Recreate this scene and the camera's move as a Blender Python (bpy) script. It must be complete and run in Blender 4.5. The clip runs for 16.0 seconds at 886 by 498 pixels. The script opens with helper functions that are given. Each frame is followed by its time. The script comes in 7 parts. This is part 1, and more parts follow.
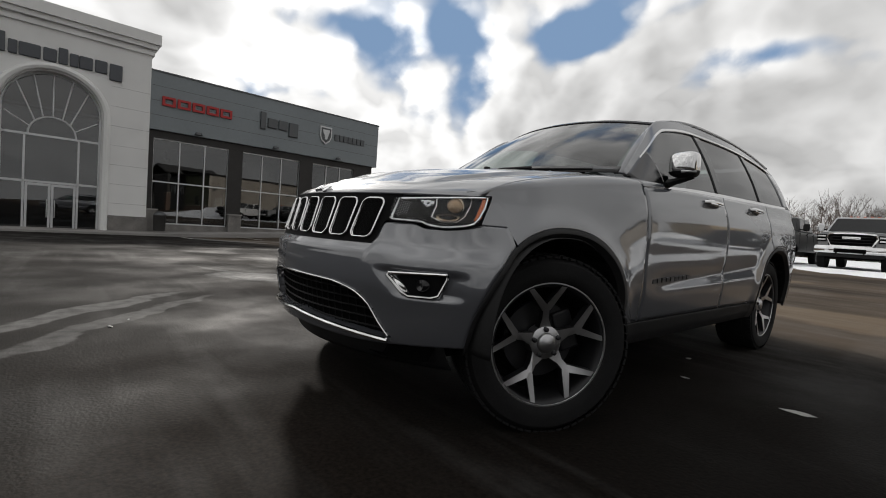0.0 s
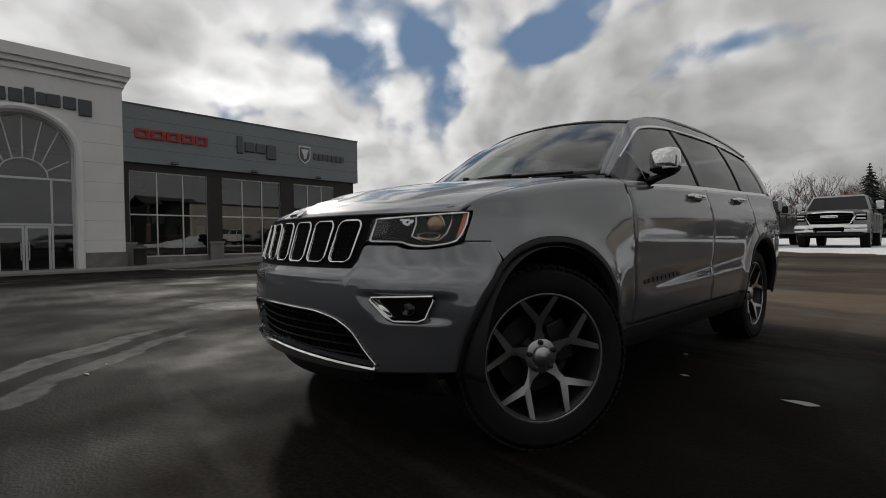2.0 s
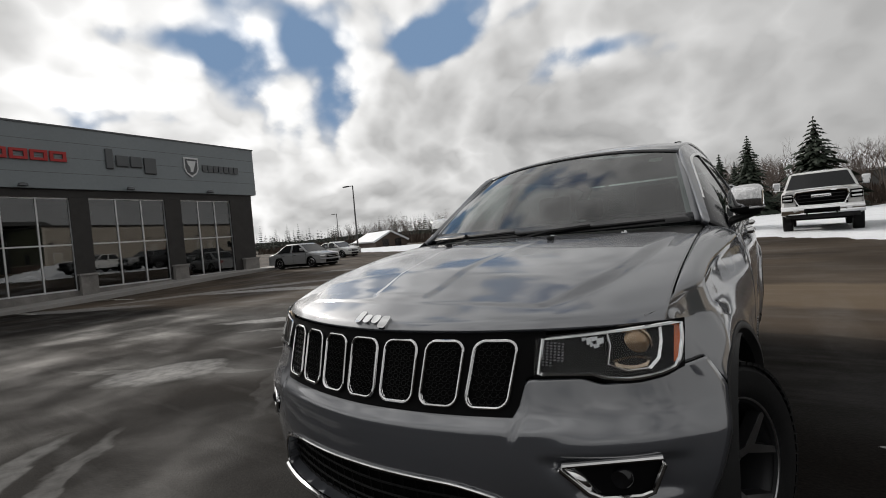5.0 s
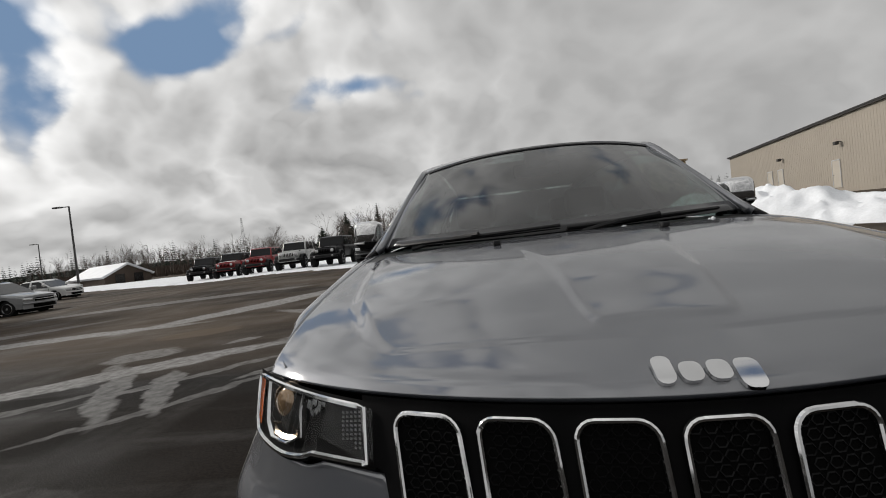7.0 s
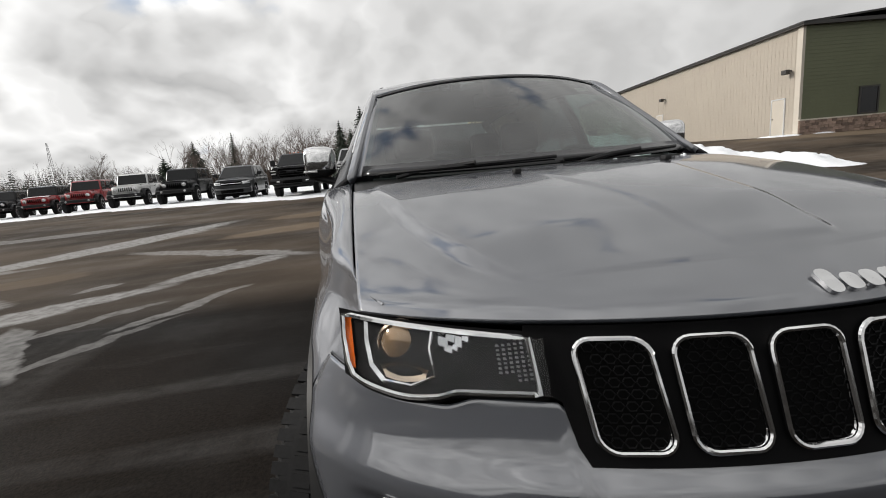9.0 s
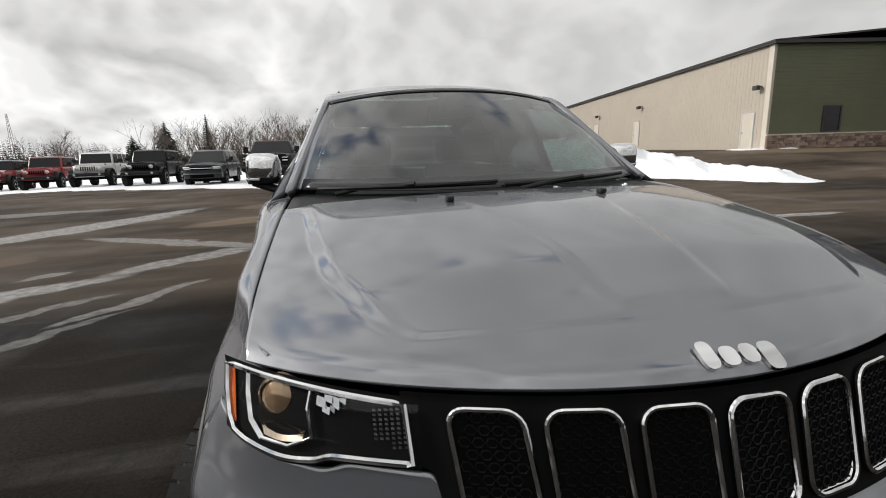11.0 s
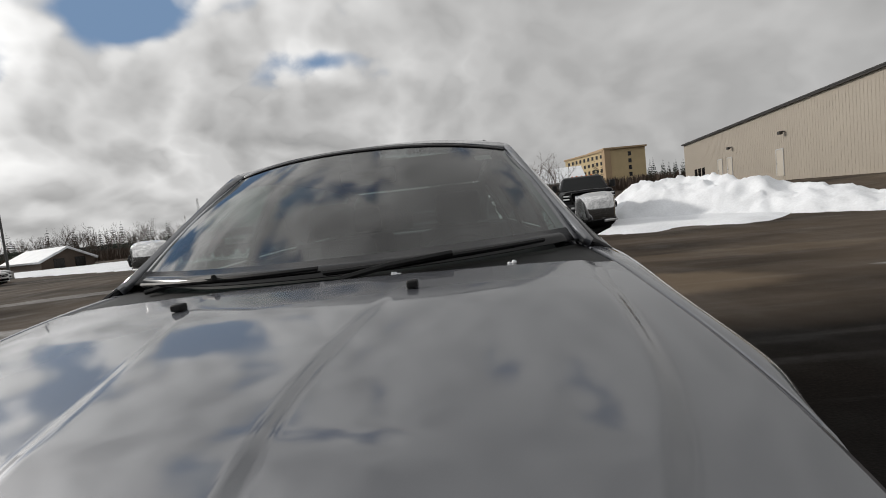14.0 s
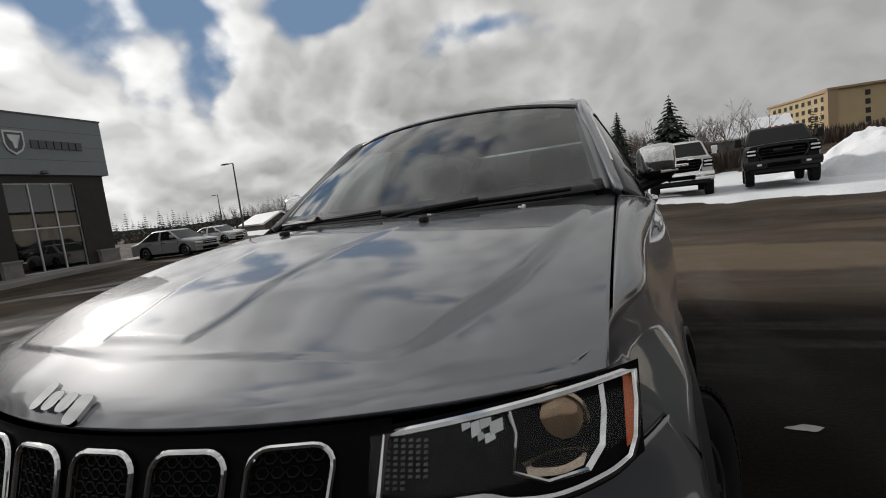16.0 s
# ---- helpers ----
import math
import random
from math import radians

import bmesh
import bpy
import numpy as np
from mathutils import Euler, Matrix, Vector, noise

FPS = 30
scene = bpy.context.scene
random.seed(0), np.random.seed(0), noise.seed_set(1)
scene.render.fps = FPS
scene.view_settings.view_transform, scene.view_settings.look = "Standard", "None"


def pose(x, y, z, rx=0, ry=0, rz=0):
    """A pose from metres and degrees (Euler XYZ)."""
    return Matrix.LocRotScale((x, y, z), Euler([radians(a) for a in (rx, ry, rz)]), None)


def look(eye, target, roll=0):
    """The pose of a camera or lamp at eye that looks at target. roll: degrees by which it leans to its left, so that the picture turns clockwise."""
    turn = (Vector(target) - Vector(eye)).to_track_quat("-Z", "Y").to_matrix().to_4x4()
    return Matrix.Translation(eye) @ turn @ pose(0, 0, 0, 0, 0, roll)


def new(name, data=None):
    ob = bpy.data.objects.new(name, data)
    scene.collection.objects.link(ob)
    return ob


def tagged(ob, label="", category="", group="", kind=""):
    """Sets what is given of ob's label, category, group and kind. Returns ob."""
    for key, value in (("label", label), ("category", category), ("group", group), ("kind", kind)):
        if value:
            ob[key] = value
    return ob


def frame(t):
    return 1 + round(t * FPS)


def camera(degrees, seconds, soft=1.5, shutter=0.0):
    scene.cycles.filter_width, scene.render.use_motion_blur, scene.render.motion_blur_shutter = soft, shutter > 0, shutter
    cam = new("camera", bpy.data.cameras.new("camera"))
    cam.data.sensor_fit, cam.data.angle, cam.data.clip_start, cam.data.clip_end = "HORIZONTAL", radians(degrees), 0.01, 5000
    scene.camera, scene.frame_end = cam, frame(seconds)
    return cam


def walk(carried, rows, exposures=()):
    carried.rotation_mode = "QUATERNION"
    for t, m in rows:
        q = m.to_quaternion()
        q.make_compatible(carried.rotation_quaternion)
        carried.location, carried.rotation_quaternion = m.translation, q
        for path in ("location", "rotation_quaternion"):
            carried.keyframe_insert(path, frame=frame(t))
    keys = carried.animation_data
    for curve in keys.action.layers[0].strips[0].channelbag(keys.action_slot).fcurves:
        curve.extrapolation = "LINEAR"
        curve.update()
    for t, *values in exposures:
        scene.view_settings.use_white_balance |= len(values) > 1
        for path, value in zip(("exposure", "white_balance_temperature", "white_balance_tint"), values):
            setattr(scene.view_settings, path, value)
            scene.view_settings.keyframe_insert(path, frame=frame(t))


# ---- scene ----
cam = camera(89.5, 16.0, soft=1.0)
PATH = [
    (0, (1.960, -1.571, 0.813), (0.437, -0.277, 0.726), 3.96),
    (0.5, (1.958, -1.566, 0.811), (0.458, -0.247, 0.721), 3.38),
    (1, (1.968, -1.565, 0.808), (0.504, -0.205, 0.733), 2.37),
    (1.5, (1.961, -1.560, 0.811), (0.487, -0.208, 0.795), 0.95),
    (2, (1.916, -1.510, 0.846), (0.427, -0.176, 0.802), -0.63),
    (2.5, (1.893, -1.530, 1.047), (0.372, -0.254, 0.812), 0.11),
    (3, (1.918, -1.658, 1.215), (0.468, -0.320, 0.888), 0.60),
    (3.5, (1.835, -1.717, 1.219), (0.412, -0.326, 1.021), 0.68),
    (6, (0.286, -1.519, 1.179), (-0.563, 0.286, 1.033), -6.62),
    (6.5, (0.001, -1.448, 1.170), (-0.550, 0.462, 0.949), -4.55),
    (7, (-0.267, -1.294, 1.185), (-0.494, 0.693, 1.144), -6.43),
    (7.5, (-0.493, -1.261, 1.185), (-0.607, 0.735, 1.249), -5.87),
    (8, (-0.692, -1.234, 1.176), (-0.379, 0.734, 1.004), -6.04),
    (10.5, (-0.745, -1.185, 1.262), (-0.400, 0.739, 0.840), -4.07),
    (11, (-0.577, -1.182, 1.279), (-0.153, 0.731, 0.879), -1.92),
    (11.5, (-0.379, -1.198, 1.275), (0.129, 0.696, 0.879), -1.44),
    (12, (-0.232, -1.107, 1.274), (0.171, 0.807, 0.859), -3.65),
    (12.5, (-0.086, -0.987, 1.291), (0.292, 0.948, 0.952), -1.66),
    (13, (0.086, -0.868, 1.278), (0.176, 1.107, 0.977), -0.93),
    (13.5, (0.261, -0.774, 1.283), (0.171, 1.209, 1.039), -1.53),
    (14, (0.371, -0.797, 1.287), (0.284, 1.196, 1.151), -6.17),
    (14.5, (0.487, -0.908, 1.281), (0.327, 1.079, 1.119), -5.19),
    (15, (0.629, -0.966, 1.274), (0.145, 0.974, 1.248), -5.07),
    (15.5, (0.760, -0.991, 1.261), (-0.043, 0.839, 1.164), -5.92),
    (16, (0.808, -1.023, 1.198), (0.023, 0.804, 0.990), -6.93),
]
# the clip's camera darkens and brightens its picture on the way
EXPOSURE = ((0, -0.05), (0.5, -0.2), (1, -0.4), (1.5, -0.4), (2, -0.6), (2.5, -0.75), (3, -0.45), (3.5, -0.35), (6, -0.15), (6.5, -0.3), (7, -0.3), (7.5, -0.2), (8, 0.0), (10.5, 0.3), (11.5, 0.25), (12.5, 0.05), (13, -0.08), (14, -0.28), (15, -0.3), (16, -0.4))
walk(cam, [(t, look(eye, target, roll)) for t, eye, target, roll in PATH], EXPOSURE)

# ---- light: low winter sun behind broken cloud ----
SUN_DIR = Vector((-0.86, 0.26, 0.43)).normalized()     # from the place towards the sun
world = bpy.data.worlds.new("winter_sky")
scene.world = world
world.use_nodes = True
wn, wl = world.node_tree.nodes, world.node_tree.links
wn.clear()


def wnode(kind, **kw):
    n = wn.new(kind)
    for k, v in kw.items():
        n.inputs[k].default_value = v
    return n


w_out = wn.new("ShaderNodeOutputWorld")
w_bg = wn.new("ShaderNodeBackground")
sky = wn.new("ShaderNodeTexSky")
sky.sky_type, sky.sun_disc = "NISHITA", False
sky.sun_elevation = math.asin(SUN_DIR.z)
sky.sun_rotation = math.atan2(SUN_DIR.x, SUN_DIR.y)
w_co = wn.new("ShaderNodeTexCoord")
w_sep = wn.new("ShaderNodeSeparateXYZ")
wl.new(w_co.outputs["Generated"], w_sep.inputs[0])


def wmath(op, a, b=None, clamp=False):
    n = wn.new("ShaderNodeMath")
    n.operation, n.use_clamp = op, clamp
    for i, v in enumerate((a, b)):
        if v is None:
            continue
        if isinstance(v, (int, float)):
            n.inputs[i].default_value = v
        else:
            wl.new(v, n.inputs[i])
    return n.outputs[0]


# cumulus field on a layer seen in perspective: puffs overhead, flat bands towards the horizon
w_up = wmath("MAXIMUM", w_sep.outputs["Z"], 0.0)
w_den = wmath("ADD", w_up, 0.62)
w_vec = wn.new("ShaderNodeCombineXYZ")
wl.new(wmath("DIVIDE", w_sep.outputs["X"], w_den), w_vec.inputs[0])
wl.new(wmath("DIVIDE", w_sep.outputs["Y"], w_den), w_vec.inputs[1])
w_az = wmath("ARCTAN2", w_sep.outputs["X"], w_sep.outputs["Y"])
w_el = wmath("ARCSINE", w_sep.outputs["Z"])


def wrange(v, a, b, c, d, smooth=True):
    n = wn.new("ShaderNodeMapRange")
    n.interpolation_type = "SMOOTHSTEP" if smooth else "LINEAR"
    for k, q in (("From Min", a), ("From Max", b), ("To Min", c), ("To Max", d)):
        n.inputs[k].default_value = q
    wl.new(v, n.inputs["Value"])
    return n.outputs[0]


def cloud(shift, scale, detail, rough, puff):
    """Soft noise heaped with billows."""
    mp = wn.new("ShaderNodeVectorMath")
    mp.operation = "ADD"
    wl.new(w_vec.outputs[0], mp.inputs[0])
    mp.inputs[1].default_value = shift
    t = wnode("ShaderNodeTexNoise", Scale=scale, Detail=detail, Roughness=rough, Distortion=0.12)
    wl.new(mp.outputs[0], t.inputs["Vector"])
    bend = wn.new("ShaderNodeVectorMath")
    bend.operation = "MULTIPLY_ADD"
    wl.new(t.outputs["Color"], bend.inputs[0])
    bend.inputs[1].default_value = (0.30, 0.30, 0.0)
    wl.new(mp.outputs[0], bend.inputs[2])
    v = wn.new("ShaderNodeTexVoronoi")
    v.feature = "SMOOTH_F1"
    for k, q in (("Scale", scale * 2.3), ("Detail", 2.5), ("Roughness", 0.5), ("Smoothness", 0.35)):
        v.inputs[k].default_value = q
    wl.new(bend.outputs[0], v.inputs["Vector"])
    heap = wmath("SUBTRACT", 1.0, v.outputs["Distance"])
    return wmath("ADD", wmath("MULTIPLY", t.outputs["Fac"], 1 - puff), wmath("MULTIPLY", heap, puff))


SEED = Vector((3.7, 1.9, 0.4))
w_body = cloud(SEED, 2.2, 7.0, 0.50, 0.38)
# the same field a little nearer the sun: where it is thinner there, the cloud's face is lit
lean = Vector((SUN_DIR.x * 0.055, SUN_DIR.y * 0.055, 0.0))
w_relief = wmath("SUBTRACT", w_body, cloud(SEED + lean, 2.2, 5.0, 0.47, 0.38))
# gaps of blue in a loose row above the dealership and the lot: bearing, height, half spans in degrees, strength
w_gap = None
for az_g, el_g, wa, we, power in ((-66, 22.5, 6.0, 2.0, 0.21), (-50, 24.0, 4.0, 2.2, 0.23), (-35, 23.4, 4.0, 1.8, 0.27), (-14, 19.8, 3.6, 1.3, 0.27), (-77, 17.5, 3.0, 1.5, 0.14), (30, 46, 12.0, 6.0, 0.07), (-60, 50, 14.0, 6.0, 0.09)):
    da = wmath("DIVIDE", wmath("SUBTRACT", w_az, radians(az_g)), radians(wa))
    de = wmath("DIVIDE", wmath("SUBTRACT", w_el, radians(el_g)), radians(we))
    r2 = wmath("ADD", wmath("MULTIPLY", da, da), wmath("MULTIPLY", de, de))
    g = wmath("MULTIPLY", wmath("POWER", 2.718, wmath("MULTIPLY", r2, -0.7)), power)
    w_gap = g if w_gap is None else wmath("ADD", w_gap, g)
w_low = wrange(w_up, 0.0, 0.22, 0.16, 0.0)
# the cover closes towards the warehouse
w_east = wrange(w_az, radians(-14), radians(4), 0.03, 0.15)
w_east = wmath("MULTIPLY", w_east, wrange(w_el, 0.45, 0.75, 1.0, 0.5))
# and lies even and unbroken to the south
w_south = wrange(w_sep.outputs["Y"], -0.45, 0.05, 0.16, 0.0)
w_thick = wmath("SUBTRACT", wmath("ADD", wmath("ADD", w_body, w_low), w_east), w_gap)
w_cov = wrange(wmath("ADD", w_thick, w_south), 0.150, 0.300, 0.0, 1.0)
w_lit = wrange(w_relief, -0.10, 0.10, 0.0, 1.0, False)
w_belly = wrange(w_thick, 0.27, 0.60, 1.10, 0.70)
w_big = wnode("ShaderNodeTexNoise", Scale=0.8, Detail=3.0, Roughness=0.5)
wl.new(w_vec.outputs[0], w_big.inputs["Vector"])
w_fine = wrange(w_big.outputs["Fac"], 0.35, 0.65, 0.86, 1.12)
w_dot = wn.new("ShaderNodeVectorMath")
w_dot.operation = "DOT_PRODUCT"
wl.new(w_co.outputs["Generated"], w_dot.inputs[0])
w_dot.inputs[1].default_value = SUN_DIR
w_gain = wrange(w_dot.outputs["Value"], -0.7, 0.9, 0.76, 1.22, False)
w_halo = wrange(w_dot.outputs["Value"], 0.90, 1.0, 0.0, 0.22)
w_gain = wmath("ADD", w_gain, w_halo)
w_tone = wmath("MULTIPLY", wmath("MULTIPLY", wmath("MULTIPLY", wrange(w_lit, 0.0, 1.0, 0.68, 1.15, False), w_belly), w_fine), w_gain)
# flat grey sheet towards the warehouse
w_flat = wmath("MULTIPLY", wrange(w_az, radians(-22), radians(12), 0.0, 0.62), wrange(w_sep.outputs["Y"], -0.3, 0.1, 0.0, 1.0))
w_tone = wmath("ADD", wmath("MULTIPLY", w_tone, wmath("SUBTRACT", 1.0, w_flat)), wmath("MULTIPLY", w_flat, 0.70))
w_ramp = wn.new("ShaderNodeValToRGB")
w_ramp.color_ramp.elements[0].position, w_ramp.color_ramp.elements[0].color = 0.0, (0.90, 0.95, 1.0, 1)
w_ramp.color_ramp.elements[1].position, w_ramp.color_ramp.elements[1].color = 0.6, (1.0, 0.995, 0.985, 1)
wl.new(w_tone, w_ramp.inputs[0])
w_cloud = wn.new("ShaderNodeVectorMath")
w_cloud.operation = "SCALE"
wl.new(w_ramp.outputs["Color"], w_cloud.inputs[0])
wl.new(w_tone, w_cloud.inputs["Scale"])
w_blue = wn.new("ShaderNodeVectorMath")
w_blue.operation = "SCALE"
wl.new(sky.outputs[0], w_blue.inputs[0])
w_blue.inputs["Scale"].default_value = 0.17
w_cap = wn.new("ShaderNodeVectorMath")
w_cap.operation = "MINIMUM"
wl.new(w_blue.outputs[0], w_cap.inputs[0])
w_cap.inputs[1].default_value = (0.27, 0.42, 0.66)
w_mix = wn.new("ShaderNodeMix")
w_mix.data_type = "RGBA"
wl.new(w_cov, w_mix.inputs[0])
wl.new(w_cap.outputs[0], w_mix.inputs[6])
wl.new(w_cloud.outputs[0], w_mix.inputs[7])
wl.new(w_mix.outputs[2], w_bg.inputs["Color"])
w_bg.inputs["Strength"].default_value = 0.80
wl.new(w_bg.outputs[0], w_out.inputs[0])

sun = new("sun", bpy.data.lights.new("sun", "SUN"))
sun.data.energy, sun.data.angle, sun.data.color = 2.7, radians(4.0), (1.0, 0.95, 0.88)
sun.matrix_world = look(SUN_DIR * 60, (0, 0, 0))

# ---- materials ----
def material(name, base, rough=0.5, metal=0.0, vary=0.0, scale=5.0, bump=0.0, fine=None, coat=0.0, spec=None, second=None):
    """Principled surface: two scales of noise vary colour and roughness, an optional bump gives relief."""
    m = bpy.data.materials.new(name)
    m.use_nodes = True
    n, l = m.node_tree.nodes, m.node_tree.links
    b = n["Principled BSDF"]
    b.inputs["Base Color"].default_value = (*base, 1)
    b.inputs["Roughness"].default_value = rough
    b.inputs["Metallic"].default_value = metal
    if coat:
        b.inputs["Coat Weight"].default_value = coat
        b.inputs["Coat Roughness"].default_value = 0.03
    if spec is not None:
        b.inputs["Specular IOR Level"].default_value = spec
    if vary or bump:
        co = n.new("ShaderNodeTexCoord")
        big = n.new("ShaderNodeTexNoise")
        big.inputs["Scale"].default_value, big.inputs["Detail"].default_value = scale, 6
        small = n.new("ShaderNodeTexNoise")
        small.inputs["Scale"].default_value, small.inputs["Detail"].default_value = fine or scale * 14, 4
        l.new(co.outputs["Object"], big.inputs["Vector"])
        l.new(co.outputs["Object"], small.inputs["Vector"])
        mix = n.new("ShaderNodeMath")
        mix.operation = "MULTIPLY_ADD"
        l.new(small.outputs["Fac"], mix.inputs[0])
        mix.inputs[1].default_value = 0.45
        half = n.new("ShaderNodeMath")
        half.operation = "MULTIPLY"
        l.new(big.outputs["Fac"], half.inputs[0])
        half.inputs[1].default_value = 0.55
        l.new(half.outputs[0], mix.inputs[2])
        ramp = n.new("ShaderNodeValToRGB")
        lo = [max(0.0, c * (1 - vary)) for c in base]
        hi = list(second) if second else [min(1.0, c * (1 + vary)) for c in base]
        ramp.color_ramp.elements[0].position, ramp.color_ramp.elements[0].color = 0.34, (*lo, 1)
        ramp.color_ramp.elements[1].position, ramp.color_ramp.elements[1].color = 0.66, (*hi, 1)
        l.new(mix.outputs[0], ramp.inputs[0])
        l.new(ramp.outputs[0], b.inputs["Base Color"])
        if bump:
            bp = n.new("ShaderNodeBump")
            bp.inputs["Strength"].default_value, bp.inputs["Distance"].default_value = 0.6, bump
            l.new(mix.outputs[0], bp.inputs["Height"])
            l.new(bp.outputs[0], b.inputs["Normal"])
    return m


def glass(name, tint=(0.9, 0.95, 0.93), rough=0.0, through_amount=0.75, ior=1.55):
    m = bpy.data.materials.new(name)
    m.use_nodes = True
    n, l = m.node_tree.nodes, m.node_tree.links
    n.clear()
    out, mix = n.new("ShaderNodeOutputMaterial"), n.new("ShaderNodeMixShader")
    tr, gl, lw = n.new("ShaderNodeBsdfTransparent"), n.new("ShaderNodeBsdfGlossy"), n.new("ShaderNodeLayerWeight")
    tr.inputs["Color"].default_value = (*[c * through_amount for c in tint], 1)
    gl.inputs["Roughness"].default_value = rough
    lw.inputs["Blend"].default_value = 0.5
    base = ((ior - 1) / (ior + 1)) ** 2
    pw, fr = n.new("ShaderNodeMath"), n.new("ShaderNodeMath")
    pw.operation, pw.inputs[1].default_value = "POWER", 4.5
    fr.operation, fr.inputs[1].default_value, fr.inputs[2].default_value = "MULTIPLY_ADD", 1 - base, base
    l.new(lw.outputs["Facing"], pw.inputs[0])
    l.new(pw.outputs[0], fr.inputs[0])
    l.new(fr.outputs[0], mix.inputs[0])
    l.new(tr.outputs[0], mix.inputs[1])
    l.new(gl.outputs[0], mix.inputs[2])
    l.new(mix.outputs[0], out.inputs[0])
    return m

# ---- mesh tools ----
def herm(x, xs, ys):
    """A smooth curve through (xs, ys), flat beyond its ends."""
    xs, ys, x = np.asarray(xs, float), np.asarray(ys, float), np.asarray(x, float)
    d = np.diff(ys) / np.diff(xs)
    m = np.empty(len(xs))
    m[0], m[-1] = d[0], d[-1]
    m[1:-1] = np.where(d[1:] * d[:-1] > 0, 2 * d[1:] * d[:-1] / np.where(d[1:] + d[:-1] == 0, 1, d[1:] + d[:-1]), 0)
    x = np.clip(x, xs[0], xs[-1])
    i = np.clip(np.searchsorted(xs, x) - 1, 0, len(xs) - 2)
    h = xs[i + 1] - xs[i]
    t = (x - xs[i]) / h
    return ((1 + 2 * t) * (1 - t) ** 2 * ys[i] + t * (1 - t) ** 2 * h * m[i]
            + t * t * (3 - 2 * t) * ys[i + 1] + t * t * (t - 1) * h * m[i + 1])


def sstep(x, a, b):
    t = np.clip((np.asarray(x, float) - a) / (b - a), 0, 1)
    return t * t * (3 - 2 * t)


def part(name, bm, mat, parent=None, label="", thick=0.0, smooth=True, out=None, bevel=0.0):
    """One mesh object from a bmesh, under a thing or a part; out: a point inside, from which faces turn away."""
    if out is not None:
        bm.normal_update()
        s = sum(f.normal.dot(f.calc_center_median() - Vector(out)) * f.calc_area() for f in bm.faces)
        if s < 0:
            bmesh.ops.reverse_faces(bm, faces=bm.faces)
    me = bpy.data.meshes.new(name)
    bm.to_mesh(me)
    bm.free()
    me.materials.append(mat)
    if smooth:
        me.polygons.foreach_set("use_smooth", [True] * len(me.polygons))
        me.set_sharp_from_angle(angle=radians(38))
    ob = new(name, me)
    if parent is not None:
        ob.parent = parent
    if thick:
        s = ob.modifiers.new("thickness", "SOLIDIFY")
        s.thickness, s.offset = thick, -1
    if bevel:
        b = ob.modifiers.new("worn_edge", "BEVEL")
        b.width, b.segments, b.limit_method = bevel, 2, "ANGLE"
    return tagged(ob, label=label) if label else ob


def sheet(P, close_u=False, bm=None):
    """A bmesh grid from an array of places [rows][columns]."""
    P = np.asarray(P, float)
    bm = bm or bmesh.new()
    n, m = P.shape[:2]
    v = [[bm.verts.new(P[i, j]) for j in range(m)] for i in range(n)]
    for i in range(n - (0 if close_u else 1)):
        for j in range(m - 1):
            q = (v[i][j], v[(i + 1) % n][j], v[(i + 1) % n][j + 1], v[i][j + 1])
            try:
                bm.faces.new(q)
            except ValueError:
                pass
    return bm


def box(bm, x0, x1, y0, y1, z0, z1):
    v = [bm.verts.new((x, y, z)) for z in (z0, z1) for x, y in ((x0, y0), (x1, y0), (x1, y1), (x0, y1))]
    for q in ((3, 2, 1, 0), (4, 5, 6, 7), (0, 1, 5, 4), (1, 2, 6, 5), (2, 3, 7, 6), (3, 0, 4, 7)):
        bm.faces.new([v[i] for i in q])
    return bm


def boxes(*bs):
    bm = bmesh.new()
    for b in bs:
        box(bm, *b)
    return bm


def sweep(pts, r, sides=8, closed=False, bm=None, flat=1.0):
    """A round or flattened bar along a line of places."""
    bm = bm or bmesh.new()
    pts = [Vector(p) for p in pts]
    n = len(pts)
    up = None
    rings = []
    for i, p in enumerate(pts):
        a = pts[(i - 1) % n] if (closed or i) else p
        b = pts[(i + 1) % n] if (closed or i < n - 1) else p
        d = (b - a).normalized()
        if up is None:
            up = Vector((0, 0, 1)) if abs(d.z) < 0.9 else Vector((1, 0, 0))
        s = d.cross(up).normalized()
        up = s.cross(d).normalized()
        rr = r[i] if isinstance(r, (list, tuple)) else r
        rings.append([bm.verts.new(p + rr * (s * math.cos(2 * math.pi * k / sides) + up * flat * math.sin(2 * math.pi * k / sides))) for k in range(sides)])
    for i in range(n if closed else n - 1):
        A, B = rings[i], rings[(i + 1) % n]
        for k in range(sides):
            bm.faces.new((A[k], A[(k + 1) % sides], B[(k + 1) % sides], B[k]))
    if not closed:
        bm.faces.new(rings[0][::-1])
        bm.faces.new(rings[-1])
    return bm


def lathe(prof, sides=32, axis="x", bm=None, at=(0, 0, 0), caps=True):
    """Turns a profile of (along, radius) about an axis."""
    bm = bm or bmesh.new()
    rings = []
    for a, r in prof:
        ring = []
        for k in range(sides):
            c, s = r * math.cos(2 * math.pi * k / sides), r * math.sin(2 * math.pi * k / sides)
            p = {"x": (a, c, s), "y": (c, a, s), "z": (c, s, a)}[axis]
            ring.append(bm.verts.new(Vector(p) + Vector(at)))
        rings.append(ring)
    for A, B in zip(rings, rings[1:]):
        for k in range(sides):
            bm.faces.new((A[k], A[(k + 1) % sides], B[(k + 1) % sides], B[k]))
    for ring, (a, r) in ((rings[0], prof[0]), (rings[-1], prof[-1])):
        if r > 1e-4 and caps:
            bm.faces.new(ring)
    bmesh.ops.recalc_face_normals(bm, faces=bm.faces)
    return bm


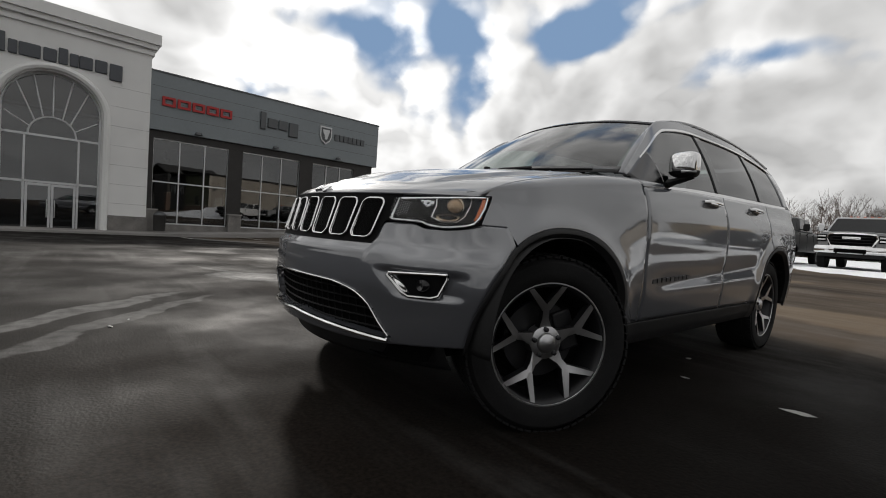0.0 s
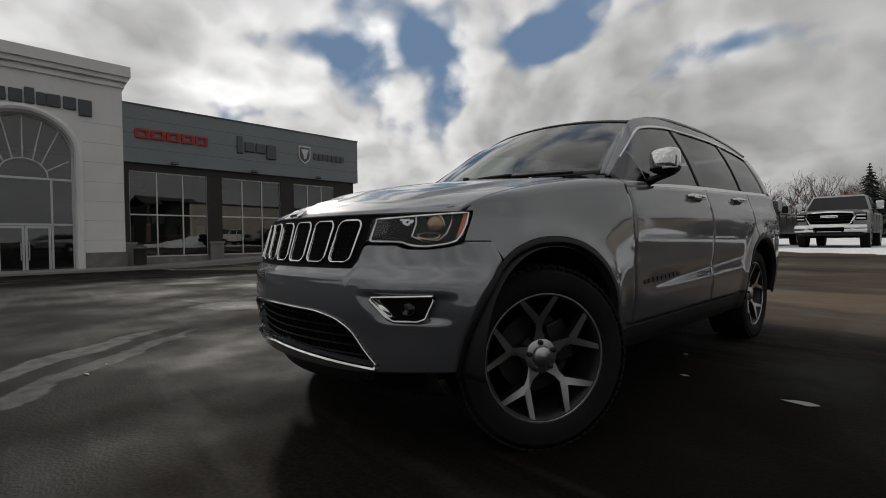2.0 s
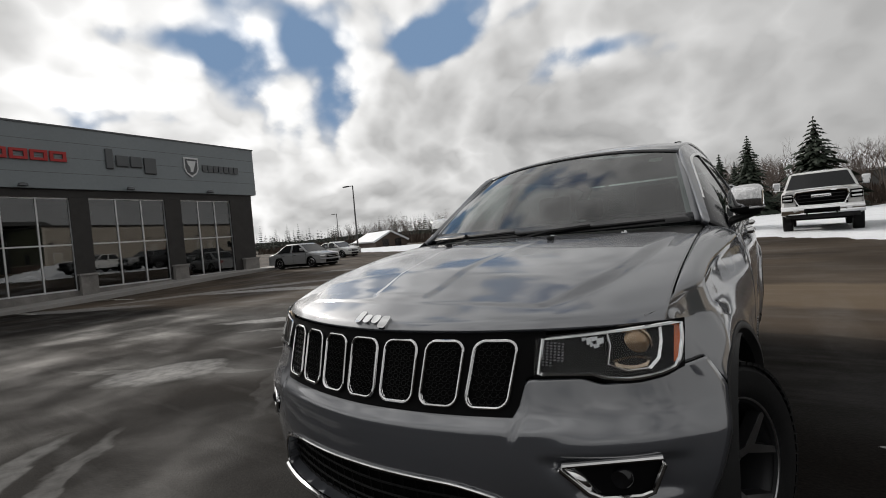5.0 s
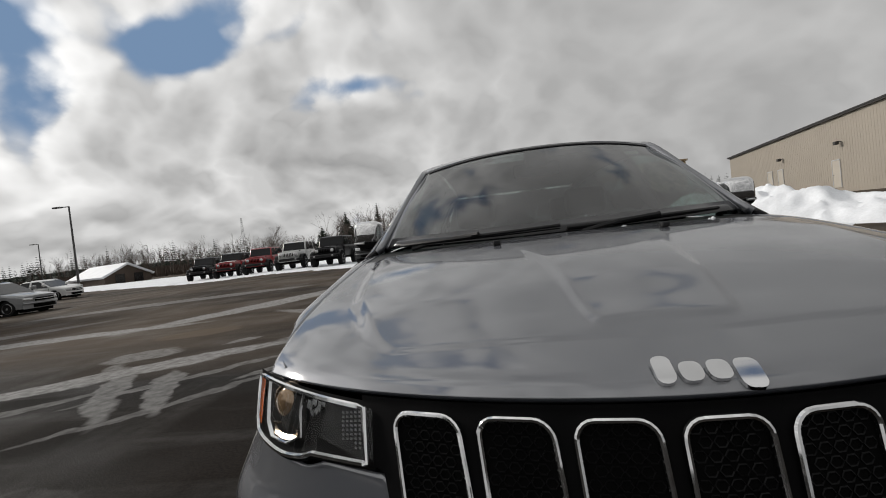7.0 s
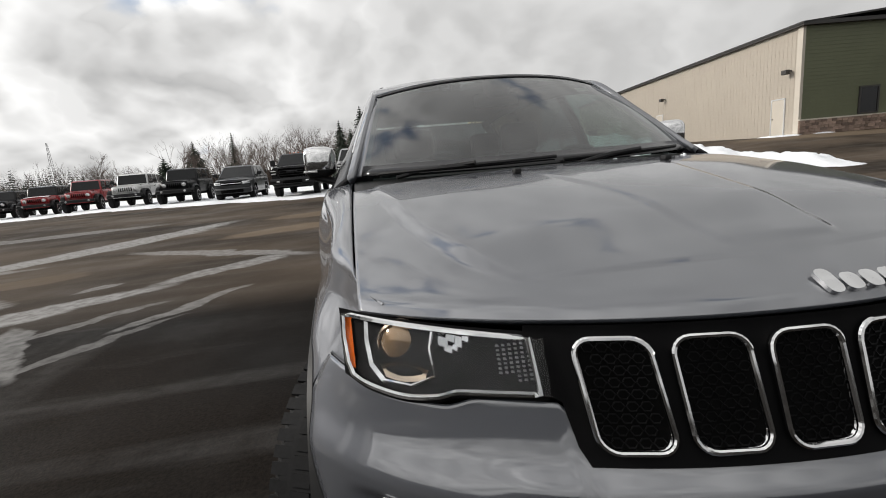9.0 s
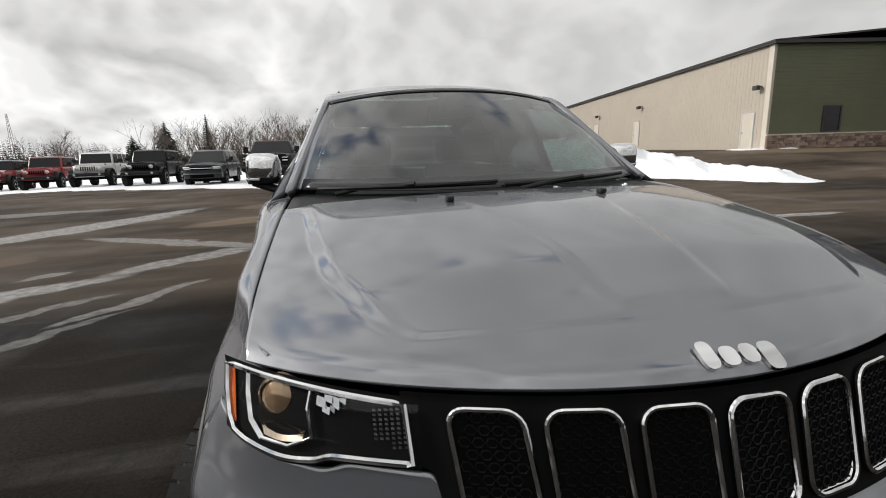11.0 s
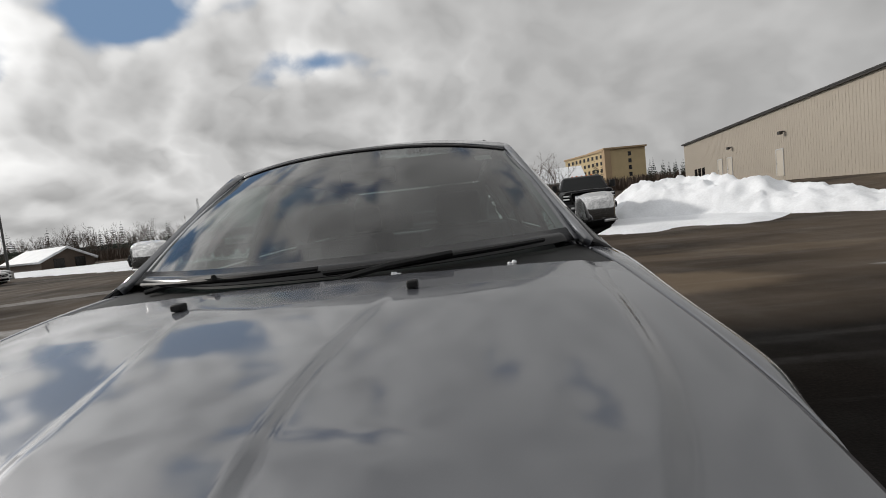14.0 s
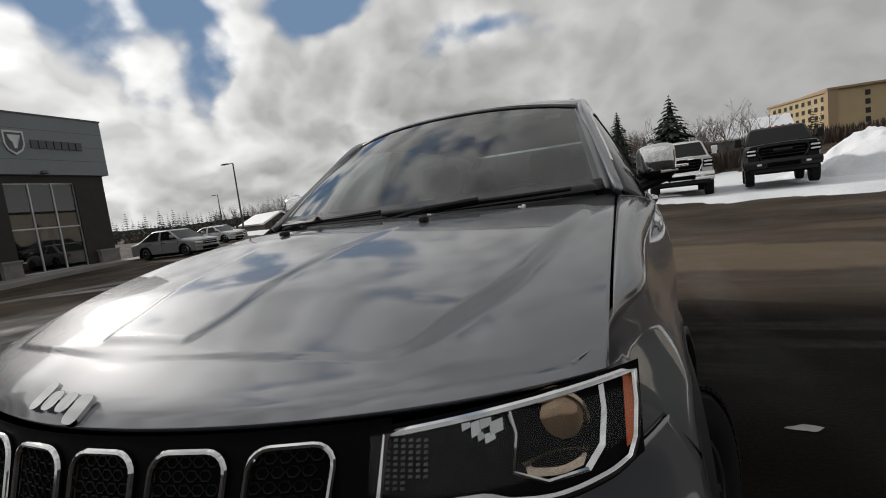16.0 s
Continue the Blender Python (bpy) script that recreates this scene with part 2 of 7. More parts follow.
def prism(outline, depth, place, bm=None):
    """A flat outline of (u, v) made solid; place(u, v, w) gives the place, w from 0 to depth."""
    bm = bm or bmesh.new()
    a = [bm.verts.new(place(u, v, 0)) for u, v in outline]
    b = [bm.verts.new(place(u, v, depth)) for u, v in outline]
    n = len(a)
    fa = bm.faces.new(a[::-1])
    fb = bm.faces.new(b)
    for i in range(n):
        bm.faces.new((a[i], a[(i + 1) % n], b[(i + 1) % n], b[i]))
    bmesh.ops.triangulate(bm, faces=[fa, fb])
    bmesh.ops.recalc_face_normals(bm, faces=bm.faces)
    return bm


def rounded(w, h, r, n=5):
    """Outline of a rectangle with rounded corners, about its middle."""
    pts = []
    for cx, cy, a0 in ((w / 2 - r, h / 2 - r, 0), (-w / 2 + r, h / 2 - r, 90), (-w / 2 + r, -h / 2 + r, 180), (w / 2 - r, -h / 2 + r, 270)):
        for k in range(n + 1):
            a = radians(a0 + 90 * k / n)
            pts.append((cx + r * math.cos(a), cy + r * math.sin(a)))
    return pts


def text_mesh(words, size, depth, font_bold=False):
    """Words as a mesh lying in x, y, with its left end at the origin."""
    cu = bpy.data.curves.new("words", "FONT")
    cu.body, cu.size, cu.extrude = words, size, depth / 2
    if font_bold:
        cu.offset = size * 0.018
    ob = bpy.data.objects.new("words", cu)
    scene.collection.objects.link(ob)
    me = bpy.data.meshes.new_from_object(ob.evaluated_get(bpy.context.evaluated_depsgraph_get()))
    bpy.data.objects.remove(ob)
    bpy.data.curves.remove(cu)
    bm = bmesh.new()
    bm.from_mesh(me)
    bpy.data.meshes.remove(me)
    return bm


def moved(bm, m):
    bmesh.ops.transform(bm, matrix=m, verts=bm.verts)
    return bm


def thing(name, label, category, at=None, group="", kind=""):
    e = new(name)
    e.empty_display_size = 0.2
    if at is not None:
        e.matrix_world = at
    return tagged(e, label, category, group, kind)

# ---- the sport utility vehicle; x to its left, y to its rear, z up, from the ground under the front axle ----
PAINT = material("silver_paint", (0.104, 0.109, 0.124), 0.50, 0.50, 0.05, 3.0, 0.0, 900.0, coat=1.0, spec=0.12)
PAINT.node_tree.nodes["Principled BSDF"].inputs["Coat IOR"].default_value = 2.35
PAINT.node_tree.nodes["Principled BSDF"].inputs["Coat Roughness"].default_value = 0.055
SURROUND = material("matt_black_trim", (0.003, 0.003, 0.0033), 0.6, 0.0, 0.2, 20.0, spec=0.08)
PROJECTOR = material("projector_lens", (0.34, 0.225, 0.13), 0.10, 0.55, 0.15, 30.0, coat=1.0)
BRONZE_BOWL = material("bronze_tinted_reflector", (0.50, 0.41, 0.32), 0.22, 1.0, 0.2, 25.0)
CHROME = material("chrome", (0.78, 0.78, 0.78), 0.07, 1.0)
BLACK = material("black_plastic", (0.010, 0.010, 0.0105), 0.55, 0.0, 0.25, 30.0, 0.0004, spec=0.3)
GLOSS = material("gloss_black", (0.006, 0.006, 0.007), 0.15)
RUBBER = material("tyre_rubber", (0.010, 0.010, 0.0105), 0.8, 0.0, 0.35, 9.0, 0.0006, spec=0.2)
# near-black that stands for shade inside slots, intakes and behind panels
DARK = material("shade_black", (0.003, 0.003, 0.003), 0.9, spec=0.05)
ALLOY = material("machined_alloy", (0.55, 0.55, 0.56), 0.34, 1.0, 0.06, 14.0)
GUN = material("gunmetal_alloy", (0.022, 0.022, 0.024), 0.42, 0.4)
DISC = material("brake_disc", (0.20, 0.19, 0.18), 0.4, 0.9, 0.2, 8.0)
AMBER = material("amber_lens", (0.62, 0.115, 0.012), 0.15, coat=1.0)
REFLECT = material("lamp_reflector", (0.55, 0.56, 0.57), 0.16, 1.0)
CLEAR = glass("lamp_lens", (0.97, 0.98, 0.98), 0.0, 0.97, 1.45)
SCREEN = glass("windscreen_glass", (0.70, 0.90, 0.83), 0.0, 0.40, 2.35)
PRIVACY = glass("privacy_glass", (0.30, 0.32, 0.33), 0.0, 0.35)
CABIN = material("cabin_trim", (0.02, 0.02, 0.022), 0.7, 0.0, 0.2, 12.0)
SEAT = material("seat_cloth", (0.016, 0.016, 0.018), 0.85, 0.0, 0.2, 40.0, 0.001)

suv = thing("sport_utility_vehicle", "silver-grey sport utility vehicle with chrome grille, parked on asphalt", "car", pose(0, 0, 0))
MID = (0, 1.4, 0.75)

ARCH_R, ARCH_Z = 0.455, 0.39


def half_width(z):
    return herm(z, (0.22, 0.30, 0.36, 0.5, 0.62, 0.75, 0.85, 0.95, 1.03, 1.10, 1.18, 1.24),
                (0.84, 0.875, 0.90, 0.92, 0.93, 0.93, 0.935, 0.93, 0.915, 0.89, 0.87, 0.86))


def nose(z):
    return herm(z, (0.24, 0.31, 0.40, 0.5, 0.60, 0.68, 0.75, 0.84, 0.93), (-0.69, -0.728, -0.748, -0.762, -0.773, -0.770, -0.735, -0.708, -0.685))


def sweep_back(z):
    return herm(z, (0.25, 0.5, 0.66, 0.8, 0.93), (0.49, 0.51, 0.52, 0.54, 0.58))


PLAN = 1.8


def front_y(x, z):
    """Where the nose's skin stands at a width and height."""
    q = np.clip(np.abs(x) / half_width(z), 0, 1)
    return nose(z) + sweep_back(z) * (1 - (1 - q ** PLAN) ** (1 / PLAN))


def side_plain(y, z):
    """Half width of the skin before the flares and the fender's lean."""
    w = half_width(z) * (1 - 0.02 * ((y - 1.3) / 2.3) ** 2 * (y > 1.3))
    d = sweep_back(z)
    q = np.clip((nose(z) + d - y) / d, 0, 1)
    x = w * np.maximum(1 - q ** PLAN, 0) ** (1 / PLAN)
    qr = np.clip((y - 3.45) / 0.47, 0, 1)
    return x * np.sqrt(np.maximum(1 - 0.55 * qr ** 3, 0))


def side_x(y, z):
    """Half width of the skin at a length and height, with the flares over the wheels."""
    x = side_plain(y, z)
    for yc in (0.0, 2.915):
        r = np.hypot(y - yc, z - ARCH_Z)
        x = x + (0.016 if yc == 0 else 0.024) * np.exp(-((r - ARCH_R - 0.02) / 0.055) ** 2) * (z > 0.3) * sstep(y, -0.6, -0.3)
    # the fender leans in above the arch and tapers towards the lamps
    lean = 0.085 * sstep(z, 0.62, 1.0) * (1 - sstep(y, 0.0, 0.75)) + 0.03 * (1 - sstep(y, -0.45, 0.1)) * sstep(z, 0.45, 0.7)
    x = x - lean * sstep(y, -0.50, -0.20)
    return x


def belt(y):
    return herm(y, (-0.55, -0.48, -0.2, 0.1, 0.4, 0.75, 1.2, 2.0, 3.0, 3.6, 3.95), (0.945, 0.955, 0.99, 1.03, 1.068, 1.105, 1.130, 1.158, 1.19, 1.21, 1.21))


def arch(y, yc):
    return ARCH_Z + 0.46 * np.maximum(1 - np.abs((y - yc) / ARCH_R) ** 2.3, 0) ** (1 / 2.3)


def both(name, P, mat, thick=0.012, label=""):
    """A body part and its mirror image."""
    P = np.asarray(P, float)
    a = part(name, sheet(P), mat, suv, label, thick, out=MID)
    b = part(name, sheet(P * (-1, 1, 1)), mat, suv, label, thick, out=MID)
    return a, b


# hood
HOOD_X = 0.765


def rise(t):
    return herm(t, (0, 0.025, 0.08, 0.2, 0.4, 0.6, 0.8, 1.0, 1.4, 1.6), (0, 0.020, 0.044, 0.085, 0.134, 0.169, 0.197, 0.214, 0.23, 0.235))


def top_z(x, y):
    t = y - front_y(x, 0.942)
    z = 0.942 + rise(t) - 0.010 * (x / HOOD_X) ** 2 * sstep(t, 0, 0.5)
    # raised middle: a rounded tongue that widens towards the windscreen
    mid = herm(y, (-0.53, -0.50, -0.46, -0.40, -0.25, -0.10, 0.30), (0.104, 0.116, 0.123, 0.130, 0.144, 0.172, 0.27))
    z = z + 0.0055 * (1 - sstep(np.abs(x), mid - 0.012, mid + 0.016)) * sstep(y, -0.540, -0.512) * (1 - 0.8 * sstep(y, -0.35, 0.20))
    # outer shoulder that follows the hood's edge round the nose
    shoulder = herm(y, (-0.565, -0.545, -0.52, -0.49, -0.37, -0.19, 0.30), (0.05, 0.20, 0.36, 0.475, 0.560, 0.625, 0.69))
    depth = 0.004 + 0.010 * sstep(y, -0.47, -0.33) * (1 - 0.75 * sstep(y, 0.0, 0.30))
    z = z + depth * (1 - sstep(np.abs(x), shoulder - 0.022, shoulder + 0.022)) * sstep(y, -0.58, -0.53)
    return z


def hood_rear(x):
    return 0.30 + 0.09 * (x / HOOD_X) ** 2


xs = np.linspace(-1, 1, 231) * HOOD_X
vs = np.linspace(0, 1, 151) ** 1.25
X = np.repeat(xs[None], len(vs), 0)
Y = front_y(X, 0.942) + 0.004 + vs[:, None] * (hood_rear(X) - front_y(X, 0.942) - 0.004)
part("hood", sheet(np.stack([X, Y, top_z(X, Y)], -1)), PAINT, suv, thick=0.02, out=MID)

# fender: crown beside the hood, then the side down to the arch
ys = np.linspace(-0.42, 0.86, 80)
a = np.linspace(0, 1, 14)
xi = HOOD_X + 0.005
zi = top_z(np.full_like(ys, xi), ys)
xo, zo = side_x(ys, belt(ys)), belt(ys)
zi = np.maximum(zi, zo)
xin = np.minimum(xi, xo - 0.002)
ang = a[None] * math.pi / 2
CX = xin[:, None] + (xo - xin)[:, None] * np.sin(ang)
CZ = zo[:, None] + (zi - zo)[:, None] * np.cos(ang)
crown = np.stack([CX, np.repeat(ys[:, None], 14, 1), CZ], -1)
v = np.linspace(0, 1, 26)[1:]
ys2 = np.minimum(ys, 0.615 + 0 * ys)
low = np.where(ys < -0.30, 0.838, np.where(ys < ARCH_R, arch(ys, 0), 0.42))
low = np.minimum(low, zo - 0.02)
Z = zo[:, None] + (low - zo)[:, None] * v[None]
Yg = np.repeat(ys[:, None], len(v), 1)
skin = np.stack([side_x(Yg, Z), Yg, Z], -1)
keep = ys <= 0.62
both("fender", np.concatenate([crown[keep], skin[keep]], 1), PAINT)
both("cowl_corner", crown[ys > 0.615], PAINT)

# front bumper skin
arow = np.linspace(0, 1, 90)
vrow = np.linspace(0, 1, 70)
ztop = herm(arow, (0, 0.49, 0.505, 0.535, 0.66, 0.72, 0.80, 0.93, 1.0), (0.748, 0.748, 0.762, 0.826, 0.828, 0.812, 0.815, 0.835, 0.835))
zbot = herm(arow, (0, 0.5, 0.8, 1.0), (0.36, 0.355, 0.37, 0.385))
Zb = zbot[None] + (ztop - zbot)[None] * vrow[:, None]
yend = -np.maximum(0.30, ARCH_R * np.maximum(1 - np.abs((Zb - ARCH_Z) / 0.46) ** 2.3, 0) ** (1 / 2.3))
Xb = arow[None] * side_plain(yend, Zb)


def intake_top(x):
    return herm(np.abs(x), (0, 0.28, 0.40, 0.47, 0.52, 0.56), (0.585, 0.578, 0.556, 0.515, 0.44, 0.385))


def intake_low(x):
    return herm(np.abs(x), (0, 0.3, 0.56), (0.415, 0.395, 0.378))


FOG = ((0.562, 0.640), (0.758, 0.650), (0.762, 0.635), (0.738, 0.572), (0.715, 0.562), (0.640, 0.560), (0.612, 0.575), (0.556, 0.632))
intake = sstep(Zb, intake_low(Xb), intake_low(Xb) + 0.012) * (1 - sstep(Zb, intake_top(Xb) - 0.012, intake_top(Xb))) * (Xb < 0.56)
fl = 0.562 + (0.64 - Zb) * 0.75
fog = sstep(Zb, 0.545, 0.575) * (1 - sstep(Zb, 0.635, 0.665)) * sstep(Xb, fl - 0.06, fl + 0.01) * (1 - sstep(Xb, 0.75, 0.83))
Yb = front_y(Xb, Zb) + 0.05 * intake + 0.022 * fog
Yb = Yb - 0.010 * np.exp(-((Zb - 0.715) / 0.018) ** 2) * (1 - sstep(Xb, 0.5, 0.62))
Xb = Xb + (side_x(Yb, Zb) - side_plain(Yb, Zb)) * sstep(arow, 0.55, 1.0)[None]
bumper_pts = np.stack([Xb, Yb, Zb], -1)
part("front_bumper", sheet(np.concatenate([(bumper_pts * (-1, 1, 1))[:, ::-1], bumper_pts[:, 1:]], 1)), PAINT, suv, thick=0.01, out=MID)

# dark hull behind all panels
hz = np.linspace(0.30, 0.90, 24)
hy = np.linspace(-0.60, 3.84, 90)
HY, HZ = np.meshgrid(hy, hz, indexing="ij")
hx = np.maximum(side_x(HY, HZ) - 0.05, 0.0)
near_arch = (np.abs(HY) < 0.46) | (np.abs(HY - 2.915) < 0.46)
hx = np.where(near_arch & (HZ < 0.9), np.minimum(hx, 0.62), hx)
hull = np.stack([hx, HY, HZ], -1)
top = hull[:, -1:] * (0, 1, 1)
bot = hull[:, :1] * (0, 1, 1)
half = np.concatenate([bot, hull, top], 1)
both("inner_structure", half, DARK, 0.0)

# doors and rear quarter
def side_panel(name, y0, y1, zl, n=40, mat=PAINT, zt=belt, label=""):
    yy = np.linspace(y0, y1, n)
    zz = zl(yy)[:, None] + (zt(yy) - zl(yy))[:, None] * np.linspace(0, 1, 30)[None]
    yg = np.repeat(yy[:, None], 30, 1)
    xg = side_x(yg, zz)
    # scooped lower feature line
    xg = xg - 0.012 * np.exp(-((zz - (0.60 + 0.05 * (yy[:, None] - 0.6))) / 0.05) ** 2) * sstep(yg, 0.62, 0.9) * (1 - sstep(yg, 2.3, 2.5))
    return both(name, np.stack([xg, yg, zz], -1), mat, label=label)


fdoor = side_panel("front_door", 0.626, 1.735, lambda y: np.full_like(y, 0.42))
rdoor = side_panel("rear_door", 1.742, 2.735, lambda y: np.where(np.abs(y - 2.915) < ARCH_R, arch(y, 2.915), 0.42), 70)
side_panel("rear_quarter", 2.742, 3.92, lambda y: np.where(np.abs(y - 2.915) < ARCH_R, arch(y, 2.915), 0.34), 70)
side_panel("sill", 0.46, 2.46, lambda y: np.full_like(y, 0.30), 30, BLACK, lambda y: np.full_like(y, 0.415))

# wheel arch lips and liners
for yc in (0.0, 2.915):
    th = np.linspace(radians(-4), radians(184), 60)
    cs, sn = np.cos(th), np.sin(th)
    k = (np.abs(cs) ** 2.3 + np.abs(sn) ** 2.3) ** (-1 / 2.3)
    yl, zl = yc - ARCH_R * k * cs, ARCH_Z + 0.46 * k * sn
    yo, zo2 = yc - (ARCH_R - 0.04) * k * cs, ARCH_Z + (0.46 - 0.04) * k * sn
    xl = side_x(yl, np.maximum(zl, 0.3))
    lip = np.stack([np.stack([xl + 0.003, yl, zl], -1), np.stack([xl + 0.003, (yl + yo) / 2, (zl + zo2) / 2], -1), np.stack([xl - 0.02, yo, zo2], -1), np.stack([xl - 0.12, yo, zo2], -1)], 1)
    both("arch_moulding", lip, BLACK, 0.004)
    lin = np.stack([np.stack([np.full_like(th, 0.90 - 0.33 * q), yo, zo2], -1) for q in (0, 0.5, 1)] + [np.stack([np.full_like(th, 0.57), yc + 0 * th, ARCH_Z + 0 * th], -1)], 1)
    both("arch_liner", lin, BLACK, 0.003)

# glasshouse
UY = (0.60, 0.93, 1.27, 1.75, 2.5, 3.1, 3.6)


def rail_x(y):
    return herm(y, UY, (0.775, 0.695, 0.622, 0.612, 0.61, 0.61, 0.625))


def rail_z(y):
    return herm(y, UY, (1.155, 1.385, 1.592, 1.66, 1.68, 1.66, 1.60))


def side_glass(y, v):
    """Place on the glasshouse's side: y along the belt, v from the belt up to the roof rail."""
    yu = y + 0.02
    lx, lz = side_x(y, belt(y)) - 0.012, belt(y)
    ux, uz = rail_x(yu), np.maximum(rail_z(yu), lz + 0.01)
    bow = 0.02 * np.sin(np.pi * v)
    return np.stack([lx + (ux - lx) * v + bow, y + (yu - y) * v, lz + (uz - lz) * v], -1)


def glass_patch(name, y0, y1, v0, v1, mat, thick=0.01, inset=0.0, n=24, label=""):
    yy, vv = np.meshgrid(np.linspace(y0, y1, n), np.linspace(v0, v1, 10), indexing="ij")
    P = side_glass(yy, vv)
    P[..., 0] -= inset
    return both(name, P, mat, thick, label)


glass_patch("roof_rail_panel", 0.62, 3.62, 0.86, 1.0, PAINT, 0.03, n=60)
glass_patch("mirror_sail", 0.62, 0.90, 0.0, 0.87, GLOSS, 0.02)
glass_patch("center_pillar", 1.70, 1.80, 0.0, 0.87, GLOSS, 0.02)
glass_patch("rear_pillar", 2.66, 2.74, 0.0, 0.87, GLOSS, 0.02)
glass_patch("quarter_pillar", 3.42, 3.64, 0.0, 0.9, PAINT, 0.02)
glass_patch("belt_moulding", 0.78, 3.50, 0.0, 0.045, CHROME, 0.012, n=50)
glass_patch("window_moulding", 0.80, 3.50, 0.845, 0.875, CHROME, 0.008, -0.004, n=60)
for y0, y1, g, nm in ((0.90, 1.70, SCREEN, "front_side_window"), (1.80, 2.66, PRIVACY, "rear_side_window"), (2.74, 3.42, PRIVACY, "quarter_window")):
    glass_patch(nm, y0, y1, 0.05, 0.87, g, 0.0, 0.008)

# roof, windscreen and pillars
def screen_top(x):
    return 1.12 + 0.15 * (x / 0.625) ** 2


yy = np.linspace(0, 1, 50)
xx = np.linspace(-1, 1, 41)
RY = screen_top(xx[None] * 0.62) + yy[:, None] * (3.60 - screen_top(xx[None] * 0.62))
RX = xx[None] * rail_x(RY)
RZ = rail_z(np.maximum(RY, 1.27)) + (1 - np.abs(xx[None]) ** 2.4) * (0.045 + 0.02 * yy[:, None])
RZ = RZ + 0.020 * sstep(yy[:, None], 0.02, 0.30)
RZ = RZ - 0.016 * (1 - sstep(RY - screen_top(xx[None] * 0.62), 0, 0.12))
part("roof", sheet(np.stack([RX, RY, RZ], -1)), PAINT, suv, thick=0.02, out=MID)
for s in (-1, 1):
    pts = [(s * 0.545, 1.62 + 0.19 * k, 1.676 + 0.022 * math.sin(math.pi * k / 10) + (0.012 if 0 < k < 10 else -0.01)) for k in range(11)]
    part("roof_rack_bar", sweep(pts, 0.011, 8), BLACK, suv)


def screen_base(x):
    return 0.37 + 0.28 * np.abs(x / 0.724) ** 2.2


WV = np.linspace(0, 1, 24)
xb = np.linspace(-1, 1, 41)
bx, by = xb * 0.73, screen_base(xb * 0.724)
bz = 1.165 + 0.010 * np.abs(xb) ** 2
tx, ty = xb * 0.60, screen_top(xb * 0.60) + 0.002
tz = rail_z(np.full_like(tx, 1.27)) + (1 - np.abs(xb) ** 2.4) * 0.045 - 0.018
SP = np.stack([np.stack([bx, by, bz], -1) * (1 - t) + np.stack([tx, ty, tz], -1) * t + np.array([0, -0.02, 0.012]) * math.sin(math.pi * t) for t in WV], 0)
part("windscreen", sheet(SP), SCREEN, suv, "tinted glass that mirrors clouds", out=MID).visible_shadow = False
edge = SP[:, -1]
pil = np.stack([edge + np.array([-0.028, 0.0, 0.004]), edge + np.array([0.0, 0.004, 0.006]), edge + np.array([0.022, 0.02, 0.0]), edge + np.array([0.036, 0.06, -0.02])], 1)
both("windscreen_pillar", pil, PAINT, 0.012)
frit = np.stack([SP[0] + np.array([0, -0.004, 0.002]), SP[2] + np.array([0, -0.003, 0.002])], 0)
part("windscreen_seal", sheet(frit), GLOSS, suv, thick=0.003, out=MID)
frit2 = np.stack([SP[-1] + np.array([0, -0.003, 0.003]), SP[-2] + np.array([0, -0.003, 0.003])], 0)
part("windscreen_seal", sheet(frit2), GLOSS, suv, thick=0.003, out=MID)
# cowl between hood and windscreen
cx = np.linspace(-0.76, 0.76, 41)
ct = np.linspace(0, 1, 8)
CP = np.stack([np.stack([cx, (hood_rear(cx) - 0.02) * (1 - t) + (screen_base(cx) + 0.03) * t, 1.125 + 0.03 * t + 0 * cx], -1) for t in ct], 0)
part("cowl", sheet(CP), BLACK, suv, thick=0.02, out=(0, 0.4, 0.5))

# ---- ground and snow ----
SAND = ((-0.4, 6.4, 4.6, 5.6, 0.8, 0.7), (-3.8, 9.4, -1.2, 10.6, 0.45, 0.7), (-3.4, 12.4, -0.6, 12.8, 0.45, 0.6), (-6.4, 6.0, -5.0, 6.4, 0.3, 0.4), (3.4, 8.6, 8.4, 8.0, 0.5, 0.35), (20, 20, 34, 19.5, 1.6, 0.7))
# bands of salt and frost on the asphalt: ends, half width, strength
SALT = ((-15, 6.2, -6.9, 7.6, 0.30, 1.0), (-8.0, 7.2, -4.6, 12.6, 0.42, 0.95), (-6.6, 2.5, -3.3, 4.8, 0.23, 0.9), (-3.5, 4.9, -2.1, 6.2, 0.20, 0.75), (-5.2, 8.4, -1.7, 6.1, 0.18, 0.65), (-4.4, 4.9, -4.0, 5.4, 0.10, 0.6),
        (-3.7, 2.0, -5.4, 4.2, 0.13, 0.6), (-3.3, 2.2, -4.2, 3.5, 0.10, 0.6), (-5.9, 4.4, -5.0, 4.8, 0.30, 0.6), (-4.7, 0.1, -3.8, 0.7, 0.30, 0.6), (-1.7, -2.1, -3.1, -0.7, 0.10, 0.38),
        (-1.2, -1.9, -2.8, -0.5, 0.07, 0.30), (-3.2, 1.0, -5.5, 0.0, 0.07, 0.22), (-2.2, 0.2, -3.0, 1.0, 0.08, 0.12), (-4.4, 2.5, -3.0, 3.9, 0.07, 0.5), (-4.0, 1.6, -2.6, 3.2, 0.06, 0.45), (-3.0, 3.0, -2.2, 4.2, 0.08, 0.55), (-5.6, 2.0, -4.4, 3.0, 0.07, 0.4), (6.2, 5.7, 8.8, 5.5, 0.14, 0.9), (-19, 4.5, -11, 9.8, 0.45, 0.6), (-23, 3.0, -14, 4.0, 0.4, 0.5), (-16, 12.2, -7, 13.6, 0.35, 0.6))


